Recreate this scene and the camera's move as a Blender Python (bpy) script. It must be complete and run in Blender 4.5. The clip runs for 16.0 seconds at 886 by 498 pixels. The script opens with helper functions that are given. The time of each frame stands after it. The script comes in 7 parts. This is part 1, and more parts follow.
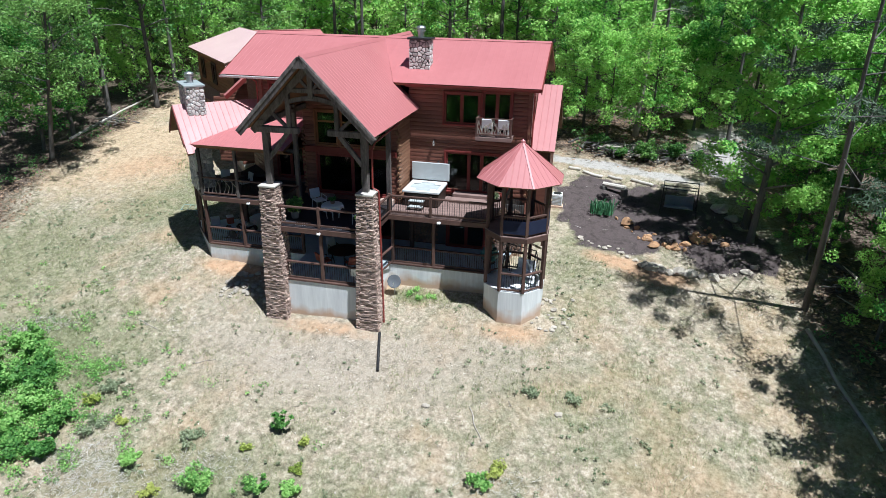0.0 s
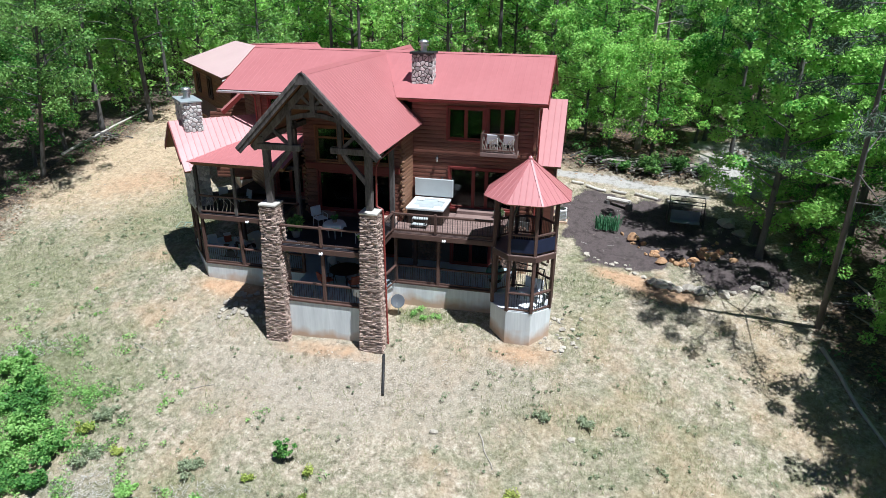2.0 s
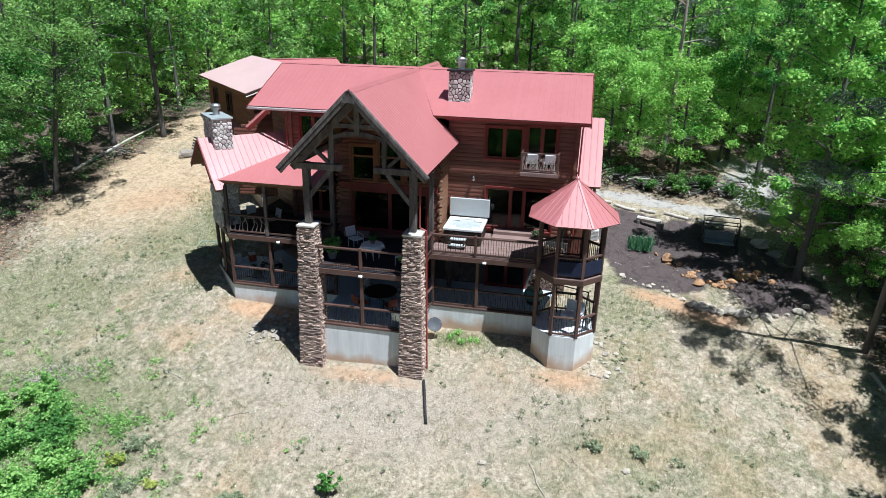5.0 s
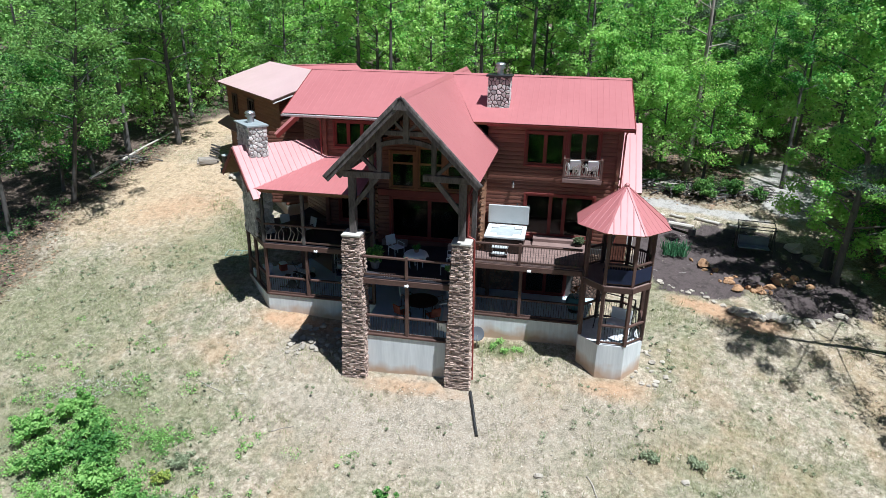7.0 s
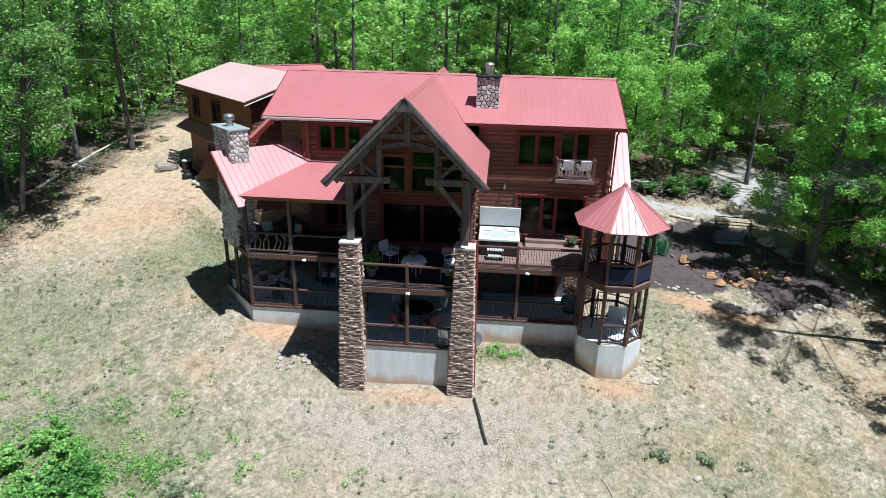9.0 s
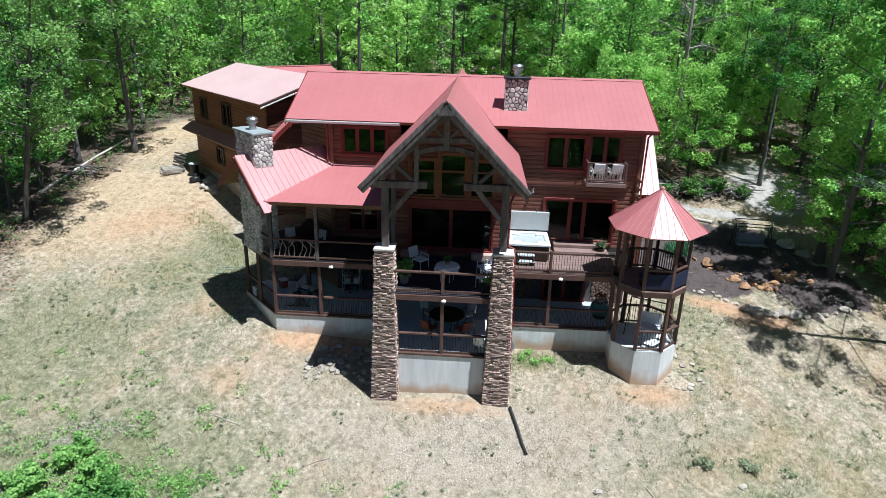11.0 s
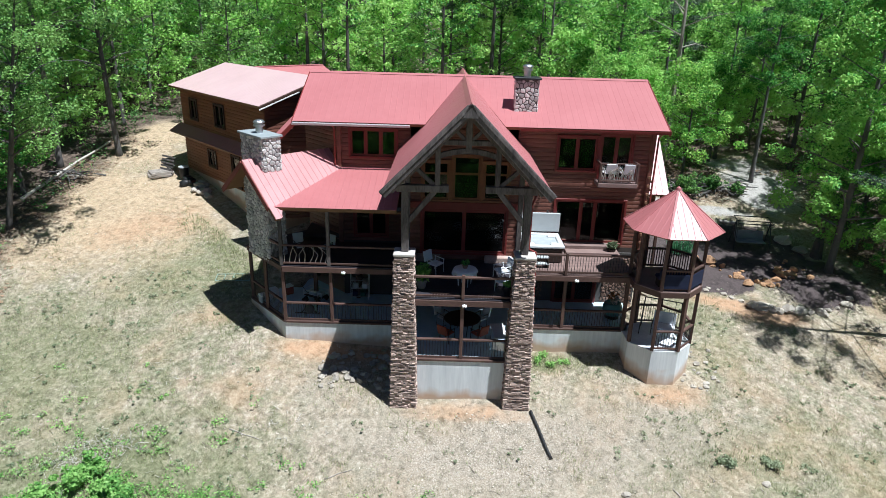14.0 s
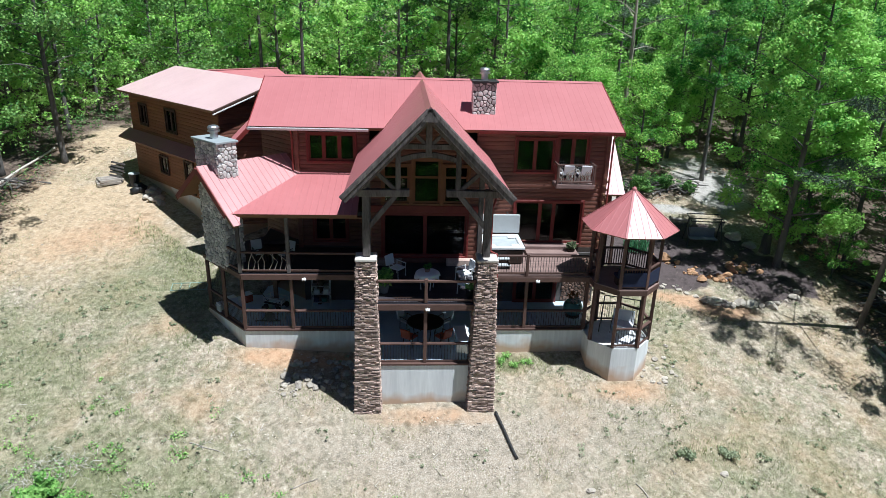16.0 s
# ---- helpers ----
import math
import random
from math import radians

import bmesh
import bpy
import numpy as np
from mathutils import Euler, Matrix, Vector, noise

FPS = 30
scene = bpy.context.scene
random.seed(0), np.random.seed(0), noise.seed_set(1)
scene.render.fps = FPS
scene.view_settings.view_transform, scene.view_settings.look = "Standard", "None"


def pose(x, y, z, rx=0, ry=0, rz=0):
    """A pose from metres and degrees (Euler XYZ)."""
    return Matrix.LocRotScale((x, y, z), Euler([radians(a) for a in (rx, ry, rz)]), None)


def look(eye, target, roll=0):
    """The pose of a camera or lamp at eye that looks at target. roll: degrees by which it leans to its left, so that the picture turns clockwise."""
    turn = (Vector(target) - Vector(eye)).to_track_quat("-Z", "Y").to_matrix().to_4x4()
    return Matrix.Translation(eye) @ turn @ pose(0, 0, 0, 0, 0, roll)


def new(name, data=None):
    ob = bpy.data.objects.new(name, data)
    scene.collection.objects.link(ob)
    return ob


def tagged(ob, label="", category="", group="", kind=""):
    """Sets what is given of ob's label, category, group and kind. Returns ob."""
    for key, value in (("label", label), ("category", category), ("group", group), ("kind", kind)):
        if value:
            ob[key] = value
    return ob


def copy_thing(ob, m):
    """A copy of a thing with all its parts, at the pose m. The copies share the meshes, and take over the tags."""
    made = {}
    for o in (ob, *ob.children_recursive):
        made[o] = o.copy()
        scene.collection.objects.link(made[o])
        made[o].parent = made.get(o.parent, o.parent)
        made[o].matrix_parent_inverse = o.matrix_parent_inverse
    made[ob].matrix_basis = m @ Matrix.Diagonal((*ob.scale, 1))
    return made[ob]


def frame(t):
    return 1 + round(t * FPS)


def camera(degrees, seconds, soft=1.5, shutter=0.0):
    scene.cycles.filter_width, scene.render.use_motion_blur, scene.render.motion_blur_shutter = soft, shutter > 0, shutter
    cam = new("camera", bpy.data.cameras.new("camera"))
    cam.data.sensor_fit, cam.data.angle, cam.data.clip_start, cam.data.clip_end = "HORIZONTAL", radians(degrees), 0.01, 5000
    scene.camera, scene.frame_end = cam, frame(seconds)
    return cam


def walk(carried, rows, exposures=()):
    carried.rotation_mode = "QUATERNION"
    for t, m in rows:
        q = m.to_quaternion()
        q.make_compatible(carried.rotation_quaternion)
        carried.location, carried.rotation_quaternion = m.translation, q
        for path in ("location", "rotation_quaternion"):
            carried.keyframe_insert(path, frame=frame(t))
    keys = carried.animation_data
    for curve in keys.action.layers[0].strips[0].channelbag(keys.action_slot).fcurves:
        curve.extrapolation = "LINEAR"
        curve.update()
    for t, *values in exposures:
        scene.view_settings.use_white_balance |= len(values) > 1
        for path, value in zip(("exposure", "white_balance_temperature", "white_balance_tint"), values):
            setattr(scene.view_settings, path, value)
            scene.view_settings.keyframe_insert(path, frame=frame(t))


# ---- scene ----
cam = camera(70.6, 16.0, soft=0.65)
PATH = [
    (0, (12.114, -25.487, 15.776), (11.699, -23.691, 15.001), 0.9),
    (0.5, (11.932, -25.203, 15.804), (11.508, -23.41, 15.024), 0.8),
    (1, (11.737, -24.981, 15.828), (11.313, -23.188, 15.049), 0.8),
    (1.5, (11.53, -24.848, 15.847), (11.121, -23.051, 15.071), 0.9),
    (2, (11.292, -24.732, 15.861), (10.897, -22.918, 15.115), 0.8),
    (2.5, (11.023, -24.662, 15.863), (10.638, -22.834, 15.148), 1.0),
    (3, (10.69, -24.576, 15.839), (10.313, -22.743, 15.134), 1.3),
    (3.5, (10.302, -24.488, 15.814), (9.934, -22.652, 15.112), 1.2),
    (4, (9.841, -24.379, 15.842), (9.475, -22.544, 15.136), 1.4),
    (4.5, (9.303, -24.313, 15.869), (8.934, -22.479, 15.161), 1.6),
    (5, (8.71, -24.325, 15.899), (8.344, -22.49, 15.193), 1.3),
    (7.3, (5.772, -24.268, 15.852), (5.445, -22.42, 15.161), 1.0),
    (7.5, (5.49, -24.243, 15.841), (5.203, -22.388, 15.149), 1.1),
    (8, (4.756, -24.161, 15.817), (4.556, -22.295, 15.126), 1.3),
    (8.5, (4.069, -24.059, 15.798), (3.898, -22.189, 15.108), 1.4),
    (9, (3.513, -23.918, 15.749), (3.359, -22.046, 15.061), 1.4),
    (9.5, (2.89, -23.724, 15.731), (2.747, -21.851, 15.044), 1.4),
    (10, (2.283, -23.57, 15.736), (2.149, -21.697, 15.049), 1.5),
    (12.5, (-0.127, -23.355, 15.751), (-0.174, -21.478, 15.062), 1.6),
    (13, (-0.589, -23.299, 15.781), (-0.628, -21.423, 15.088), 1.7),
    (13.5, (-0.796, -23.164, 15.799), (-0.831, -21.289, 15.105), 1.7),
    (14, (-0.822, -23.006, 15.813), (-0.826, -21.129, 15.12), 1.6),
    (14.5, (-0.839, -22.933, 15.868), (-0.803, -21.057, 15.176), 1.6),
    (15, (-0.851, -22.899, 15.913), (-0.77, -21.024, 15.222), 1.7),
    (15.5, (-0.874, -22.953, 15.927), (-0.762, -21.079, 15.238), 1.6),
    (16, (-0.945, -22.956, 15.904), (-0.818, -21.081, 15.218), 1.7),
]
walk(cam, [(t, look(eye, target, roll)) for t, eye, target, roll in PATH], exposures=[(0, 0.49, 5750, 6), (16, 0.49, 5750, 6)])

# ---- light ----
SUN = Vector((3.15, -2.0, 9.4)).normalized()
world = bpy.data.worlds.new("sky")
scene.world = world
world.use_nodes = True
wn = world.node_tree.nodes
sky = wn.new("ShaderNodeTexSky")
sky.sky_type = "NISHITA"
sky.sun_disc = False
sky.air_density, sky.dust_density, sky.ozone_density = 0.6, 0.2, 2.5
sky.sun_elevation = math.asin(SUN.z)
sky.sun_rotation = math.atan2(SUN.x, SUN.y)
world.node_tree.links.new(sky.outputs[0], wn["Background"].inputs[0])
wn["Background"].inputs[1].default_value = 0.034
sun = new("sun", bpy.data.lights.new("sun", "SUN"))
sun.data.energy = 5.0
sun.data.angle = radians(0.55)
sun.data.color = (1.0, 0.97, 0.93)
sun.matrix_world = look((0, 0, 60), Vector((0, 0, 60)) - SUN)


# ---- materials ----
def material(name, c1, c2, rough=0.75, scale=2.0, fine=25.0, bump=0.15, jitter=0.0, metal=0.0, spec=0.4, stretch=(1, 1, 1), c3=None, spread=0.25, island=0.0):
    """Two colours blended by coarse and fine noise in world metres, with grain relief, and a lightness that varies from piece to piece."""
    m = bpy.data.materials.new(name)
    m.use_nodes = True
    n, l = m.node_tree.nodes, m.node_tree.links
    b = n["Principled BSDF"]
    geo = n.new("ShaderNodeNewGeometry")
    mp = n.new("ShaderNodeMapping")
    mp.inputs["Scale"].default_value = stretch
    l.new(geo.outputs["Position"], mp.inputs[0])
    big, small = n.new("ShaderNodeTexNoise"), n.new("ShaderNodeTexNoise")
    big.inputs["Scale"].default_value, small.inputs["Scale"].default_value = scale, fine
    big.inputs["Detail"].default_value = small.inputs["Detail"].default_value = 4
    l.new(mp.outputs[0], big.inputs[0])
    l.new(mp.outputs[0], small.inputs[0])
    add = n.new("ShaderNodeMath")
    add.operation = "MULTIPLY_ADD"
    add.inputs[1].default_value = 0.6
    l.new(big.outputs[0], add.inputs[0])
    half = n.new("ShaderNodeMath")
    half.operation = "MULTIPLY"
    half.inputs[1].default_value = 0.4
    l.new(small.outputs[0], half.inputs[0])
    l.new(half.outputs[0], add.inputs[2])
    ramp = n.new("ShaderNodeValToRGB")
    e = ramp.color_ramp.elements
    e[0].position, e[1].position = 0.5 - spread, 0.5 + spread
    e[0].color, e[1].color = (*c1, 1), (*c2, 1)
    if c3:
        x = ramp.color_ramp.elements.new(0.5 + spread * 1.5)
        x.color = (*c3, 1)
    l.new(add.outputs[0], ramp.inputs[0])
    colour = ramp.outputs[0]
    if jitter or island:
        info = n.new("ShaderNodeObjectInfo")
        hsv = n.new("ShaderNodeHueSaturation")
        mr = n.new("ShaderNodeMapRange")
        amount = jitter or island
        mr.inputs["To Min"].default_value, mr.inputs["To Max"].default_value = 1 - amount, 1 + amount
        l.new(geo.outputs["Random Per Island"] if island else info.outputs["Random"], mr.inputs[0])
        l.new(mr.outputs[0], hsv.inputs["Value"])
        l.new(colour, hsv.inputs["Color"])
        colour = hsv.outputs[0]
    l.new(colour, b.inputs["Base Color"])
    b.inputs["Roughness"].default_value, b.inputs["Metallic"].default_value = rough, metal
    b.inputs["Specular IOR Level"].default_value = spec
    if bump:
        bp = n.new("ShaderNodeBump")
        bp.inputs["Strength"].default_value, bp.inputs["Distance"].default_value = bump, 0.03
        l.new(small.outputs[0], bp.inputs["Height"])
        l.new(bp.outputs[0], b.inputs["Normal"])
    return m


def leaf_material(name, c1, c2, c3, seethrough=0.35):
    """Leaves: colour varies from leaf to leaf, from tree to tree and across the crown; light passes through."""
    m = bpy.data.materials.new(name)
    m.use_nodes = True
    n, l = m.node_tree.nodes, m.node_tree.links
    b, out = n["Principled BSDF"], n["Material Output"]
    geo, info, tex = n.new("ShaderNodeNewGeometry"), n.new("ShaderNodeObjectInfo"), n.new("ShaderNodeTexNoise")
    tex.inputs["Scale"].default_value = 0.22
    l.new(geo.outputs["Position"], tex.inputs[0])
    a = n.new("ShaderNodeMath")
    a.operation = "MULTIPLY_ADD"
    a.inputs[1].default_value = 0.45
    l.new(geo.outputs["Random Per Island"], a.inputs[0])
    l.new(tex.outputs[0], a.inputs[2])
    c = n.new("ShaderNodeMath")
    c.operation = "MULTIPLY_ADD"
    c.inputs[1].default_value = 0.5
    l.new(info.outputs["Random"], c.inputs[0])
    l.new(a.outputs[0], c.inputs[2])
    ramp = n.new("ShaderNodeValToRGB")
    e = ramp.color_ramp.elements
    e[0].position, e[1].position = 0.52, 1.25
    e[0].color, e[1].color = (*c1, 1), (*c3, 1)
    ramp.color_ramp.elements.new(0.88).color = (*c2, 1)
    e[-1].position = 1.0
    l.new(c.outputs[0], ramp.inputs[0])
    l.new(ramp.outputs[0], b.inputs["Base Color"])
    b.inputs["Roughness"].default_value = 0.55
    b.inputs["Specular IOR Level"].default_value = 0.3
    t = n.new("ShaderNodeBsdfTranslucent")
    l.new(ramp.outputs[0], t.inputs[0])
    mix = n.new("ShaderNodeMixShader")
    mix.inputs[0].default_value = seethrough
    l.new(b.outputs[0], mix.inputs[1])
    l.new(t.outputs[0], mix.inputs[2])
    l.new(mix.outputs[0], out.inputs[0])
    return m


# Wing roof red with the sky's glancing sheen mixed into its base colour.
WING_SHEEN = material("red_wing_metal_with_sheen", (0.6, 0.415, 0.405), (0.69, 0.495, 0.485), rough=0.36, scale=0.5, fine=3, bump=0.02, jitter=0.02, spec=0.8)
# Roof red lightened: the gloss on the porch gable is painted in.
RED_SHEEN = material("red_roof_metal_with_sheen", (0.46, 0.205, 0.205), (0.56, 0.28, 0.28), rough=0.42, scale=0.5, fine=3, bump=0.02, jitter=0.02, spec=0.8)
RED = material("red_roof_metal", (0.41, 0.138, 0.142), (0.475, 0.176, 0.18), rough=0.46, scale=0.35, fine=3, bump=0.02, jitter=0.014, spec=0.75)
LOGS = material("stained_logs", (0.095, 0.03, 0.022), (0.255, 0.108, 0.074), rough=0.55, scale=1.2, fine=14, bump=0.3, jitter=0.13, stretch=(0.6, 0.6, 5))
# Lighter copy of the logs: sunlight on the bay's sides, held in colour.
LOGS_BAY_LIT = material("sunlit_brown_logs", (0.17, 0.075, 0.042), (0.34, 0.19, 0.115), rough=0.55, scale=1.2, fine=14, bump=0.3, jitter=0.13, stretch=(0.6, 0.6, 5))
TRIMRED = material("red_trim", (0.14, 0.02, 0.018), (0.215, 0.036, 0.03), rough=0.5, scale=2, fine=20, bump=0.1)
TIMBER = material("weathered_timber", (0.04, 0.034, 0.033), (0.175, 0.153, 0.145), rough=0.8, scale=1.8, fine=9, bump=0.35, jitter=0.25, stretch=(3, 3, 0.7), spread=0.18)
BROWN = material("brown_deck_wood", (0.062, 0.034, 0.028), (0.135, 0.076, 0.062), rough=0.65, scale=1.5, fine=20, bump=0.25, jitter=0.2)
BOARDS = material("deck_boards", (0.17, 0.11, 0.1), (0.3, 0.21, 0.185), rough=0.7, scale=1.2, fine=16, bump=0.2, jitter=0.18)
# Deck boards under roofs: the roof's shade is painted into their colour.
SHADEBOARDS = material("shade_dark_boards", (0.02, 0.019, 0.026), (0.05, 0.045, 0.054), rough=0.6, scale=1.2, fine=16, bump=0.2, jitter=0.15)
SOFFIT = material("soffit_boards", (0.12, 0.055, 0.025), (0.22, 0.11, 0.05), rough=0.6, scale=1, fine=12, bump=0.2)
CONCRETE = material("poured_concrete", (0.56, 0.58, 0.6), (0.86, 0.88, 0.89), rough=0.85, scale=0.9, fine=5, bump=0.12, stretch=(2.2, 2.2, 0.22))


def splash(m):
    """Rust-coloured soil splashed on the foot of a wall, up to an uneven line above the slope."""
    n, l = m.node_tree.nodes, m.node_tree.links
    b = n["Principled BSDF"]
    geo = n.new("ShaderNodeNewGeometry")
    dot = n.new("ShaderNodeVectorMath")
    dot.operation = "DOT_PRODUCT"
    dot.inputs[1].default_value = (0, -0.27, 1)
    l.new(geo.outputs["Position"], dot.inputs[0])
    t = n.new("ShaderNodeTexNoise")
    t.inputs["Scale"].default_value = 1.3
    l.new(geo.outputs["Position"], t.inputs[0])
    a = n.new("ShaderNodeMath")
    a.operation = "MULTIPLY_ADD"
    a.inputs[1].default_value = -1.1
    l.new(t.outputs[0], a.inputs[0])
    l.new(dot.outputs["Value"], a.inputs[2])
    r = n.new("ShaderNodeMapRange")
    r.inputs["From Min"].default_value, r.inputs["From Max"].default_value = -0.55, 0.0
    r.inputs["To Min"].default_value, r.inputs["To Max"].default_value = 0.8, 0.0
    l.new(a.outputs[0], r.inputs[0])
    x = n.new("ShaderNodeMix")
    x.data_type = "RGBA"
    old = b.inputs["Base Color"].links[0].from_socket
    l.new(r.outputs[0], x.inputs["Factor"])
    l.new(old, x.inputs["A"])
    x.inputs["B"].default_value = (0.5, 0.3, 0.17, 1)
    l.new(x.outputs["Result"], b.inputs["Base Color"])


splash(CONCRETE)
# Grey slab tinted blue: skylight on the floor is part of its colour.
SLABCOL = material("skylight_tinted_slab", (0.47, 0.6, 0.7), (0.62, 0.74, 0.82), rough=0.34, scale=0.9, fine=9, bump=0.08)
LEDGE = material("ledge_stone", (0.27, 0.185, 0.155), (0.62, 0.485, 0.415), rough=0.9, scale=2.2, fine=22, bump=0.5, jitter=0.38)
FIELD = material("field_stone", (0.36, 0.345, 0.335), (0.7, 0.67, 0.645), rough=0.9, scale=2.5, fine=18, bump=0.5, jitter=0.36)
FIELD_REST = material("field_stone_joined", (0.36, 0.345, 0.335), (0.7, 0.67, 0.645), rough=0.9, scale=2.5, fine=18, bump=0.5, island=0.4)
PALEMORTAR = material("pale_mortar", (0.36, 0.36, 0.36), (0.5, 0.5, 0.5), rough=0.95, scale=4, fine=40, bump=0.3)
# Reddish-brown stone, darkened in colour for the shade below the deck.
SHADELEDGE = material("shade_darkened_brown_stone", (0.12, 0.07, 0.052), (0.27, 0.18, 0.14), rough=0.9, scale=2.2, fine=22, bump=0.5, jitter=0.3)
MORTAR = material("mortar", (0.07, 0.065, 0.062), (0.14, 0.13, 0.125), rough=0.95, scale=4, fine=40, bump=0.3)
SLATECAP = material("slate_slab", (0.26, 0.3, 0.31), (0.36, 0.4, 0.41), rough=0.6, scale=2, fine=20, bump=0.15)
CAPSTONE = material("cap_stone", (0.45, 0.42, 0.38), (0.62, 0.58, 0.53), rough=0.85, scale=3, fine=30, bump=0.3)
STEEL = material("galvanised_steel", (0.5, 0.52, 0.54), (0.62, 0.64, 0.66), rough=0.35, metal=0.9, scale=3, fine=20, bump=0.05)
BLACK = material("black_metal", (0.012, 0.012, 0.013), (0.03, 0.03, 0.032), rough=0.45, scale=4, fine=30, bump=0.05)
WHITE = material("white_paint", (0.7, 0.7, 0.69), (0.8, 0.8, 0.79), rough=0.5, scale=2, fine=20, bump=0.05)
PALEWOOD = material("pale_cut_logs", (0.42, 0.38, 0.33), (0.66, 0.62, 0.56), rough=0.9, scale=2, fine=20, bump=0.4, jitter=0.15)
PINEBARK = material("pine_bark", (0.07, 0.064, 0.062), (0.19, 0.175, 0.17), rough=0.95, scale=1.6, fine=14, bump=0.8, stretch=(2, 2, 0.5), jitter=0.15)
CEDAR = material("cedar_trim", (0.16, 0.06, 0.028), (0.27, 0.11, 0.05), rough=0.55, scale=2, fine=20, bump=0.1)
BARK = material("bark", (0.055, 0.052, 0.05), (0.165, 0.155, 0.148), rough=0.95, scale=1.6, fine=14, bump=0.8, stretch=(2, 2, 0.5), jitter=0.25)
DEADWOOD = material("dead_wood", (0.25, 0.22, 0.19), (0.45, 0.4, 0.35), rough=0.9, scale=2, fine=20, bump=0.4, jitter=0.2)
LEAF = leaf_material("broad_leaves", (0.025, 0.13, 0.025), (0.125, 0.38, 0.066), (0.37, 0.65, 0.15), 0.34)
# Brighter copy of the broad leaves, with sunlight put into the greens.
MIDLEAF = leaf_material("sunlit_tinted_leaves", (0.09, 0.29, 0.056), (0.275, 0.57, 0.12), (0.53, 0.78, 0.24), 0.45)
OAKLEAF = leaf_material("oak_leaves", (0.026, 0.09, 0.022), (0.085, 0.225, 0.05), (0.23, 0.42, 0.11), 0.28)
YOUNG = leaf_material("young_leaves", (0.07, 0.25, 0.04), (0.22, 0.5, 0.085), (0.47, 0.72, 0.17), 0.4)
# Undergrowth greens darkened to carry the shade beneath the trees.
UNDER = leaf_material("shade_darkened_leaves", (0.03, 0.09, 0.03), (0.07, 0.19, 0.055), (0.15, 0.31, 0.09), 0.25)
# Far leaves are paler: distance haze is put into their greens.
HAZELEAF = leaf_material("hazed_far_leaves", (0.2, 0.42, 0.12), (0.39, 0.65, 0.23), (0.59, 0.8, 0.39), 0.48)
PINE = leaf_material("pine_needles", (0.04, 0.075, 0.045), (0.07, 0.115, 0.07), (0.11, 0.16, 0.105), 0.15)
WEED = leaf_material("weed_leaves", (0.06, 0.19, 0.045), (0.17, 0.38, 0.09), (0.36, 0.6, 0.18), 0.36)
DULL = leaf_material("dull_weed_leaves", (0.16, 0.205, 0.11), (0.24, 0.295, 0.17), (0.36, 0.41, 0.26), 0.3)
YELLOW = leaf_material("yellow_weed_leaves", (0.16, 0.24, 0.04), (0.3, 0.38, 0.07), (0.45, 0.5, 0.13), 0.25)
PALESTRAW = leaf_material("bleached_stalks", (0.22, 0.2, 0.18), (0.36, 0.335, 0.3), (0.52, 0.49, 0.45), 0.05)
STRAW = leaf_material("dry_grass", (0.3, 0.25, 0.15), (0.44, 0.38, 0.25), (0.6, 0.53, 0.38), 0.2)
GRASS = leaf_material("green_grass", (0.2, 0.24, 0.1), (0.29, 0.32, 0.15), (0.4, 0.42, 0.23), 0.3)


def glass_material():
    m = bpy.data.materials.new("window_glass")
    m.use_nodes = True
    n, l = m.node_tree.nodes, m.node_tree.links
    g, t, f, mix = n.new("ShaderNodeBsdfGlossy"), n.new("ShaderNodeBsdfTransparent"), n.new("ShaderNodeFresnel"), n.new("ShaderNodeMixShader")
    g.inputs["Roughness"].default_value = 0.02
    t.inputs[0].default_value = (0.55, 0.6, 0.6, 1)
    f.inputs[0].default_value = 1.45
    l.new(f.outputs[0], mix.inputs[0])
    l.new(t.outputs[0], mix.inputs[1])
    l.new(g.outputs[0], mix.inputs[2])
    l.new(mix.outputs[0], n["Material Output"].inputs[0])
    return m


GLASS = glass_material()
# The dimness of unlit rooms is painted into this near-black colour.
DARKROOM = material("painted_dim_interior", (0.05, 0.04, 0.035), (0.09, 0.07, 0.06), rough=0.9, bump=0)


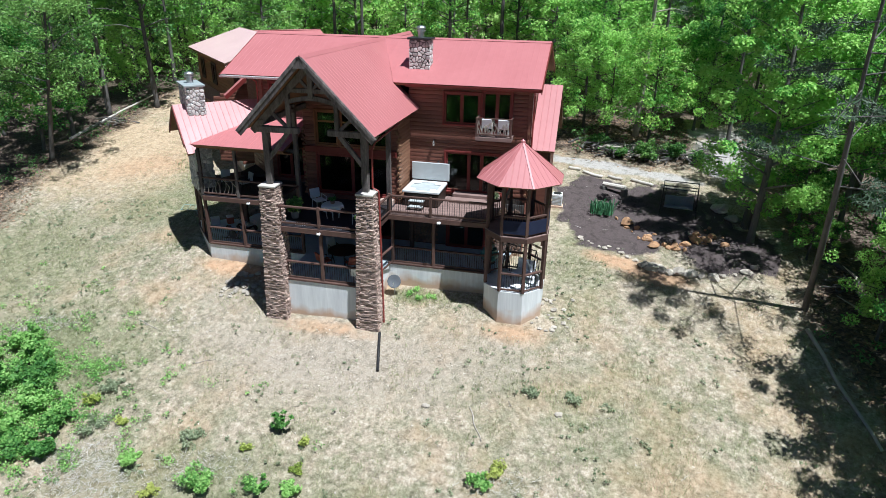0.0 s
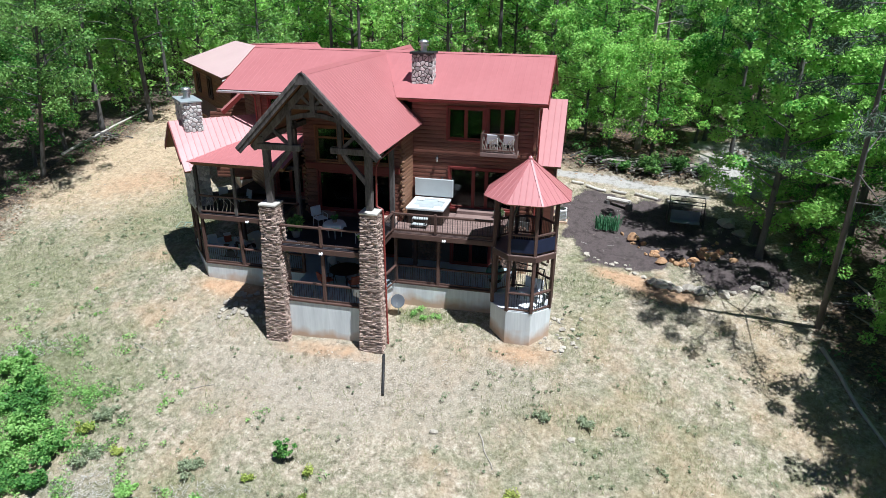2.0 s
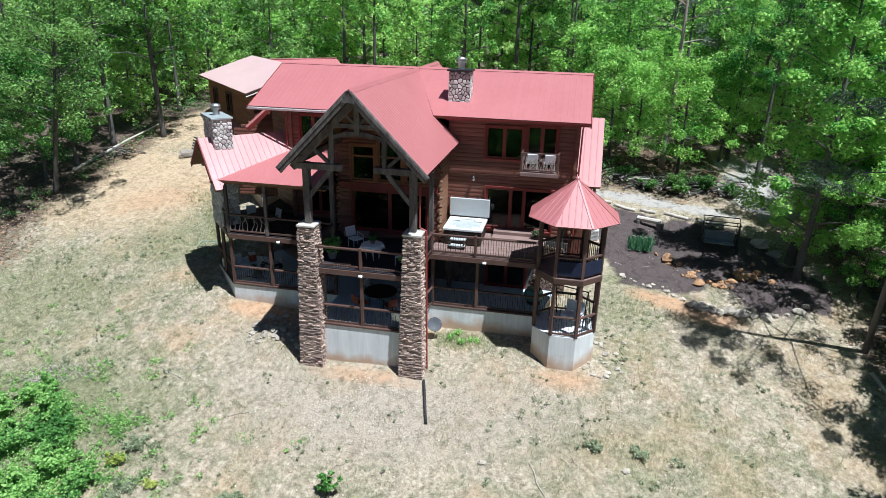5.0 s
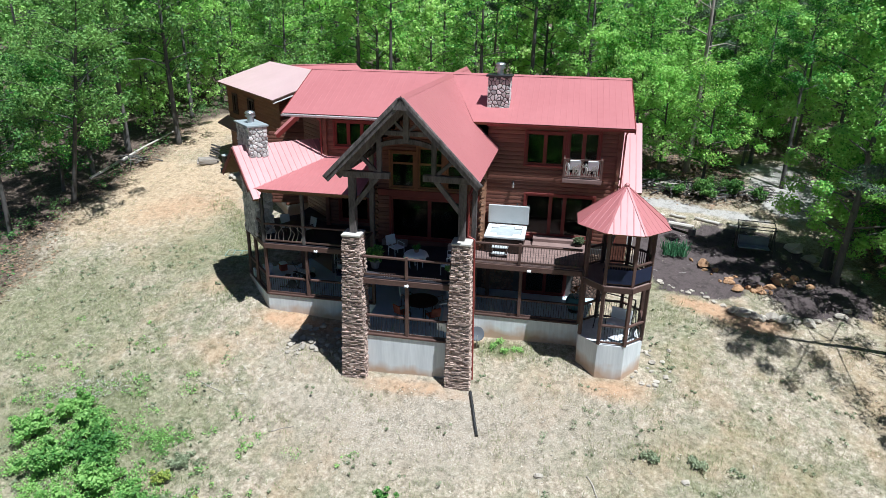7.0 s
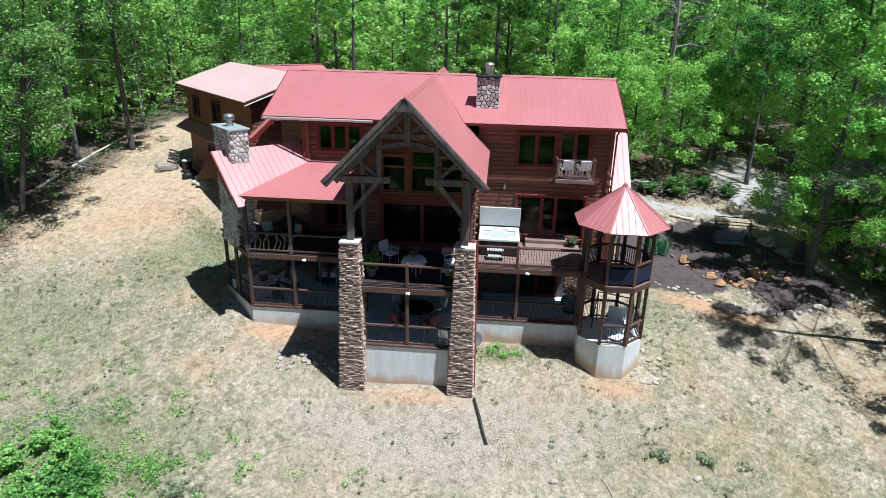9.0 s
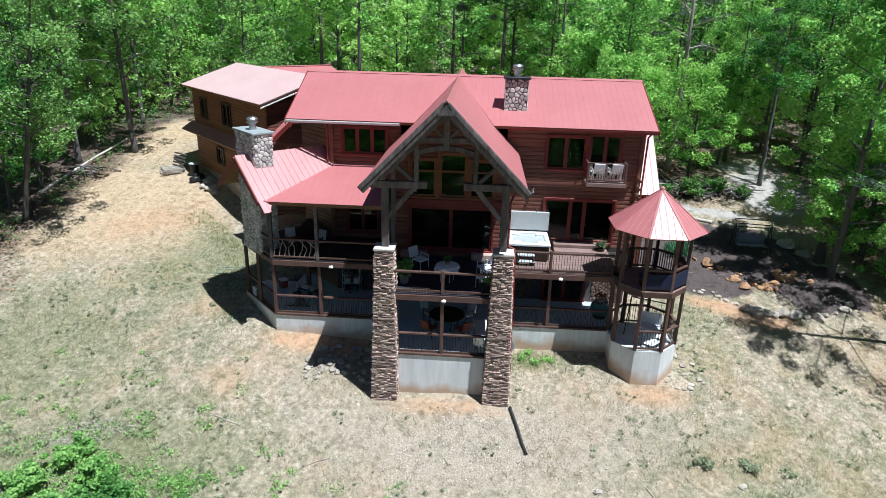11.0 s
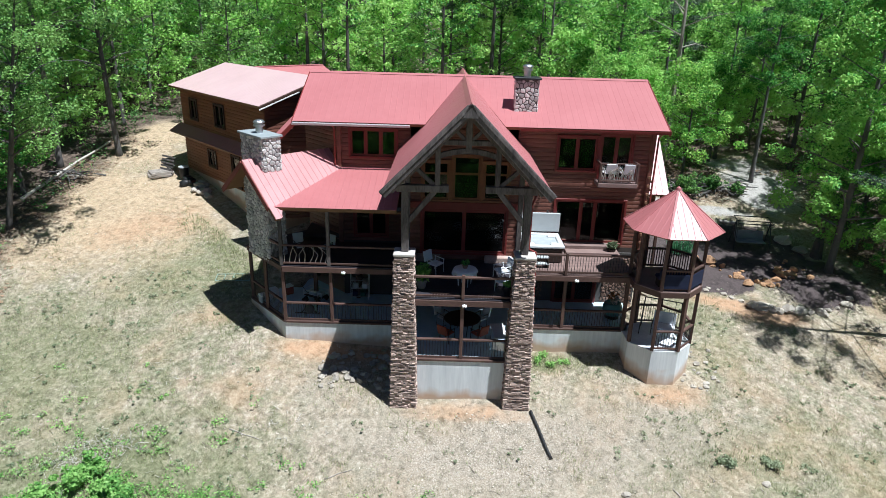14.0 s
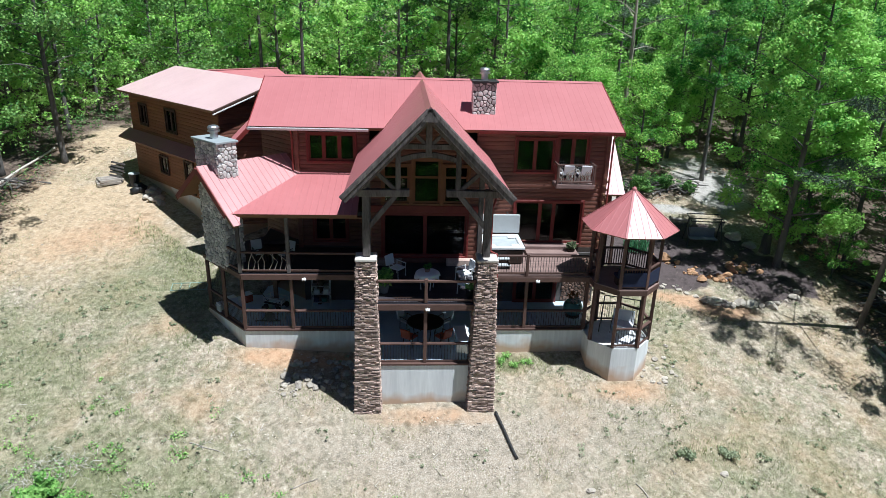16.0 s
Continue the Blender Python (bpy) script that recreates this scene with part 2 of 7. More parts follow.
# ---- geometry helpers ----
class Geo:
    """A heap of faces that becomes one mesh."""

    def __init__(self):
        self.v, self.f = [], []

    def add(self, verts, faces, m=None):
        k = len(self.v)
        self.v += [tuple(m @ Vector(p)) for p in verts] if m else [tuple(p) for p in verts]
        self.f += [tuple(k + i for i in f) for f in faces]
        return self

    def box(self, x0, y0, z0, x1, y1, z1, c=0.0, m=None):
        if c <= 0:
            v = [(x, y, z) for z in (z0, z1) for x, y in ((x0, y0), (x1, y0), (x1, y1), (x0, y1))]
            return self.add(v, [(0, 3, 2, 1), (4, 5, 6, 7), (0, 1, 5, 4), (1, 2, 6, 5), (2, 3, 7, 6), (3, 0, 4, 7)], m)
        lo, hi = (x0, y0, z0), (x1, y1, z1)
        c = min(c, *[(b - a) * 0.49 for a, b in zip(lo, hi)])
        v, key = [], {}
        for s in ((i, j, k) for i in (0, 1) for j in (0, 1) for k in (0, 1)):
            for ax in range(3):
                p = [(hi[a] - (c if a != ax else 0)) if s[a] else (lo[a] + (c if a != ax else 0)) for a in range(3)]
                key[s, ax] = len(v)
                v.append(p)
        f = []
        for ax in range(3):
            a, b = (ax + 1) % 3, (ax + 2) % 3
            for side in (0, 1):
                q = []
                for i, j in ((0, 0), (1, 0), (1, 1), (0, 1)):
                    s = [0, 0, 0]
                    s[ax], s[a], s[b] = side, i, j
                    q.append(key[tuple(s), ax])
                f.append(tuple(q if side else q[::-1]))
            for i in (0, 1):
                for j in (0, 1):
                    s0, s1 = [0, 0, 0], [0, 0, 0]
                    s0[a], s0[b], s1[a], s1[b] = i, j, i, j
                    s1[ax] = 1
                    q = [key[tuple(s0), a], key[tuple(s1), a], key[tuple(s1), b], key[tuple(s0), b]]
                    f.append(tuple(q if i != j else q[::-1]))
        for s in ((i, j, k) for i in (0, 1) for j in (0, 1) for k in (0, 1)):
            q = [key[s, 0], key[s, 1], key[s, 2]]
            f.append(tuple(q if sum(s) % 2 else q[::-1]))
        return self.add(v, f, m)

    def beam(self, a, b, w, h, c=0.0, up=(0, 0, 1)):
        """A squared timber from a to b, w wide and h high, centred on the line."""
        a, b = Vector(a), Vector(b)
        d = (b - a).normalized()
        side = d.cross(Vector(up))
        side = side.normalized() if side.length > 1e-4 else Vector((1, 0, 0))
        top = side.cross(d)
        m = Matrix(((side.x, d.x, top.x, a.x), (side.y, d.y, top.y, a.y), (side.z, d.z, top.z, a.z), (0, 0, 0, 1)))
        return self.box(-w / 2, 0, -h / 2, w / 2, (b - a).length, h / 2, c, m)

    def prism(self, poly, z0, z1, m=None):
        n = len(poly)
        v = [(x, y, z0) for x, y in poly] + [(x, y, z1) for x, y in poly]
        f = [tuple(range(n))[::-1], tuple(range(n, 2 * n))] + [(i, (i + 1) % n, n + (i + 1) % n, n + i) for i in range(n)]
        return self.add(v, f, m)

    def tube(self, path, radii, n=8, cap=True):
        path = [Vector(p) for p in path]
        v, f = [], []
        for i, p in enumerate(path):
            d = (path[min(i + 1, len(path) - 1)] - path[max(i - 1, 0)]).normalized()
            s = d.cross(Vector((0.31, 0.95, 0.05)))
            s = (s if s.length > 0.05 else d.cross(Vector((1, 0, 0)))).normalized()
            t = d.cross(s)
            r = radii[i] if hasattr(radii, "__len__") else radii
            v += [p + (s * math.cos(a) + t * math.sin(a)) * r for a in (2 * math.pi * k / n for k in range(n))]
        for i in range(len(path) - 1):
            f += [(i * n + k, i * n + (k + 1) % n, (i + 1) * n + (k + 1) % n, (i + 1) * n + k) for k in range(n)]
        if cap:
            f += [tuple(range(n))[::-1], tuple(range(len(v) - n, len(v)))]
        return self.add(v, f)

    def lathe(self, profile, n=16, m=None):
        v, f = [], []
        for r, z in profile:
            v += [(r * math.cos(2 * math.pi * k / n), r * math.sin(2 * math.pi * k / n), z) for k in range(n)]
        for i in range(len(profile) - 1):
            f += [(i * n + k, i * n + (k + 1) % n, (i + 1) * n + (k + 1) % n, (i + 1) * n + k) for k in range(n)]
        f += [tuple(range(n))[::-1], tuple(range(len(v) - n, len(v)))]
        return self.add(v, f, m)

    def mesh(self, name, mat, smooth=False):
        me = bpy.data.meshes.new(name)
        me.from_pydata(self.v, [], self.f)
        bm = bmesh.new()
        bm.from_mesh(me)
        if len(bm.faces) < 60000:
            bmesh.ops.recalc_face_normals(bm, faces=bm.faces)
        for f in bm.faces:
            f.smooth = smooth
        bm.to_mesh(me)
        bm.free()
        me.materials.append(mat)
        return me


def part(name, geo, mat, parent=None, label="", smooth=False):
    ob = new(name, geo.mesh(name, mat, smooth) if isinstance(geo, Geo) else geo)
    if parent is not None:
        ob.parent = parent
    if label:
        ob["label"] = label
    return ob


def thing(name, label, category, group="", kind="", at=None):
    ob = new(name)
    ob.empty_display_size = 0.2
    if at is not None:
        ob.matrix_basis = at
    return tagged(ob, label, category, group, kind)


def clip(poly, ax, v, keep_less):
    out = []
    for i, p in enumerate(poly):
        q = poly[(i + 1) % len(poly)]
        a, b = (p[ax] <= v) == keep_less or p[ax] == v, (q[ax] <= v) == keep_less or q[ax] == v
        if a:
            out.append(p)
        if a != b:
            t = (v - p[ax]) / (q[ax] - p[ax])
            out.append((p[0] + t * (q[0] - p[0]), p[1] + t * (q[1] - p[1])))
    return out


def metal_roof(name, eave0, eave1, poly, pitch_rise, parent, step=0.3, thick=0.14, metal=None, rib=0.024):
    """A sloping sheet of ribbed metal panels on boards. poly is in metres (along the eave from eave0, up in plan from the eave); the slope rises to the left of eave0-eave1."""
    e0, e1 = Vector(eave0), Vector(eave1)
    s = (e1 - e0).normalized()
    r = Vector((-s.y, s.x, 0))
    up = (r + Vector((0, 0, pitch_rise))).normalized()
    k = math.sqrt(1 + pitch_rise * pitch_rise)
    nrm = s.cross(up)
    m = Matrix(((s.x, up.x, nrm.x, e0.x), (s.y, up.y, nrm.y, e0.y), (s.z, up.z, nrm.z, e0.z), (0, 0, 0, 1)))
    poly = [(a, b * k) for a, b in poly]
    roof = part(name, Geo().prism(poly, -thick, -0.004, m), SOFFIT, parent, "brown wooden roof deck under red metal panels")
    lo, hi = min(p[0] for p in poly), max(p[0] for p in poly)
    n = max(1, round((hi - lo) / step))
    for i in range(n):
        a, b = lo + (hi - lo) * i / n, lo + (hi - lo) * (i + 1) / n
        q = clip(clip(poly, 0, a, False), 0, b, True)
        if len(q) < 3:
            continue
        g = Geo().prism(q, 0.0, 0.012, m)
        for x, w, h in ((a + 0.03, 2 * rib, rib),) if step < 0.4 else ((a + 0.03, 2 * rib, rib), ((a + b) / 2, 2 * rib, rib)):
            c = clip(clip(poly, 0, x - w / 2, False), 0, x + w / 2, True)
            if len(c) >= 3:
                y0, y1 = min(p[1] for p in c), max(p[1] for p in c)
                if y1 - y0 > 0.05:
                    g.add([(x - w / 2, y0 - 0.015, 0.012), (x + w / 2, y0 - 0.015, 0.012), (x + w / 4, y0 - 0.015, h), (x - w / 4, y0 - 0.015, h),
                           (x - w / 2, y1, 0.012), (x + w / 2, y1, 0.012), (x + w / 4, y1, h), (x - w / 4, y1, h)],
                          [(0, 1, 2, 3), (7, 6, 5, 4), (0, 3, 7, 4), (1, 5, 6, 2), (3, 2, 6, 7), (0, 4, 5, 1)], m)
        part("roof_panel", g, metal or RED, roof)
    return roof


def spans(lo, hi, cuts):
    out = [(lo, hi)]
    for a, b in cuts:
        out = [x for p, q in out for x in ((p, min(q, a)), (max(p, b), q)) if x[1] - x[0] > 0.02]
    return out


def log_wall(name, p0, p1, z0, z1, parent, openings=(), top=None, course=0.21, mat=None, thick=0.16):
    """Half-log courses on a backing wall from p0 to p1 (outer face to the right of the way). openings: (from, to, low, high); top(s): height of the wall at s."""
    mat = mat or LOGS
    a, b = Vector((*p0, 0)), Vector((*p1, 0))
    d = (b - a).normalized()
    out = Vector((d.y, -d.x, 0))
    m = Matrix(((d.x, out.x, 0, a.x), (d.y, out.y, 0, a.y), (0, 0, 1, 0), (0, 0, 0, 1)))
    length = (b - a).length
    back, logs = Geo(), []
    n = round((z1 - z0) / course)
    for i in range(n):
        lo, hi = z0 + (z1 - z0) * i / n, z0 + (z1 - z0) * (i + 1) / n
        mid = (lo + hi) / 2
        ends = (0.0, length)
        if top:
            ok = [s for s in np.linspace(0, length, 121) if top(s) > hi - 0.02]
            if len(ok) < 3:
                continue
            ends = (ok[0], ok[-1])
        for s0, s1 in spans(*ends, [(o[0], o[1]) for o in openings if o[2] < mid < o[3]]):
            back.box(s0, -thick, lo, s1, 0, hi, 0, m)
            h = hi - lo
            prof = [(0.006, lo), (0.026, lo + h * 0.06), (0.036, lo + h * 0.32), (0.037, lo + h * 0.6), (0.028, lo + h * 0.94), (0.006, hi)]
            k = len(prof)
            g = Geo().add([(s, y, z) for s in (s0, s1) for y, z in prof],
                          [tuple(range(k)), tuple(range(2 * k - 1, k - 1, -1))] + [(j, k + j, k + j + 1, j + 1) for j in range(k - 1)] + [(0, k - 1, 2 * k - 1, k)], m)
            logs.append(g)
    wall = part(name, back, mat, parent)
    for g in logs:
        part("log", g, mat, wall)
    return wall, m


def window_unit(name, m, s0, s1, z0, z1, parent, mull=(), rails=(), trim=None, frame_w=0.09, label="", depth=0.0):
    """A framed window or glass door in a wall's own axes (along, out, up)."""
    trim = trim or TRIMRED
    w = part(name, Geo().box(s0 - 0.1, 0.05, z0 - 0.1, s0, 0.12, z1 + 0.1, 0.01, m).box(s1, 0.05, z0 - 0.1, s1 + 0.1, 0.12, z1 + 0.1, 0.01, m)
             .box(s0, 0.05, z1, s1, 0.12, z1 + 0.1, 0.01, m).box(s0, 0.05, z0 - 0.1, s1, 0.14, z0, 0.01, m), trim, parent, label)
    edges = [s0, *mull, s1]
    for a, b in zip(edges[:-1], edges[1:]):
        g = Geo()
        f = frame_w
        g.box(a, -0.04, z0, a + f, 0.04, z1, 0.008, m).box(b - f, -0.04, z0, b, 0.04, z1, 0.008, m)
        g.box(a + f, -0.04, z0, b - f, 0.04, z0 + f, 0.008, m).box(a + f, -0.04, z1 - f, b - f, 0.04, z1, 0.008, m)
        for z in rails:
            g.box(a + f, -0.035, z - 0.05, b - f, 0.035, z + 0.05, 0.008, m)
        part("sash", g, trim, w)
        p = part("pane", Geo().box(a + f, -0.008, z0 + f, b - f, 0.004, z1 - f, 0, m), GLASS, w)
        p.visible_shadow = False
    return w


# ---- ground ----
SLAB, DECK, FLOOR = 2.05, 4.97, 5.35


def height(x, y):
    """The hillside: it falls to the front and rises in the wood behind."""
    z = 0.27 * y - 0.15 if y < 8 else 2.01 + 0.22 * (y - 8)
    if y < -6:
        z = -1.77 + 0.33 * (max(y, -45) + 6)
    if y > 26:
        z = 5.97 + 0.10 * (y - 26)
    if y > 60:
        z = 9.37 + 0.22 * (min(y, 260) - 60)
    if x > 10:
        z -= 0.035 * min(x - 10, 16)
    z += 0.35 * math.exp(-((x + 9.5) ** 2 + (y - 3) ** 2) / 18) + 0.15 * math.exp(-(x ** 2) / 30 - (y - 0.3) ** 2 / 3)
    return z


def dug(x, y):
    """True where the cellar is dug into the slope."""
    return (-7.8 < x < 8.8 and 7.4 < y < 14.8) or (-6 < x < 7 and 3.9 < y < 8) or (-8.2 < x < -6 and x + y > -3.0 and 4.2 < y < 9)


def bumps(x, y):
    return 0.10 * noise.noise((x * 0.35, y * 0.35, 0)) + 0.035 * noise.noise((x * 1.3, y * 1.3, 4))


def land(x, y):
    return min(height(x, y), 1.55) if dug(x, y) else height(x, y) + bumps(x, y)


def blob(x, y, cx, cy, rx, ry, turn=0.0, edge=0.35):
    """1 inside an ellipse, falling softly to 0 past its edge."""
    c, s = math.cos(turn), math.sin(turn)
    u, v = ((x - cx) * c + (y - cy) * s) / rx, (-(x - cx) * s + (y - cy) * c) / ry
    d = math.hypot(u, v) + 0.35 * noise.noise((x * 0.5, y * 0.5, 2)) + 0.2 * noise.noise((x * 1.7, y * 1.7, 9))
    return max(0.0, min(1.0, (1 + edge - d) / (2 * edge)))


def wooded(x, y):
    """How far a place lies under the trees, 0 to 1: the edge of the clearing."""
    left = -25.6 - x + 0.10 * max(0, 14 - y)
    back = y - 31.5
    right = x - 24.0 if y < 14 else x - 24.5
    if x > 9 and y > 18.5:
        back = max(back, y - (19.9 if x < 19.5 else 28.0))
    d = max(left, back, right) + 2.2 * noise.noise((x * 0.22, y * 0.22, 5))
    return max(0.0, min(1.0, d / 3 + 0.3))


def soils(x, y):
    litter = wooded(x, y)
    mulch = max(blob(x, y, 16.0, 12.6, 4.6, 4.0, 0.2, 0.12), blob(x, y, 20.3, 10.6, 2.8, 2.9, 0, 0.15), blob(x, y, 13.2, 11.5, 1.9, 2.6, 0.4, 0.1), blob(x, y, 13.0, 14.6, 2.9, 2.5, -0.1, 0.12), blob(x, y, 17.0, 14.4, 3.4, 2.0, -0.1, 0.12))
    gravel = max(blob(x, y, 14.6, 18.6, 5.2, 0.65, -0.16, 0.2), blob(x, y, 22.4, 22.6, 2.6, 4.6, -0.15, 0.3), blob(x, y, 18.5, 25.6, 4.2, 0.9, 0.05, 0.3), 0.8 * blob(x, y, 30, 28, 8, 2.2, 0.8, 0.4))
    clay = max(blob(x, y, 15.6, 7.3, 3.0, 0.7, -0.25, 0.4), 0.7 * blob(x, y, 9.4, 1.2, 1.7, 0.8, 0, 0.5), blob(x, y, -5.6, 3.1, 3.2, 0.55, 0, 0.5), 0.35 * blob(x, y, 20.5, 5.2, 2.2, 1.4, 0, 0.6),
               0.6 * blob(x, y, 0, -0.2, 2.6, 0.5, 0, 0.4), 0.6 * blob(x, y, -19.2, 13.6, 3.0, 1.8, 0.6, 0.6))
    sand = max(blob(x, y, -21.5, 15.5, 5.5, 6.5, 0.3, 0.5), 0.9 * blob(x, y, -26, 27, 5, 6, 0, 0.4), 0.5 * blob(x, y, 22.5, 17.5, 2.5, 2, 0, 0.5), 0.7 * blob(x, y, -16.5, 19.5, 3, 3, 0, 0.5))
    green = max(blob(x, y, -13.5, -4.5, 6, 3.6, 0, 0.6), 0.72 * blob(x, y, -20, 2, 7, 5, 0, 0.6), 0.7 * blob(x, y, -15.5, 8.5, 3.5, 3.5, 0.5, 0.6), 0.7 * blob(x, y, -13.5, 9.5, 1.8, 5.5, 0.75, 0.5), 0.6 * blob(x, y, 12.5, 7.5, 1.8, 5, 0, 0.6),
                0.45 * blob(x, y, 14, -3, 6, 3.5, 0, 0.7), blob(x, y, 3.9, 3.0, 0.8, 0.6, 0, 0.4), 0.7 * blob(x, y, -1, -9, 7, 2, 0, 0.6))
    stony = max(blob(x, y, 1.5, -2.0, 6.5, 2.1, 0.05, 0.6), 0.7 * blob(x, y, 8, -0.8, 4, 2, 0, 0.6), 0.6 * blob(x, y, -4.5, 1.2, 2.5, 1.6, 0, 0.5))
    return {"litter": litter, "mulch": mulch, "gravel": gravel, "clay": clay, "sand": sand, "green": green, "stony": stony}


def graded(lo, hi, step, far):
    a = list(np.arange(lo, hi, step))
    d, p, q = step, a[0], a[-1]
    while q < far:
        d *= 1.35
        q += d
        a.append(q)
    d = step
    while p > -far:
        d *= 1.35
        p -= d
        a.insert(0, p)
    return a


def ground_material():
    m = bpy.data.materials.new("hillside_soil")
    m.use_nodes = True
    n, l = m.node_tree.nodes, m.node_tree.links
    b = n["Principled BSDF"]
    geo = n.new("ShaderNodeNewGeometry")

    def tex(scale, detail=5, rough=0.6, warp=None):
        t = n.new("ShaderNodeTexNoise")
        t.inputs["Scale"].default_value, t.inputs["Detail"].default_value, t.inputs["Roughness"].default_value = scale, detail, rough
        l.new(geo.outputs["Position"], t.inputs[0])
        return t.outputs[0]

    def ramp(value, *stops):
        r = n.new("ShaderNodeValToRGB")
        while len(r.color_ramp.elements) < len(stops):
            r.color_ramp.elements.new(0.5)
        for e, (p, c) in zip(r.color_ramp.elements, stops):
            e.position, e.color = p, (*c, 1)
        l.new(value, r.inputs[0])
        return r.outputs[0]

    def mixed(fac, a, c):
        x = n.new("ShaderNodeMix")
        x.data_type = "RGBA"
        l.new(fac, x.inputs["Factor"])
        l.new(a, x.inputs["A"])
        l.new(c, x.inputs["B"])
        return x.outputs["Result"]

    def mask(name, grain, hard=3.0):
        a = n.new("ShaderNodeAttribute")
        a.attribute_name = name
        s = n.new("ShaderNodeMath")
        s.operation = "MULTIPLY_ADD"
        s.inputs[1].default_value = 1.0
        l.new(grain, s.inputs[0])
        l.new(a.outputs["Fac"], s.inputs[2])
        r = n.new("ShaderNodeMapRange")
        r.inputs["From Min"].default_value, r.inputs["From Max"].default_value = 1.0 - 0.5 / hard, 1.0 + 0.5 / hard
        l.new(s.outputs[0], r.inputs[0])
        return r.outputs[0]

    big, mid, fine, grit = tex(0.25), tex(1.1, 6, 0.7), tex(5, 8, 0.8), tex(16, 6, 0.85)
    straw = ramp(fine, (0.34, (0.21, 0.175, 0.13)), (0.5, (0.4, 0.335, 0.255)), (0.66, (0.62, 0.55, 0.45)))
    sward = ramp(fine, (0.34, (0.115, 0.118, 0.07)), (0.5, (0.24, 0.232, 0.152)), (0.66, (0.45, 0.412, 0.305)))
    col = mixed(ramp(mid, (0.44, (0, 0, 0)), (0.6, (0.8, 0.8, 0.8))), straw, sward)
    earth = ramp(fine, (0.3, (0.29, 0.19, 0.11)), (0.7, (0.52, 0.40, 0.27)))
    col = mixed(ramp(big, (0.48, (0, 0, 0)), (0.64, (0.75, 0.75, 0.75))), col, earth)
    stone = ramp(grit, (0.34, (0.18, 0.145, 0.11)), (0.5, (0.37, 0.315, 0.25)), (0.64, (0.62, 0.56, 0.48)))
    col = mixed(mask("stony", mid, 1.2), col, stone)
    green = ramp(fine, (0.34, (0.105, 0.115, 0.06)), (0.52, (0.22, 0.225, 0.13)), (0.7, (0.42, 0.395, 0.275)))
    col = mixed(mask("green", mid, 1.3), col, green)
    col = mixed(mask("sand", mid, 1.3), col, ramp(fine, (0.32, (0.33, 0.235, 0.15)), (0.5, (0.48, 0.365, 0.245)), (0.68, (0.6, 0.49, 0.36))))
    col = mixed(mask("clay", mid, 1.4), col, ramp(fine, (0.3, (0.36, 0.21, 0.12)), (0.7, (0.56, 0.39, 0.26))))
    col = mixed(mask("gravel", mid, 2), col, ramp(grit, (0.3, (0.27, 0.25, 0.23)), (0.7, (0.55, 0.52, 0.49))))
    col = mixed(mask("mulch", mid, 3), col, ramp(grit, (0.3, (0.045, 0.036, 0.036)), (0.7, (0.155, 0.124, 0.122))))
    col = mixed(mask("litter", mid, 1.5), col, ramp(fine, (0.3, (0.045, 0.034, 0.027)), (0.52, (0.135, 0.1, 0.08)), (0.7, (0.31, 0.25, 0.205))))
    tone = n.new("ShaderNodeMix")
    tone.data_type, tone.blend_type = "RGBA", "MULTIPLY"
    tone.inputs["Factor"].default_value = 1.0
    l.new(col, tone.inputs["A"])
    l.new(ramp(tex(2.3, 7, 0.75), (0.36, (0.6, 0.61, 0.58)), (0.52, (1, 1, 1)), (0.7, (1.0, 0.98, 0.95))), tone.inputs["B"])
    l.new(tone.outputs["Result"], b.inputs["Base Color"])
    b.inputs["Roughness"].default_value = 0.95
    b.inputs["Specular IOR Level"].default_value = 0.15
    bp = n.new("ShaderNodeBump")
    bp.inputs["Strength"].default_value, bp.inputs["Distance"].default_value = 0.6, 0.08
    l.new(fine, bp.inputs["Height"])
    l.new(bp.outputs[0], b.inputs["Normal"])
    return m


def build_ground():
    xs, ys = graded(-34, 36, 0.42, 1500), graded(-13, 36, 0.42, 1500)
    v = [(x, y, land(x, y)) for y in ys for x in xs]
    w = len(xs)
    f = [(j * w + i, j * w + i + 1, (j + 1) * w + i + 1, (j + 1) * w + i) for j in range(len(ys) - 1) for i in range(w - 1)]
    me = bpy.data.meshes.new("ground")
    me.from_pydata(v, [], f)
    rows = [soils(x, y) for x, y, z in v]
    for name in rows[0]:
        a = me.attributes.new(name, "FLOAT", "POINT")
        a.data.foreach_set("value", [r[name] for r in rows])
    me.polygons.foreach_set("use_smooth", [True] * len(f))
    me.materials.append(ground_material())
    return tagged(new("ground", me), "dry grassy hillside clearing with bare soil patches", "ground", kind="structure")


build_ground()


# ---- trees ----
def quad_mesh(name, corners, mat):
    n = len(corners)
    me = bpy.data.meshes.new(name)
    me.vertices.add(n * 4)
    me.vertices.foreach_set("co", corners.astype(np.float32).reshape(-1))
    me.loops.add(n * 4)
    me.loops.foreach_set("vertex_index", np.arange(n * 4, dtype=np.int32))
    me.polygons.add(n)
    me.polygons.foreach_set("loop_start", np.arange(0, n * 4, 4, dtype=np.int32))
    me.update()
    me.materials.append(mat)
    return me


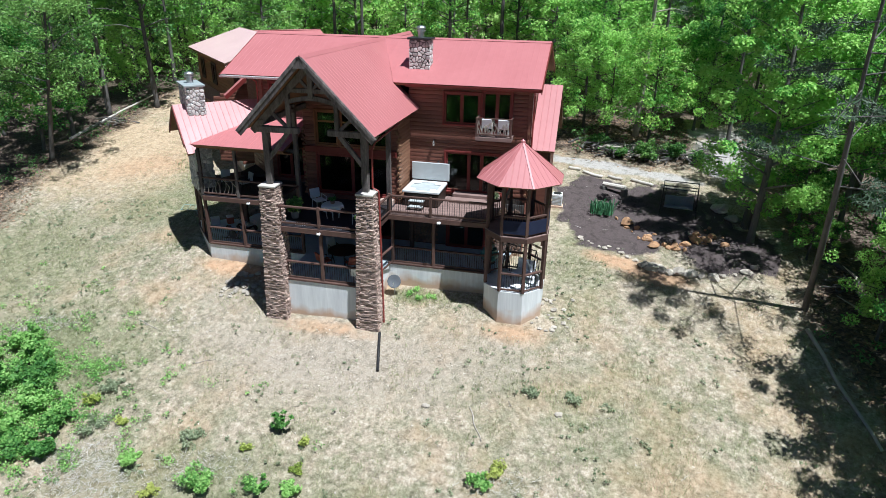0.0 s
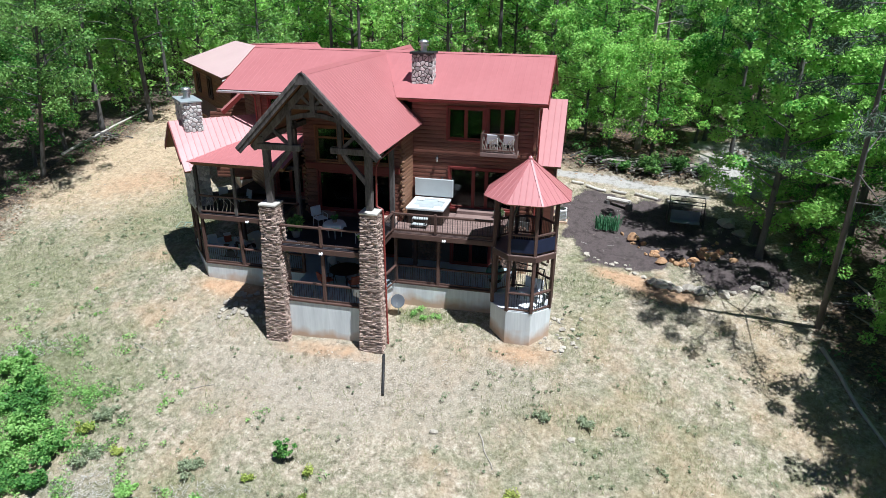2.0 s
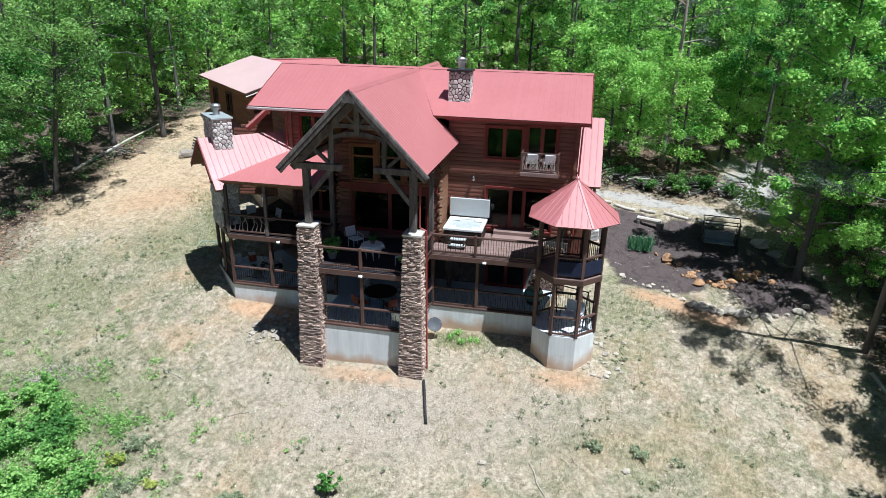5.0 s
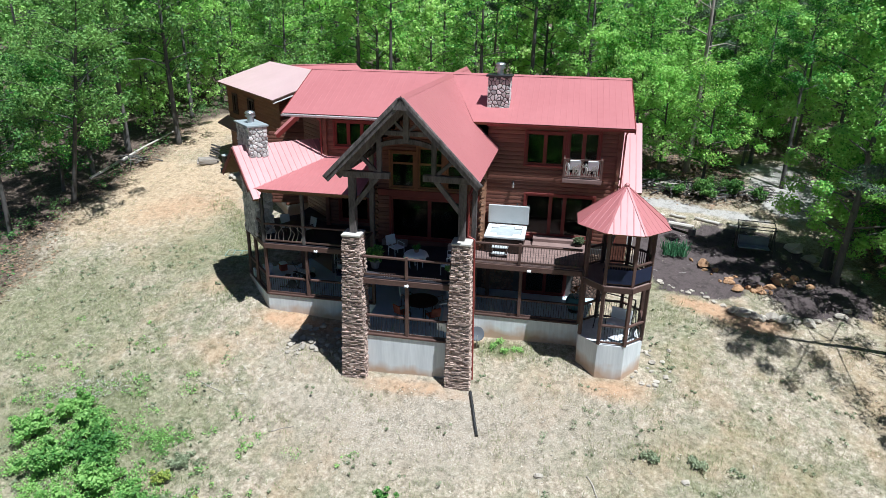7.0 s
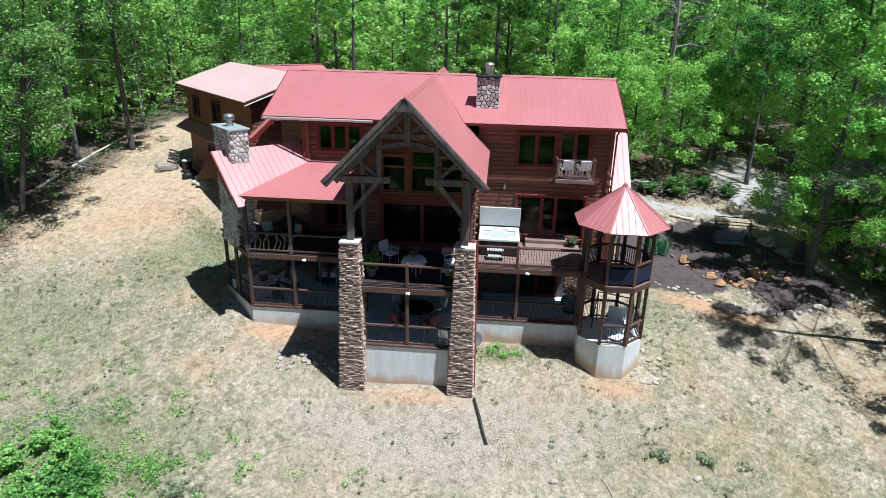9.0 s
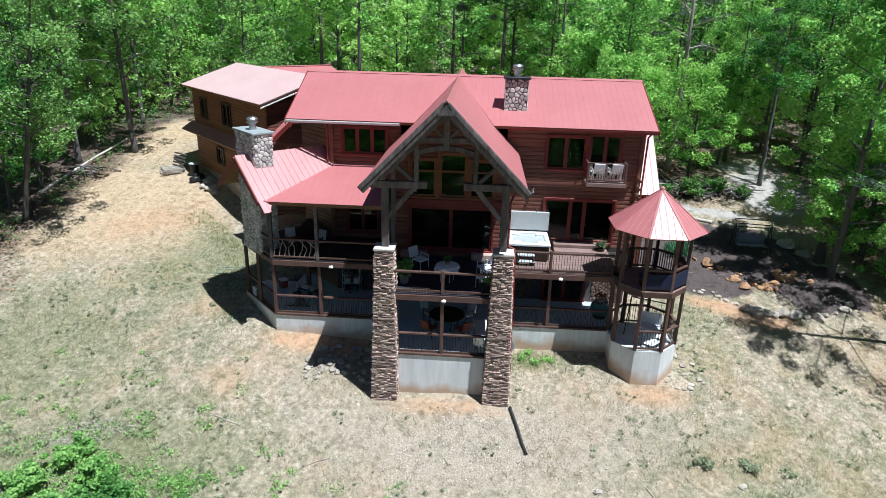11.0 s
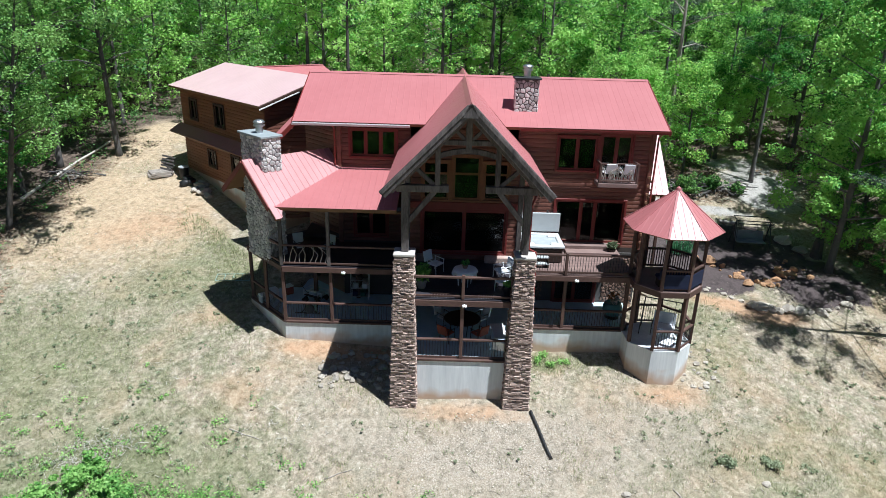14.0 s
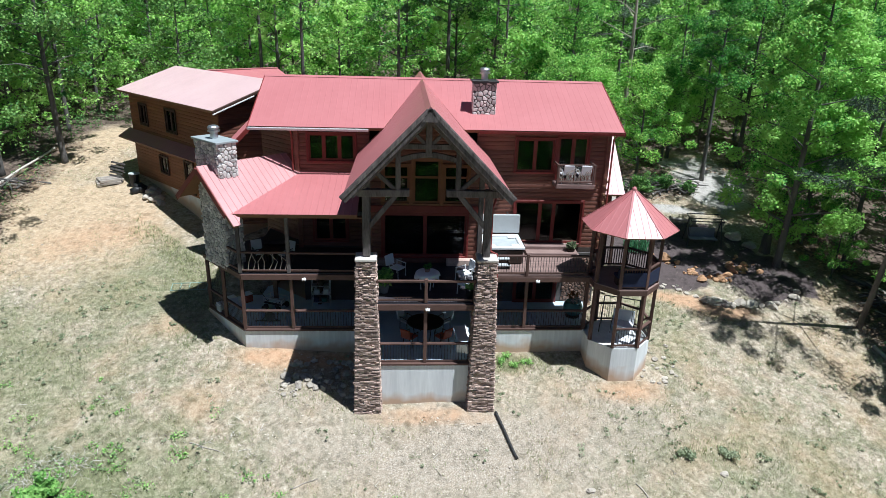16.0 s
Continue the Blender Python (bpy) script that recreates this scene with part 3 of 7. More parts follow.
def leaves(rng, centres, radii, per, size, squash=0.75, up=1.1, thin=0.62):
    """Folded-looking leaf clusters: small leaf-shaped quads strewn in balls round the centres, more near their skins."""
    c = np.repeat(centres, per, axis=0)
    r = np.repeat(radii, per)
    d = rng.normal(size=c.shape)
    d /= np.linalg.norm(d, axis=1, keepdims=True)
    p = c + d * (r * rng.uniform(0.25, 1.0, len(r)) ** 0.6)[:, None] * np.array((1, 1, squash))
    nrm = rng.normal(size=c.shape) + np.array((0, 0, up)) + d * 0.5
    nrm /= np.linalg.norm(nrm, axis=1, keepdims=True)
    t = np.cross(nrm, rng.normal(size=c.shape))
    t /= np.linalg.norm(t, axis=1, keepdims=True)
    b = np.cross(nrm, t)
    s = (size * rng.uniform(0.6, 1.35, len(r)))[:, None]
    return np.stack((p - t * s, p - b * s * thin - nrm * s * 0.15, p + t * s, p + b * s * thin - nrm * s * 0.15), axis=1)


def skeleton_of(rng, tall, spread, bare, limbs, lean=0.0):
    """Trunk and limbs of a tree, and where its clumps of leaves hang."""
    wood = Geo()
    bend = rng.uniform(-0.25, 0.25, 2)
    axis = lambda k: Vector((lean * k * tall + bend[0] * math.sin(k * 3), bend[1] * math.sin(k * 2.3 + 1), k * tall))
    r0 = 0.009 * tall + 0.035
    steps = [0, 0.03, 0.12, 0.3, 0.5, 0.7, 0.88, 1.0]
    wood.tube([axis(k) - Vector((0, 0, 0.4 if k == 0 else 0)) for k in steps], [r0 * 1.5, r0 * 1.12] + [r0 * (1.05 - k * 0.95) + 0.012 for k in steps[2:]], 8)
    spots, sizes = [], []
    for i in range(limbs):
        k = bare + (0.96 - bare) * (i + rng.uniform(0, 0.8)) / limbs
        a = i * 2.4 + rng.uniform(-0.5, 0.5)
        q = (k - bare) / (1 - bare)
        reach = spread * (0.55 + 0.55 * math.sin(math.pi * min(1, 0.25 + 0.75 * q))) * rng.uniform(0.7, 1.1) * (1.0 if q < 0.8 else 0.6)
        p0 = axis(k)
        out = Vector((math.cos(a), math.sin(a), rng.uniform(0.15, 0.6)))
        p1, p2 = p0 + out * reach * 0.5, p0 + out * reach + Vector((0, 0, rng.uniform(-0.5, 0.3)))
        rr = r0 * (1.0 - k) * 0.36 + 0.016
        wood.tube([p0, p1, p2], [rr, rr * 0.6, 0.012], 5, cap=False)
        for j in range(3):
            w = 0.45 + 0.3 * j
            spots.append(p0.lerp(p2, w) + Vector(rng.normal(size=3) * 0.45))
            sizes.append(rng.uniform(0.55, 1.0) * (0.55 + 0.09 * spread))
    for j in range(4):
        spots.append(axis(rng.uniform(0.86, 1.03)) + Vector(rng.normal(size=3) * 0.4))
        sizes.append(rng.uniform(0.6, 0.95))
    return wood, np.array(spots), np.array(sizes)


def broad_tree(seed, tall, spread, bare, limbs, per, size, label, lean=0.0, leaf=None):
    rng = np.random.default_rng(seed)
    wood, spots, sizes = skeleton_of(rng, tall, spread, bare, limbs, lean)
    t = thing("tree", label, "tree", "woodland trees")
    part("trunk", wood, BARK, t, "grey-brown trunk with limbs", smooth=True)
    part("crown", quad_mesh("crown", leaves(rng, spots, sizes, per, size), leaf or LEAF), leaf or LEAF, t, "loose green crown")
    return t


def pine_tree(seed, tall, label, low=0.5):
    rng = np.random.default_rng(seed)
    wood = Geo()
    r0 = 0.0045 * tall + 0.035
    wood.tube([(0, 0, -0.4), (0.05, 0, tall * 0.3), (-0.05, 0.06, tall * 0.65), (0, 0, tall)], [r0 * 1.3, r0, r0 * 0.6, 0.03], 8)
    spots, sizes = [], []
    for i in range(22):
        k = low + (1 - low) * (i + rng.uniform(0, 1)) / 22
        a = i * 2.4 + rng.uniform(-0.4, 0.4)
        reach = (1.06 - k) * tall * 0.32 + 0.5
        p0 = Vector((0, 0, k * tall))
        p1 = p0 + Vector((math.cos(a) * reach, math.sin(a) * reach, rng.uniform(-0.2, 0.5)))
        wood.tube([p0, p1], [0.036, 0.01], 4, cap=False)
        for w in (0.55, 0.8, 1.0):
            spots.append(p0.lerp(p1, w) + Vector(rng.normal(size=3) * 0.2))
            sizes.append(rng.uniform(0.45, 0.8))
    t = thing("pine_tree", label, "tree", "woodland trees")
    part("trunk", wood, PINEBARK, t, "straight grey pine trunk", smooth=True)
    part("crown", quad_mesh("crown", leaves(rng, np.array(spots), np.array(sizes), 110, 0.16, 0.45, 0.4, 0.16), PINE), PINE, t, "sparse dark needles")
    return t


def bare_tree(seed, tall):
    rng = np.random.default_rng(seed)
    wood, spots, sizes = skeleton_of(rng, tall, 3.0, 0.45, 14)
    t = thing("bare_tree", "tall leafless grey tree among the green ones", "tree", "woodland trees")
    part("trunk", wood, DEADWOOD, t, "bare pale trunk and limbs", smooth=True)
    return t


def plant(kind, x, y, turn=0.0, size=1.0):
    return copy_thing(kind, Matrix.Translation((x, y, land(x, y))) @ Matrix.Rotation(turn, 4, "Z") @ Matrix.Scale(size, 4))


green_words = ["tall broadleaf tree with a fresh green crown", "slender green tree with gaps in its crown", "broad spreading green tree at the wood's edge", "young bright green tree with low branches", "tall thin tree with leaves high up"]
SHAPES = [(11, 15.5, 3.6, 0.30, 26), (12, 14.0, 2.9, 0.22, 25), (13, 13.0, 4.4, 0.20, 30), (14, 8.0, 2.8, 0.16, 20), (15, 17.0, 3.0, 0.45, 22)]
# the same five shapes three times: the finest leaves for trees standing free, coarser ones for those behind
FINE = [broad_tree(*q, 150, 0.085, w) for q, w in zip(SHAPES, green_words)]
SHADER = broad_tree(17, 15.5, 2.9, 0.13, 36, 260, 0.085, "tall green tree shading the mulched bed")
LEANER = broad_tree(18, 14.0, 3.9, 0.3, 28, 150, 0.08, "green tree leaning out over the clearing", 0.3, OAKLEAF)
DENSE = broad_tree(*SHAPES[0], 280, 0.08, "large dense green tree at the clearing's edge")
SAPLING = broad_tree(14, 8.0, 2.8, 0.16, 20, 130, 0.085, "young yellow-green tree at the edge of the wood", 0.0, YOUNG)
KINDS = [broad_tree(*q, 80, 0.12, w) for q, w in zip(SHAPES, green_words)]
OAKS = [broad_tree(*q, 80, 0.12, "dark green oak with a full crown", 0.0, OAKLEAF) for q in SHAPES]
FINE_OAK = broad_tree(*SHAPES[2], 150, 0.085, "broad dark green oak overhanging the clearing", 0.0, OAKLEAF)
# Trees behind take the leaf colour that has sunlight painted in.
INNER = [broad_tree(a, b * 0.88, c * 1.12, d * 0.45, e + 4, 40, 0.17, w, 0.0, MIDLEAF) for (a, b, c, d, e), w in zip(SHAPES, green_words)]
PINES = [pine_tree(21, 17.0, "tall dark pine with a bare lower trunk"), pine_tree(22, 20.0, "very tall pine with a long grey trunk", 0.34)]
BARE = bare_tree(31, 17.0)
placed = []
for i, k in enumerate(KINDS + INNER + PINES + [BARE] + FINE + [SAPLING, SHADER, DENSE, LEANER] + OAKS + [FINE_OAK]):
    x, y = -44 + (i % 13) * 7.5, 37.0 if i < 5 else 44.0 if i < 13 else 51.0
    k.matrix_basis = Matrix.Translation((x, y, height(x, y)))
    placed.append((x, y))


def stand(kind, x, y, turn=0.0, size=1.0):
    placed.append((x, y))
    return plant(kind, x, y, turn, size)


# trees whose places are known
stand(SHADER, 21.8, 11.6, 0.4, 1.1)
leaning_pine = stand(PINES[1], 23.62, 5.93, 0.0, 1.0)
leaning_pine.matrix_basis = leaning_pine.matrix_basis @ Vector((0, 0, 1)).rotation_difference(Vector((-0.08, -0.2, 1))).to_matrix().to_4x4()
stand(SAPLING, 16.3, 22.0, 1.0, 1.0)
stand(FINE[3], 13.4, 23.4, 1.0, 0.9)
stand(FINE[3], 11.6, 23.6, 2.0, 1.0)
stand(FINE[4], 22.1, 23.1, 2.0, 0.8)
stand(FINE[1], 20.8, 27.4, 3.0, 0.9)
stand(FINE[0], 26.0, 25.5, 0.3, 1.0)
stand(BARE, 15.5, 24.6, 0.6, 1.1)
stand(OAKS[0], -25.6, 23.6, 0.0, 1.15)
stand(OAKS[1], -28.9, 17.2, 1.2, 0.95)
stand(LEANER, -27.4, 12.8, -0.25, 1.05)
stand(FINE_OAK, -31.5, 9.5, 0.5, 1.0)
stand(FINE[3], -29.5, 14.5, 0.9, 1.1)
stand(FINE[3], 29.0, 9.0, 0.2, 1.0)
stand(DENSE, 28.7, 0.2, 2.6, 0.95)
stand(DENSE, 27.9, -4.2, 0.9, 0.95)
stand(DENSE, 26.9, -1.4, 1.9, 0.85)
stand(KINDS[2], 33.0, -1.0, 0.3, 1.0)
stand(KINDS[2], 32.0, -6.0, 1.3, 1.0)
stand(FINE[3], 26.4, 4.4, 1.3, 0.7)
stand(DENSE, 30.2, 7.2, 2.9, 1.0)
stand(FINE[3], 25.0, 14.2, 2.0, 0.75)
stand(FINE[3], 24.6, 10.3, 0.4, 0.5)
stand(DENSE, 27.3, -8.6, 0.1, 0.9)
stand(FINE[2], 26.0, 15.5, 1.7, 1.0)
stand(DENSE, 31.0, 3.5, 1.4, 1.0)
stand(DENSE, 26.2, 11.6, 2.4, 0.9)
stand(FINE[0], 29.5, 19.0, 2.7, 1.0)
stand(FINE[3], 26.3, 17.5, 2.2, 1.0)
stand(FINE[3], 20.0, 26.5, 0.2, 0.9)
stand(FINE[1], 12.5, 28.0, 0.2, 1.0)

rng = np.random.default_rng(5)
for i in range(2600):
    x, y = rng.uniform(-58, 62), rng.uniform(-14, 50)
    if wooded(x, y) < 0.95 or y > 50 or (x < -26 and y < 4) or (y < 2 and x > 40):
        continue
    if abs(x) > (36 if x > 0 else 30) + 0.5 * y or any((x - a) ** 2 + (y - b) ** 2 < 13.5 for a, b in placed):
        continue
    edge = wooded(x, y - 5) < 1 or wooded(x - 5, y) < 1 or wooded(x + 5, y) < 1
    pick = rng.uniform()
    kind = PINES[int(pick * 100) % 2] if pick < 0.09 else BARE if pick < 0.12 else KINDS[3] if edge and pick < 0.4 else (OAKS if rng.uniform() < (0.75 if x < -18 and y < 30 else 0.12) else KINDS if edge else INNER)[int(rng.integers(0, 5))]
    stand(kind, x, y, rng.uniform(0, 6.28), rng.uniform(0.82, 1.15))


def far_wood():
    """The wood beyond, joined: leaf clumps and trunks on the rising hill."""
    rng = np.random.default_rng(77)
    cl, rad, wood = [], [], Geo()
    for i in range(430):
        y = rng.uniform(50, 150) if i > 215 else rng.uniform(50, 85)
        x = rng.uniform(-1, 1) * (55 + 0.55 * y)

        tall = rng.uniform(11, 18)
        z = height(x, y)
        wood.tube([(x, y, z - 0.3), (x + rng.uniform(-0.5, 0.5), y, z + tall * 0.9)], [0.2, 0.05], 5, cap=False)
        n = 20
        k = rng.uniform(0.25, 1.02, n)
        a = rng.uniform(0, 6.28, n)
        r = 3.3 * np.sqrt(rng.uniform(0.05, 1, n)) * np.sin(np.pi * np.clip(k * 0.85 + 0.1, 0, 1))
        cl.append(np.stack((x + r * np.cos(a), y + r * np.sin(a), z + k * tall), axis=1))
        rad.append(rng.uniform(0.8, 1.4, n))
    vc, vr = [], []
    for i in range(130):
        x, y = rng.uniform(-55, 55), rng.uniform(-80, -50)
        n = 14
        k, a = rng.uniform(0.3, 1.0, n), rng.uniform(0, 6.28, n)
        r = 3.2 * np.sqrt(rng.uniform(0.05, 1, n))
        vc.append(np.stack((x + r * np.cos(a), y + r * np.sin(a), height(x, y) + k * rng.uniform(11, 16)), axis=1))
        vr.append(rng.uniform(1.0, 1.6, n))
        wood.tube([(x, y, height(x, y) - 0.3), (x, y, height(x, y) + 10)], [0.2, 0.08], 5, cap=False)
    valley = thing("valley_wood", "green woodland below the slope", "forest", kind="stuff")
    part("crowns", quad_mesh("crowns", leaves(rng, np.concatenate(vc), np.concatenate(vr), 14, 0.6), LEAF), LEAF, valley)["kind"] = "stuff"
    wood_ob = thing("far_wood", "dense green woodland covering the hill behind", "forest", kind="stuff")
    part("crowns", quad_mesh("crowns", leaves(rng, np.concatenate(cl), np.concatenate(rad), 24, 0.38), HAZELEAF), HAZELEAF, wood_ob)["kind"] = "stuff"
    part("trunks", wood, BARK, wood_ob, smooth=True)["kind"] = "stuff"


far_wood()

# ---- the house ----
U, N = Vector((0.7071, -0.7071, 0)), Vector((0.7071, 0.7071, 0))
house = thing("log_house", "large red-brown log house with red metal roofs on a hillside", "house")

# foundation and slabs
fd = part("foundation", Geo().prism([(-2.4, 0.5), (2.4, 0.5), (2.4, 3.7), (8.0, 3.7), (8.6, 7.0), (9.07, 7.0), (9.07, 15.1), (-8.1, 15.1), (-8.1, 9.2), (-10.7, 6.3), (-8.3, 3.68), (-2.4, 3.68)], -1.6, 2.0), CONCRETE, house, "pale poured concrete foundation with rust stains")
part("patio_slab", Geo().prism([(-2.37, 0.53), (2.37, 0.53), (2.37, 3.73), (8.0, 3.73), (8.6, 6.9), (-6.0, 7.2), (-8.1, 9.1), (-10.6, 6.3), (-8.27, 3.71), (-2.37, 3.71)], 2.0, SLAB), SLABCOL, house, "smooth grey concrete patio floor")

# main walls
MAIN_TOP = 11.12
roof_line = lambda y: 10.88 + 0.418 * (4.55 - abs(y - 11.13))
wall_fr, mfr = log_wall("front_wall", (2.6, 7.15), (9.07, 7.15), DECK, MAIN_TOP, house, [(4.67 - 2.6, 8.1 - 2.6, 5.3, 7.47), (4.55 - 2.6, 6.42 - 2.6, 9.02, 10.62), (6.62 - 2.6, 8.1 - 2.6, 8.62, 10.74)])
wall_fl, mfl = log_wall("front_wall", (-6.05, 7.15), (-2.6, 7.15), DECK, MAIN_TOP, house, [(0.55, 2.75, 9.42, 10.7), (0.7, 2.3, 5.35, 7.4)])
log_wall("side_wall", (9.07, 7.15), (9.07, 15.1), 1.5, 13.0, house, [], top=lambda s: roof_line(7.15 + s))
wall_an, man = log_wall("angled_wall", (-8.1, 9.2), (-6.05, 7.15), DECK, MAIN_TOP, house)
log_wall("side_wall", (-8.1, 15.1), (-8.1, 9.2), 2.0, 13.0, house, [], top=lambda s: roof_line(15.1 - s))
log_wall("back_wall", (9.07, 15.1), (-8.1, 15.1), 2.0, MAIN_TOP, house, course=0.42)
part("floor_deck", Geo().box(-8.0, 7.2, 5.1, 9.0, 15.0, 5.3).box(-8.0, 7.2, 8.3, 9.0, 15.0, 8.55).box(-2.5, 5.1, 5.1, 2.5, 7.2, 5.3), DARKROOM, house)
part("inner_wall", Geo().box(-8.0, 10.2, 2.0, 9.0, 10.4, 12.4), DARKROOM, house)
# Wall under the deck, its shade likewise given as near-black colour.
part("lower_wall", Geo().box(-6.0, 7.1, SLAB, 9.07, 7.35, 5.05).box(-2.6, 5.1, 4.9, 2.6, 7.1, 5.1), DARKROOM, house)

# bay with the tall glazing
bay_top = lambda s: 12.7 - 1.02 * abs(s - 2.6)
wall_b, mb = log_wall("bay_wall", (-2.6, 5.0), (2.6, 5.0), DECK, 12.9, house, [(0.72, 4.62, 5.35, 7.42), (2.1, 3.32, 7.95, 9.98), (0.72, 1.9, 7.95, 9.7), (3.5, 4.62, 7.95, 9.7)], top=bay_top, mat=LOGS)
log_wall("bay_side", (2.6, 5.0), (2.6, 7.15), DECK, 10.2, house, mat=LOGS_BAY_LIT)
log_wall("bay_side", (-2.6, 7.15), (-2.6, 5.0), DECK, 10.2, house, mat=LOGS_BAY_LIT)
window_unit("bay_door", mb, 0.72, 4.62, 5.35, 7.42, house, mull=(2.67,), label="wide dark glass doors in red frames")
window_unit("bay_window", mb, 2.1, 3.32, 7.95, 9.98, house, rails=(9.16,), label="tall cedar-framed window", trim=CEDAR)
window_unit("bay_window", mb, 0.72, 1.9, 7.95, 9.7, house, rails=(9.16,), trim=CEDAR)
window_unit("bay_window", mb, 3.5, 4.62, 7.95, 9.7, house, rails=(9.16,), trim=CEDAR)
part("bay_beam", Geo().box(-2.55, 4.84, 7.52, 2.55, 4.93, 7.84, 0.015), TRIMRED, house, "red-brown beam over the doors")

window_unit("slider_door", mfr, 4.67 - 2.6, 8.1 - 2.6, 5.3, 7.47, house, mull=(5.95 - 2.6, 6.65 - 2.6), label="red-framed glass patio doors")
window_unit("upper_window", mfr, 4.55 - 2.6, 6.42 - 2.6, 9.02, 10.62, house, mull=(5.48 - 2.6,), label="red-framed double window")
window_unit("balcony_door", mfr, 6.62 - 2.6, 8.1 - 2.6, 8.62, 10.74, house, mull=(7.36 - 2.6,), label="red-framed glass double door")
window_unit("upper_window", mfl, 0.55, 2.75, 9.42, 10.7, house, mull=(1.28, 2.02), label="red-framed triple window")
window_unit("porch_door", mfl, 0.7, 2.3, 5.35, 7.4, house, mull=(1.5,))
part("corner_post", Geo().box(-6.18, 7.0, DECK, -5.95, 7.22, 11.2, 0.02), LOGS, house)
part("corner_post", Geo().box(8.98, 7.02, DECK, 9.2, 7.22, 11.2, 0.02), LOGS, house)


def log_ends(x, y, z0, z1, out_x):
    """Crossed log ends that stick out at a corner."""
    n = int((z1 - z0) / 0.42)
    for i in range(n):
        z = z0 + 0.21 + i * 0.42
        part("log_end", Geo().tube([(x, y, z), (x + 0.16 * out_x, y, z)], 0.075, 8).tube([(x, y, z + 0.21), (x, y - 0.16, z + 0.21)], 0.075, 8), LOGEND, house, smooth=False)


LOGEND = material("cut_log_ends", (0.15, 0.075, 0.042), (0.26, 0.145, 0.085), rough=0.7, scale=3, fine=30, bump=0.2, jitter=0.2)
log_ends(2.62, 5.02, DECK, 8.8, 1)
log_ends(-2.62, 5.02, DECK, 8.8, -1)
log_ends(9.1, 7.12, DECK, 8.9, 1)

# main roof
xl, xr = -8.16, 9.64
metal_roof("main_roof", (xl, 6.56, 11.09), (xr, 6.56, 11.09), [(0, 0), (0 - 1.9 - xl, 0), (0 - xl - 1.9, 4.57), (0, 4.57)], 0.418, house, rib=0.017)
metal_roof("main_roof", (xl, 6.56, 11.09), (xr, 6.56, 11.09), [(1.9 - xl, 0), (xr - xl, 0), (xr - xl, 4.57), (1.9 - xl, 4.57)], 0.418, house, rib=0.017)
metal_roof("main_roof", (xl, 6.56, 11.09), (xr, 6.56, 11.09), [(-1.9 - xl, 0.0), (-xl, 4.5), (-xl, 4.57), (-1.9 - xl, 4.57)], 0.418, house, rib=0.017)
metal_roof("main_roof", (xl, 6.56, 11.09), (xr, 6.56, 11.09), [(1.9 - xl, 0.0), (1.9 - xl, 4.57), (-xl, 4.57), (-xl, 4.5)], 0.418, house, rib=0.017)
metal_roof("main_roof", (xr, 15.7, 11.09), (xl, 15.7, 11.09), [(0, 0), (xr - xl, 0), (xr - xl, 4.57), (0, 4.57)], 0.418, house, step=1.2, rib=0.017)
part("ridge_cap", Geo().add([(xl, 10.95, 12.965), (xr, 10.95, 12.965), (xr, 11.13, 13.05), (xl, 11.13, 13.05), (xl, 11.31, 12.965), (xr, 11.31, 12.965)], [(0, 1, 2, 3), (3, 2, 5, 4), (0, 3, 4), (1, 5, 2), (0, 4, 5, 1)]), RED, house)
for x in (xl, xr):
    for y0 in (6.5, 15.76):
        part("barge_board", Geo().beam((x, y0, 10.96), (x, 11.13, 12.9), 0.05, 0.26, 0.01), TRIMRED, house)


def gutter(a, b, parent, mat=None):
    a, b = Vector(a), Vector(b)
    d = (b - a).normalized()
    o = Vector((d.y, -d.x, 0))
    prof = [(0.0, 0.0), (0.0, -0.1), (0.05, -0.13), (0.1, -0.12), (0.13, -0.02), (0.12, -0.02), (0.095, -0.1), (0.05, -0.115), (0.015, -0.09), (0.012, 0.0)]
    k = len(prof)
    v = [p + o * x + Vector((0, 0, z)) for p in (a, b) for x, z in prof]
    part("gutter", Geo().add(v, [tuple(range(k)), tuple(range(2 * k - 1, k - 1, -1))] + [(j, (j + 1) % k, k + (j + 1) % k, k + j) for j in range(k)]), mat or WHITE, parent, "metal gutter along the eave")


gutter((xl, 6.5, 11.06), (-2.6, 6.5, 11.06), house)
gutter((2.6, 6.5, 11.06), (xr, 6.5, 11.06), house, TRIMRED)

# cross gable over the bay
gz_r, ge, gf = 12.98, 9.74, -0.37
gp = (gz_r - ge) / 3.18
full = 7.15 - gf
back = 11.05 - gf
# front part, whole depth of the slope; behind the wall it narrows to the valley
shape = [(0, 0), (full, 0), (full, 3.18 - 0.41 * (11.13 - 7.15) + 0.0), (back, 3.16), (back, 3.18), (0, 3.18)]
metal_roof("gable_roof", (3.18, gf, ge), (3.18, back, ge), shape, gp, house, rib=0.017)
shape_l = [(back - a, b) for a, b in shape][::-1]
metal_roof("gable_roof", (-3.18, gf + back, ge), (-3.18, gf, ge), shape_l, gp, house, rib=0.017)
part("gable_roof", Geo().add([(0, 11.0, 12.98), (-2.2, 11.2, 10.74), (-2.2, 16.3, 10.74), (0, 16.3, 12.98), (2.2, 16.3, 10.74), (2.2, 11.2, 10.74)], [(0, 1, 2, 3), (0, 3, 4, 5), (2, 4, 3), (1, 5, 4, 2), (0, 5, 1)]), RED, house)
part("ridge_cap", Geo().add([(-0.14, gf, 12.87), (0.14, gf, 12.87), (0, gf, 13.03), (-0.14, 16.3, 12.87), (0.14, 16.3, 12.87), (0, 16.3, 13.03)], [(0, 1, 2), (3, 5, 4), (0, 2, 5, 3), (1, 4, 5, 2), (0, 3, 4, 1)]), RED, house)

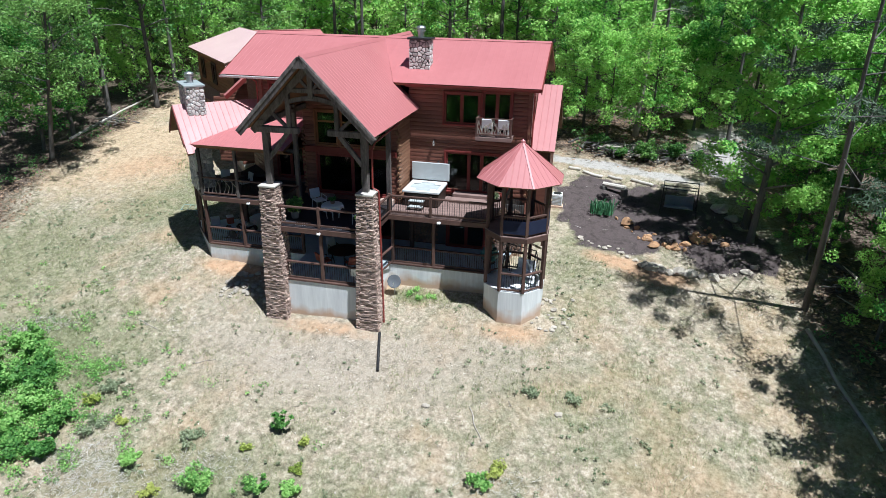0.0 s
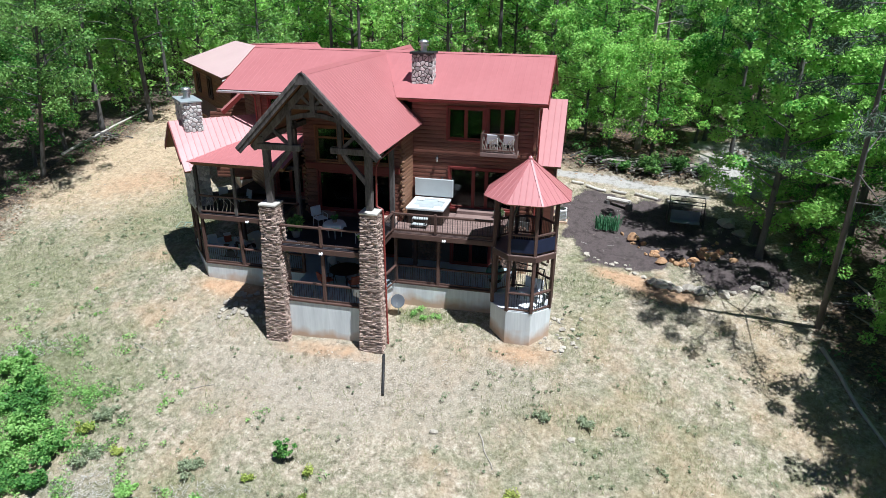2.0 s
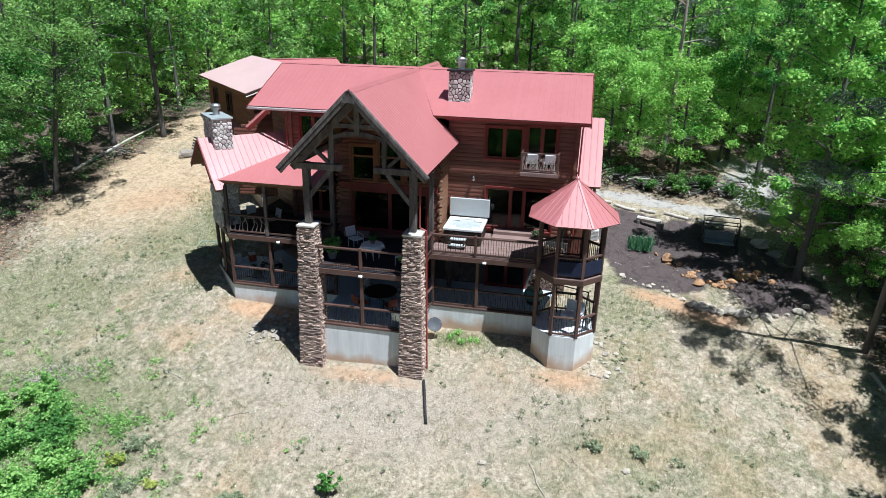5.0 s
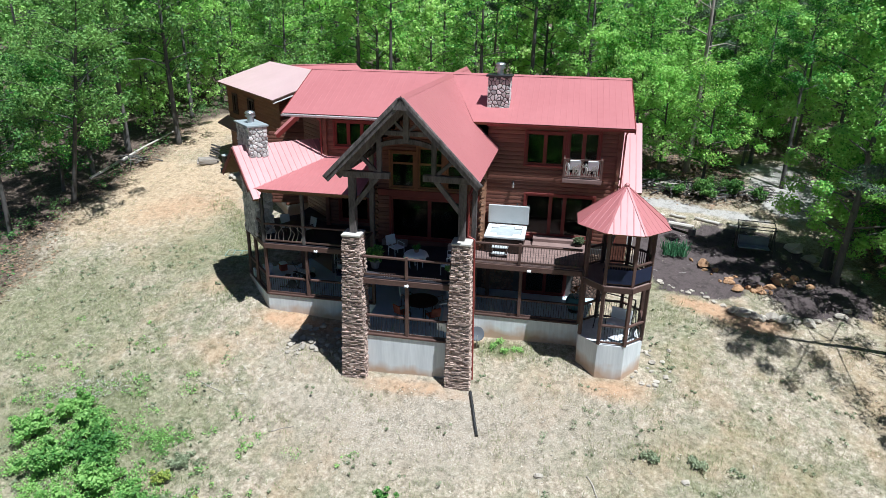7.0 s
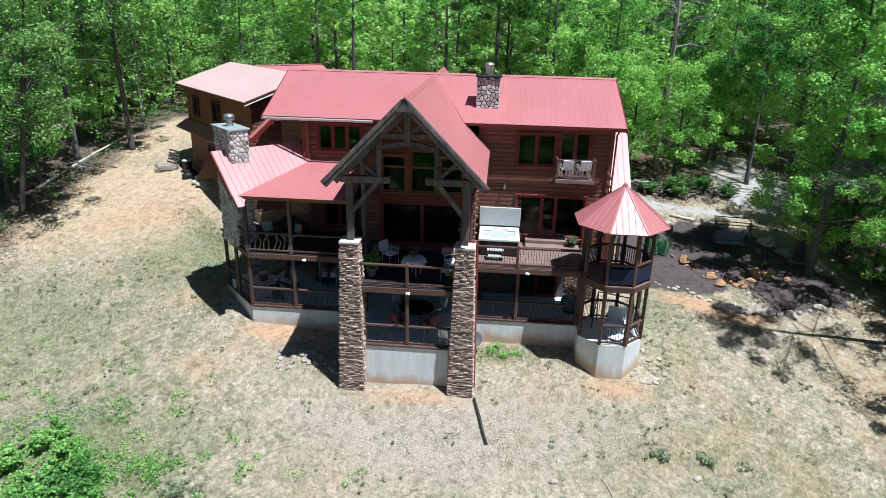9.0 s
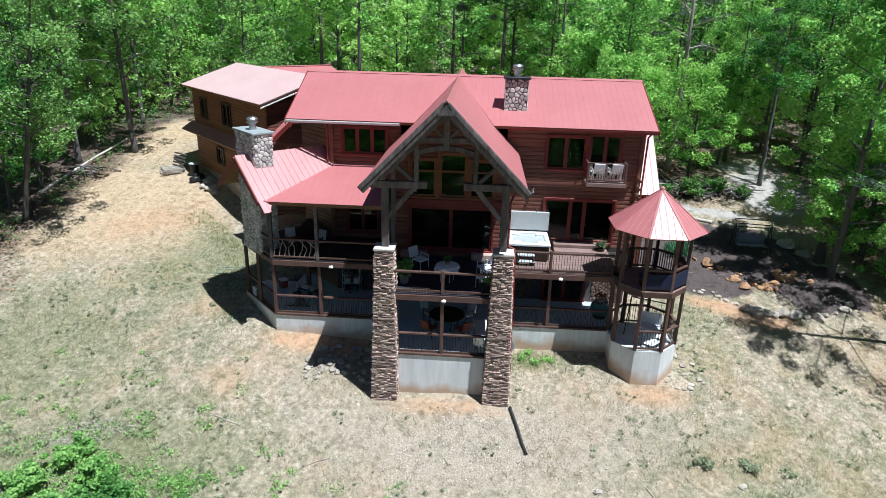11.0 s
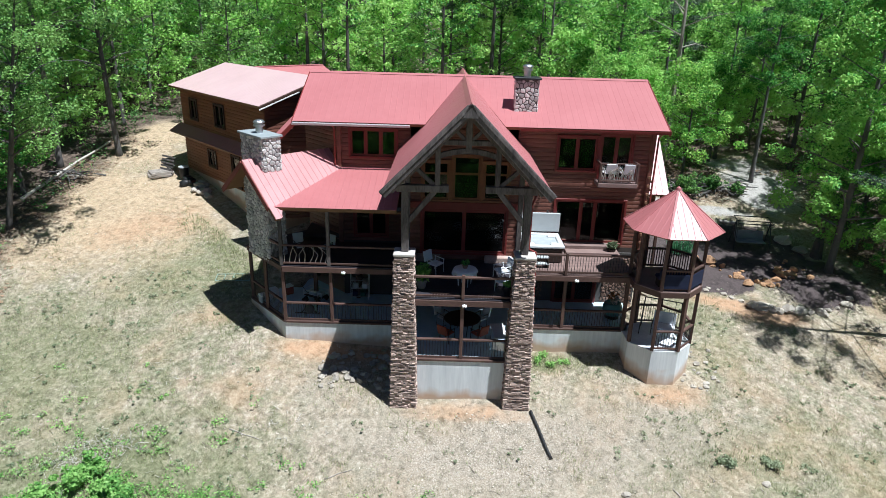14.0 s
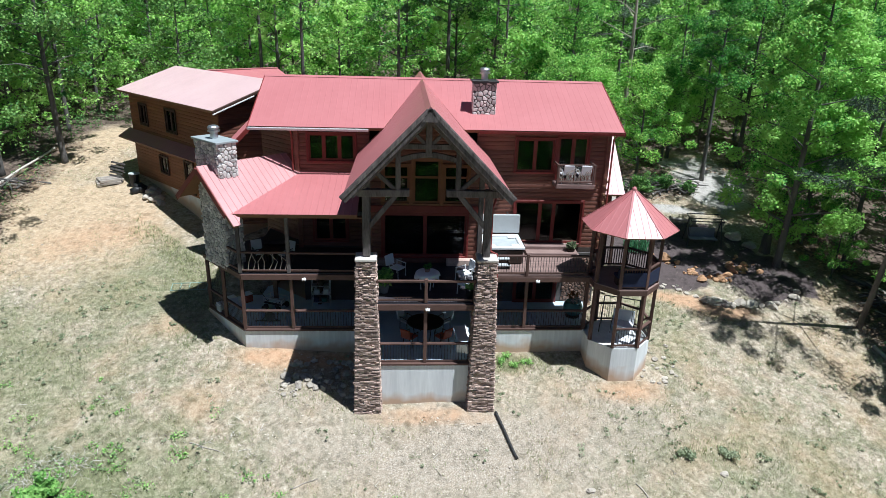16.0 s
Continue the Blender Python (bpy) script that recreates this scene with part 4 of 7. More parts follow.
# right-hand lower roof
metal_roof("side_roof", (9.15, 7.7, 7.73), (10.45, 7.7, 7.73), [(0, 0), (1.3, 0), (1.3, 3.4), (0, 3.4)], 0.88, house)
metal_roof("side_roof", (10.45, 14.5, 7.73), (9.15, 14.5, 7.73), [(0, 0), (1.3, 0), (1.3, 3.4), (0, 3.4)], 0.88, house, step=0.6)
part("side_post", Geo().box(10.1, 7.85, 2.2, 10.24, 7.99, 7.6, 0.01), BROWN, house)
part("side_wall", Geo().box(9.1, 8.6, 1.5, 10.1, 13.8, 7.9), LOGS, house)

# left porch roof: the front slope and the turned gable over the fireplace
metal_roof("porch_roof", (-8.57, 3.07, 7.9), (-2.95, 3.07, 7.9), [(0, 0), (5.62, 0), (5.62, 4.05), (2.0, 4.05), (-0.02, 0.4)], 0.23, house)
ridge_w = 9.62
pr = 0.79
half = 2.13
mid0 = Vector((-9.98, 4.45, 0))
e_r0 = mid0 + U * half + Vector((0, 0, ridge_w - pr * half))
e_r1 = e_r0 + N * 5.2
metal_roof("porch_gable", tuple(e_r0), tuple(e_r1), [(0, -0.55), (0.28, -0.55), (0.7, 0), (4.75, 1.1), (5.2, half), (0, half)], pr, house, metal=RED_SHEEN, rib=0.034)
e_l0 = mid0 - U * half + Vector((0, 0, ridge_w - pr * half))
metal_roof("porch_gable", tuple(e_l0 + N * 5.2), tuple(e_l0), [(0, 0), (5.2, 0), (5.2, half), (0, half)], pr, house)
for sgn in (1, -1):
    part("barge_board", Geo().beam(mid0 + Vector((0, 0, ridge_w - 0.13)) - N * 0.03, mid0 + U * sgn * half + Vector((0, 0, ridge_w - pr * half - 0.13)) - N * 0.03, 0.05, 0.24, 0.01), TRIMRED, house)

# Unseen sheet, added only to keep sunlight off the porch inside.
part("porch_light_block", Geo().prism([(-8.3, 3.35), (-2.7, 3.35), (-2.7, 6.9), (-6.0, 7.1), (-8.0, 9.0), (-10.5, 6.3)], 7.66, 7.72), SOFFIT, house, "unseen board sheet added to block light under the porch roof")

# wing turned by half a right angle
wa, wb = Vector((-20.44, 21.77, 10.92)), Vector((-11.4, 12.3, 10.92))
wl = (wb - wa).length
wu = (wb - wa).normalized()
wn_ = Vector((-wu.y, wu.x, 0))
metal_roof("wing_roof", tuple(wa), tuple(wb), [(0, 0), (wl, 0), (wl, 4.3), (0, 4.3)], 0.325, house, metal=WING_SHEEN, rib=0.017)
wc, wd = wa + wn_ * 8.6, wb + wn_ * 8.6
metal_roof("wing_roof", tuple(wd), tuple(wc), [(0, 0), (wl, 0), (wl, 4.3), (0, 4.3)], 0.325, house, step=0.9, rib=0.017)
mid_w = wa + wu * (wl * 0.352) + wn_ * 4.3 + Vector((0, 0, 1.4))
cw = wn_ * 5.4
drop_w = Vector((0, 0, 1.3))
metal_roof("rear_wing_roof", tuple(mid_w + wu * 3.6 - drop_w), tuple(mid_w + wu * 3.6 + cw - drop_w), [(0, 0), (5.4, 0), (5.4, 3.6), (0, 3.6)], 0.361, house, step=0.6, rib=0.017)
metal_roof("rear_wing_roof", tuple(mid_w - wu * 3.6 + cw - drop_w), tuple(mid_w - wu * 3.6 - drop_w), [(0, 0), (5.4, 0), (5.4, 3.6), (0, 3.6)], 0.361, house, step=0.6, rib=0.017)
part("ridge_cap", Geo().beam(mid_w + Vector((0, 0, 0.02)), mid_w + cw + Vector((0, 0, 0.02)), 0.3, 0.05, 0.01), RED, house)
part("rear_wing_wall", Geo().beam(mid_w + cw * 0.93 - wu * 3.3 - Vector((0, 0, 4.2)), mid_w + cw * 0.93 + wu * 3.3 - Vector((0, 0, 4.2)), 0.16, 5.6), LOGS, house)
ww0, ww1 = wa + wu * 0.5 + wn_ * 0.6, wb - wu * 0.5 + wn_ * 0.6
wwl = (ww1 - ww0).length
LOGS_WING = material("weathered_wing_logs", (0.15, 0.052, 0.024), (0.27, 0.108, 0.048), rough=0.6, scale=1.2, fine=14, bump=0.3, jitter=0.1, stretch=(0.6, 0.6, 5))
wing_w, mw = log_wall("wing_wall", ww0.xy, ww1.xy, 5.07, 11.0, house, mat=LOGS_WING, openings=[(1.6, 2.7, 8.85, 10.15), (5.5, 6.8, 8.85, 10.2), (3.9, 5.0, 5.95, 7.0), (7.4, 8.5, 5.3, 7.2)])
DARKTRIM = material("dark_brown_trim", (0.035, 0.018, 0.012), (0.07, 0.035, 0.024), rough=0.6, scale=2, fine=20, bump=0.1)
window_unit("wing_window", mw, 1.6, 2.7, 8.85, 10.15, house, mull=(2.15,), label="dark-framed wing window", trim=DARKTRIM)
window_unit("wing_window", mw, 5.5, 6.8, 8.85, 10.2, house, mull=(6.15,), trim=DARKTRIM)
window_unit("wing_window", mw, 3.9, 5.0, 5.95, 7.0, house, mull=(4.45,), trim=DARKTRIM)
window_unit("wing_window", mw, 7.4, 8.5, 5.3, 7.2, house, trim=DARKTRIM)
part("rake_board", Geo().beam(wb - Vector((0, 0, 0.1)) + wu * 0.03, wb + wn_ * 4.3 + Vector((0, 0, 1.3)) + wu * 0.03, 0.05, 0.16, 0.01), DARKTRIM, house)
part("rake_trim", Geo().beam(wb - Vector((0, 0, 0.2)) + wu * 0.06, wb + wn_ * 2.6 + Vector((0, 0, 0.645)) + wu * 0.06, 0.03, 0.07, 0.008), WHITE, house, "white rake trim")
log_wall("wing_wall", ww1.xy, (ww1 + wn_ * 7.4).xy, 4.0, 12.2, house, top=lambda s: 10.95 + 0.325 * (3.7 - abs(s - 3.7)))
log_wall("wing_wall", (ww0 + wn_ * 7.4).xy, ww0.xy, 4.6, 12.2, house, top=lambda s: 11.0 + 0.325 * (3.7 - abs(s - 3.7)))
log_wall("wing_wall", (ww1 + wn_ * 7.4).xy, (ww0 + wn_ * 7.4).xy, 4.6, 11.0, house, course=0.42)
part("wing_foundation", Geo().prism([tuple((p).xy) for p in (ww0 - wn_ * -0.05, ww1 + wn_ * 0.05, ww1 + wn_ * 7.3, ww0 + wn_ * 7.3)], 2.5, 5.05), CONCRETE, house)
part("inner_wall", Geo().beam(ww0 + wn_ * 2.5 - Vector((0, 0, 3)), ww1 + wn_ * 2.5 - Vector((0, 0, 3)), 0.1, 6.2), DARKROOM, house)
sk = ww0 - wu * 0.6 - wn_ * 0.86
sk.z = 7.76
ske = ww1 + wu * 0.3 - wn_ * 0.86
ske.z = 7.76
metal_roof("skirt_roof", tuple(sk), tuple(ske), [(0, 0), ((ske - sk).length, 0), ((ske - sk).length, 0.87), (0, 0.87)], 0.6, house, thick=0.08)

# small roof between the wing and the main block
ca, cb = Vector((-10.25, 10.1, 9.25)), Vector((-8.85, 11.3, 10.75))
part("link_roof", Geo().add([ca, cb, cb - U * 0.42, ca - U * 0.42, ca - Vector((0, 0, 0.08)), cb - Vector((0, 0, 0.08)), cb - U * 0.42 - Vector((0, 0, 0.08)), ca - U * 0.42 - Vector((0, 0, 0.08))],
     [(0, 1, 2, 3), (7, 6, 5, 4), (0, 4, 5, 1), (1, 5, 6, 2), (2, 6, 7, 3), (3, 7, 4, 0)]), RED, house, "small red roof joining the wing")
part("barge_board", Geo().beam(ca + U * 0.03 - Vector((0, 0, 0.14)), cb + U * 0.03 - Vector((0, 0, 0.14)), 0.06, 0.24, 0.01), TRIMRED, house)
log_wall("link_wall", (-11.6, 10.9), (-8.1, 11.6), 4.8, 10.9, house, top=lambda s: 9.0 + 0.45 * s)

# ---- timber frame of the gable ----
frame_ob = thing("timber_truss", "weathered grey timber truss and posts under the gable", "timber frame")


def timber(name, a, b, w, h, label=""):
    return part(name, Geo().beam(a, b, w, h, 0.02), TIMBER, frame_ob, label)


for sx in (-1, 1):
    part("barge_board", Geo().beam((0, gf - 0.03, 12.83), (sx * 3.22, gf - 0.03, 9.55), 0.07, 0.34, 0.015), TIMBER, frame_ob, "long grey barge board")
    part("barge_trim", Geo().beam((0, gf - 0.075, 12.93), (sx * 3.24, gf - 0.075, 9.63), 0.05, 0.14, 0.01), TIMBER, frame_ob)
    timber("rafter", (0, 0.55, 12.52), (sx * 3.0, 0.55, 9.48), 0.22, 0.3)
    timber("post", (sx * 2.4, 0.6, 7.0), (sx * 2.4, 0.6, 9.75), 0.3, 0.3)
    timber("hammer_beam", (sx * 2.75, 0.55, 9.6), (sx * 0.72, 0.55, 9.62), 0.26, 0.28)
    timber("strut", (sx * 1.16, 0.55, 9.74), (sx * 1.16, 0.55, 11.35), 0.2, 0.2)
    timber("brace", (sx * 2.36, 0.55, 8.15), (sx * 1.25, 0.55, 9.5), 0.16, 0.2)
    timber("brace", (sx * 1.3, 0.55, 9.76), (sx * 2.05, 0.55, 10.45), 0.14, 0.16)
    timber("brace", (sx * 0.12, 0.55, 11.5), (sx * 0.62, 0.55, 12.0), 0.12, 0.14)
    timber("inner_post", (sx * 2.5, 3.7, DECK), (sx * 2.5, 3.7, 10.2), 0.22, 0.22)
    timber("plate", (sx * 2.5, 0.4, 9.92), (sx * 2.5, 5.0, 9.92), 0.22, 0.26)
part("peak_block", Geo().prism([(-0.3, 12.48), (0.3, 12.48), (0.05, 12.96), (-0.05, 12.96)], -0.02, 0.04, Matrix.Translation((0, gf - 0.06, 0)) @ Matrix.Rotation(math.pi / 2, 4, "X")), TIMBER, frame_ob)
timber("king_post", (0, 0.55, 11.05), (0, 0.55, 12.7), 0.24, 0.24)
timber("tie_beam", (-1.3, 0.55, 11.42), (1.3, 0.55, 11.42), 0.18, 0.2)
bow = lambda x: 11.1 - 0.24 * (x / 1.2) ** 2
xs_ = [-1.2 + 0.3 * i for i in range(9)]
arch = Geo().prism([(x, bow(x) - 0.1) for x in xs_] + [(x, bow(x) + 0.1) for x in xs_[::-1]], -0.08, 0.08, Matrix.Translation((0, 0.55, 0)) @ Matrix.Rotation(math.pi / 2, 4, "X"))
part("arched_collar", arch, TIMBER, frame_ob, "curved grey collar beam")


# ---- stone pillars ----
def ledge_pillar(cx, label):
    t = thing("stone_pillar", label, "pillar", "tapering stone pillars")
    cy, z0, z1 = 0.57, -0.5, 6.88
    wid = lambda z: 0.37 + (0.565 - 0.37) * (z1 - z) / (z1 - 0.0)
    core = Geo()
    a, b = wid(z0) - 0.03, wid(z1) - 0.03
    core.add([(cx - a, cy - a, z0), (cx + a, cy - a, z0), (cx + a, cy + a, z0), (cx - a, cy + a, z0), (cx - b, cy - b, z1), (cx + b, cy - b, z1), (cx + b, cy + b, z1), (cx - b, cy + b, z1)],
             [(0, 3, 2, 1), (4, 5, 6, 7), (0, 1, 5, 4), (1, 2, 6, 5), (2, 3, 7, 6), (3, 0, 4, 7)])
    body = part("core", core, MORTAR, t)
    part("cap", Geo().box(cx - 0.43, cy - 0.43, z1, cx + 0.43, cy + 0.43, z1 + 0.1, 0.02), CAPSTONE, t, "pale flat cap stone")
    rng = random.Random(int(cx * 100))
    rest, count, z = Geo(), 0, z0
    while z < z1 - 0.03:
        h = min(rng.choice((0.03, 0.035, 0.045, 0.055, 0.07)), z1 - z)
        w = wid(z + h / 2)
        for side in range(4):
            m = Matrix.Translation((cx, cy, 0)) @ Matrix.Rotation(side * math.pi / 2, 4, "Z")
            x = -w - 0.01
            while x < w - 0.05:
                ln = rng.uniform(0.08, 0.27)
                x1 = min(x + ln, w + 0.01)
                if w - x1 < 0.08:
                    x1 = w + 0.01
                o = rng.uniform(-0.03, 0.065)
                near = side in (0, 1 if cx < 0 else 3) and z > 5.2 and count < 290
                g = Geo().box(x + 0.005, -w - o, z + 0.004, x1 - 0.005, -w + 0.08, z + h - 0.004, 0.01 if near else 0.0, m)
                if near:
                    part("stone", g, LEDGE, body)
                    count += 1
                else:
                    rest.add(g.v, g.f)
                x = x1
        z += h
    part("stonework", rest, LEDGE_REST, t)["kind"] = "stuff"
    return t


LEDGE_REST = material("ledge_stone_joined", (0.27, 0.185, 0.155), (0.62, 0.485, 0.415), rough=0.9, scale=2.2, fine=22, bump=0.5, island=0.38)
ledge_pillar(-2.42, "tall tapering pillar of brown stacked stone")
ledge_pillar(2.44, "tall tapering brown stone pillar with a red downpipe")


# ---- chimneys ----
def stone_face(m, w, z0, z1, parent, rng, size=0.26, limit=300, taken=None, rest=None, gap=0.022, bulge=1.0, worn=0.24, mat=None):
    """Field stones fitted together on one face: x from 0 to w, outward -y; every stone has an outline of its own and a raised, worn front."""
    nx, nz = max(2, round(w / size)), max(2, round((z1 - z0) / (size * 0.85)))
    seeds = {}
    for j in range(-1, nz + 1):
        for i in range(-1, nx + 1):
            seeds[i, j] = ((i + 0.5 + (0.25 if j % 2 else -0.25) + rng.uniform(-0.46, 0.46)) * w / nx, z0 + (j + 0.5 + rng.uniform(-0.46, 0.46)) * (z1 - z0) / nz)
    for j in range(nz):
        for i in range(nx):
            cx, cz = seeds[i, j]
            cell = [(-0.02, z0), (w + 0.02, z0), (w + 0.02, z1), (-0.02, z1)]
            for dj in (-2, -1, 0, 1, 2):
                for di in (-2, -1, 0, 1, 2):
                    o = seeds.get((i + di, j + dj))
                    if o is None or (di == 0 and dj == 0):
                        continue
                    ax, az = o[0] - cx, o[1] - cz
                    ln = math.hypot(ax, az) or 1e-6
                    lim = (ax * (o[0] + cx) + az * (o[1] + cz)) / 2 - gap / 2 * ln
                    out = []
                    for k, p in enumerate(cell):
                        q = cell[(k + 1) % len(cell)]
                        a, b = ax * p[0] + az * p[1] - lim, ax * q[0] + az * q[1] - lim
                        if a <= 0:
                            out.append(p)
                        if a * b < 0:
                            t = a / (a - b)
                            out.append((p[0] + t * (q[0] - p[0]), p[1] + t * (q[1] - p[1])))
                    cell = out
                    if len(cell) < 3:
                        break
                if len(cell) < 3:
                    break
            if len(cell) < 3:
                continue
            ring = []
            for k, p in enumerate(cell):
                q = cell[(k + 1) % len(cell)]
                ring += [(p[0] + (q[0] - p[0]) * worn, p[1] + (q[1] - p[1]) * worn), (q[0] + (p[0] - q[0]) * worn, q[1] + (p[1] - q[1]) * worn)]
            n = len(ring)
            mx, mz = sum(p[0] for p in ring) / n, sum(p[1] for p in ring) / n
            d = rng.uniform(0.03, 0.06) * bulge
            v = [(x, 0.03, z) for x, z in ring] + [(mx + (x - mx) * 0.95, -d * 0.6, mz + (z - mz) * 0.95) for x, z in ring] + [(mx + (x - mx) * 0.62, -d, mz + (z - mz) * 0.62) for x, z in ring]
            f = [(k, (k + 1) % n, n + (k + 1) % n, n + k) for k in range(n)] + [(n + k, n + (k + 1) % n, 2 * n + (k + 1) % n, 2 * n + k) for k in range(n)] + [tuple(range(2 * n, 3 * n))]
            g = Geo().add(v, f, m)
            if taken[0] < limit:
                part("stone", g, mat or FIELD, parent)
                taken[0] += 1
            else:
                rest.add(g.v, g.f)


def chimney(name, centre, along, w, d, z0, z1, cap, label, size, mortar, **look_of):
    """A stone stack: w along its front, d deep, with a slab and a steel flue."""
    c = part(name, Geo(), mortar, house, label)
    a = Vector(along)
    o = Vector((a.y, -a.x, 0))
    m = Matrix(((a.x, -o.x, 0, centre[0]), (a.y, -o.y, 0, centre[1]), (0, 0, 1, 0), (0, 0, 0, 1)))
    c.data = Geo().box(-w / 2 + 0.02, -d / 2 + 0.02, z0, w / 2 - 0.02, d / 2 - 0.02, z1, 0, m).mesh(name, mortar)
    rng = random.Random(int(z0 * 37))
    taken, rest = [0], Geo()
    for k, (fw, fd) in enumerate(((w, d), (d, w), (w, d), (d, w))):
        face = m @ Matrix.Rotation(k * math.pi / 2, 4, "Z") @ Matrix.Translation((-fw / 2, -fd / 2, 0))
        stone_face(face, fw, z0, z1, c, rng, size, 240, taken, rest, **look_of)
    if rest.v:
        part("stonework", rest, FIELD_REST, c)["kind"] = "stuff"
    part("cap_slab", Geo().box(-w / 2 - 0.1, -d / 2 - 0.1, z1, w / 2 + 0.1, d / 2 + 0.1, z1 + 0.1, 0.015, m), cap, c, "flat chimney slab")
    part("flue", Geo().lathe([(0.17, z1 + 0.1), (0.17, z1 + 0.4), (0.26, z1 + 0.4), (0.26, z1 + 0.47), (0.19, z1 + 0.48), (0.19, z1 + 0.53), (0.26, z1 + 0.54), (0.26, z1 + 0.6), (0.2, z1 + 0.66), (0.03, z1 + 0.7)], 16, Matrix.Translation((centre[0], centre[1], 0))), STEEL, c, "round steel flue with a cap", smooth=False)
    return c


chimney("chimney", (2.95, 8.25), (1, 0, 0), 1.1, 0.75, 11.2, 13.15, BLACK, "grey field-stone chimney on the red roof", 0.22, MORTAR, gap=0.032, bulge=0.5, worn=0.12)
chimney("fireplace_chimney", (-9.38, 5.45), tuple(U), 1.95, 0.9, 4.75, 10.6, SLATECAP, "field-stone fireplace chimney standing through the porch roof", 0.2, PALEMORTAR, gap=0.014, bulge=1.1)
part("flashing", Geo().beam((-9.9, 5.35, 8.75), (-8.4, 5.0, 8.75), 0.05, 0.02), RED, house)

# ---- decks ----
deck = thing("deck", "raised brown wooden deck on posts in front of the house", "deck")


def boards(poly, z, step, parent, mat, thick=0.035, ax=1):
    lo, hi = min(p[ax] for p in poly), max(p[ax] for p in poly)
    n = round((hi - lo) / step)
    for i in range(n):
        a, b = lo + (hi - lo) * i / n, lo + (hi - lo) * (i + 1) / n - 0.008
        q = clip(clip(poly, ax, a, False), ax, b, True)
        if len(q) >= 3:
            part("board", Geo().prism(q, z - thick, z), mat, parent)


df = part("deck_frame", Geo().prism([(-2.42, 0.5), (2.42, 0.5), (2.42, 3.5), (7.9, 3.5), (7.9, 7.05), (2.58, 7.05), (2.58, 4.95), (-2.58, 4.95), (-2.58, 7.05), (-6.1, 7.05), (-8.0, 8.95), (-10.6, 6.3), (-8.25, 3.66), (-2.42, 3.66)], DECK - 0.16, DECK - 0.04), BROWN, deck, "dark joists under the deck")
boards([(-2.45, 0.42), (2.45, 0.42), (2.45, 4.95), (-2.45, 4.95)], DECK, 0.145, df, SHADEBOARDS)
boards([(2.46, 3.42), (7.95, 3.42), (7.95, 7.05), (2.7, 7.05), (2.7, 5.0), (2.46, 5.0)], DECK, 0.145, df, BOARDS)
boards([(-8.27, 3.6), (-2.46, 3.6), (-2.46, 7.05), (-6.1, 7.05), (-8.0, 8.95), (-10.65, 6.28)], DECK, 0.145, df, SHADEBOARDS)
for a, b in (((-2.1, 0.4), (2.1, 0.4)), ((2.5, 3.4), (7.8, 3.4)), ((-8.25, 3.58), (-2.5, 3.58)), ((-10.68, 6.26), (-8.27, 3.6)), ((2.5, 0.9), (2.5, 3.38)), ((-2.5, 0.9), (-2.5, 3.56))):
    part("rim_beam", Geo().beam((*a, DECK - 0.18), (*b, DECK - 0.18), 0.06, 0.26, 0.01), BROWN, deck, "brown rim beam")

BAL = Geo().box(-0.009, -0.009, 0.1, 0.009, 0.009, 0.92).mesh("baluster", BLACK)
BALW = Geo().box(-0.018, -0.018, 0.1, 0.018, 0.018, 0.92).mesh("baluster", BROWN)


def railing(parent, a, b, z, post=(True, True), mesh=None, gap=0.12, h=0.98, sag=0.0):
    """Posts, two rails and balusters from a to b."""
    a, b = Vector((*a, z)), Vector((*b, z))
    up = Vector((0, 0, 1))
    r = part("top_rail", Geo().beam(a + up * (h - 0.02), b + up * (h - 0.02), 0.12, 0.09, 0.012), BROWN, parent, "brown wooden hand rail")
    part("bottom_rail", Geo().beam(a + up * 0.12, b + up * 0.12, 0.05, 0.09, 0.006), BROWN, parent)
    for p, on in ((a, post[0]), (b, post[1])):
        if on:
            part("rail_post", Geo().box(p.x - 0.065, p.y - 0.065, z, p.x + 0.065, p.y + 0.065, z + h + 0.08, 0.012), BROWN, parent)
    n = int((b - a).length / gap)
    for i in range(1, n):
        o = new("baluster", mesh or BAL)
        o.parent = r
        o.location = a.lerp(b, i / n)


railing(deck, (-2.02, 0.48), (0, 0.48), DECK, gap=9)
railing(deck, (0, 0.48), (2.02, 0.48), DECK, (False, True), gap=9)
railing(deck, (2.52, 1.1), (2.58, 3.45), DECK, (False, True))
railing(deck, (2.58, 3.45), (4.75, 3.45), DECK, (False, True))
railing(deck, (4.75, 3.45), (7.6, 3.45), DECK, (False, False))
railing(deck, (-6.1, 3.65), (-2.55, 3.65), DECK, (False, True), gap=9)
railing(deck, (-2.52, 1.1), (-2.52, 3.6), DECK, (False, False))
rng = random.Random(3)
part("bottom_rail", Geo().beam((-8.25, 3.65, DECK + 0.12), (-6.1, 3.65, DECK + 0.12), 0.08, 0.08, 0.01), BROWN, deck)
tw = part("twig_rail", Geo().beam((-8.25, 3.65, DECK + 0.98), (-6.1, 3.65, DECK + 0.98), 0.1, 0.09, 0.01), BROWN, deck, "rustic rail with crossed twigs")
for i in range(9):
    x = -8.15 + i * 0.235
    part("twig", Geo().tube([(x, 3.65, DECK + 0.13), (x + rng.uniform(-0.1, 0.1) + 0.1, 3.63, DECK + 0.55), (x + rng.uniform(0.05, 0.35) * (1 if i % 2 else -1), 3.65, DECK + 0.96)], [0.022, 0.018, 0.015], 6), DEADWOOD, tw)
railing(deck, (-8.27, 3.66), (-8.95, 4.4), DECK, (False, False))
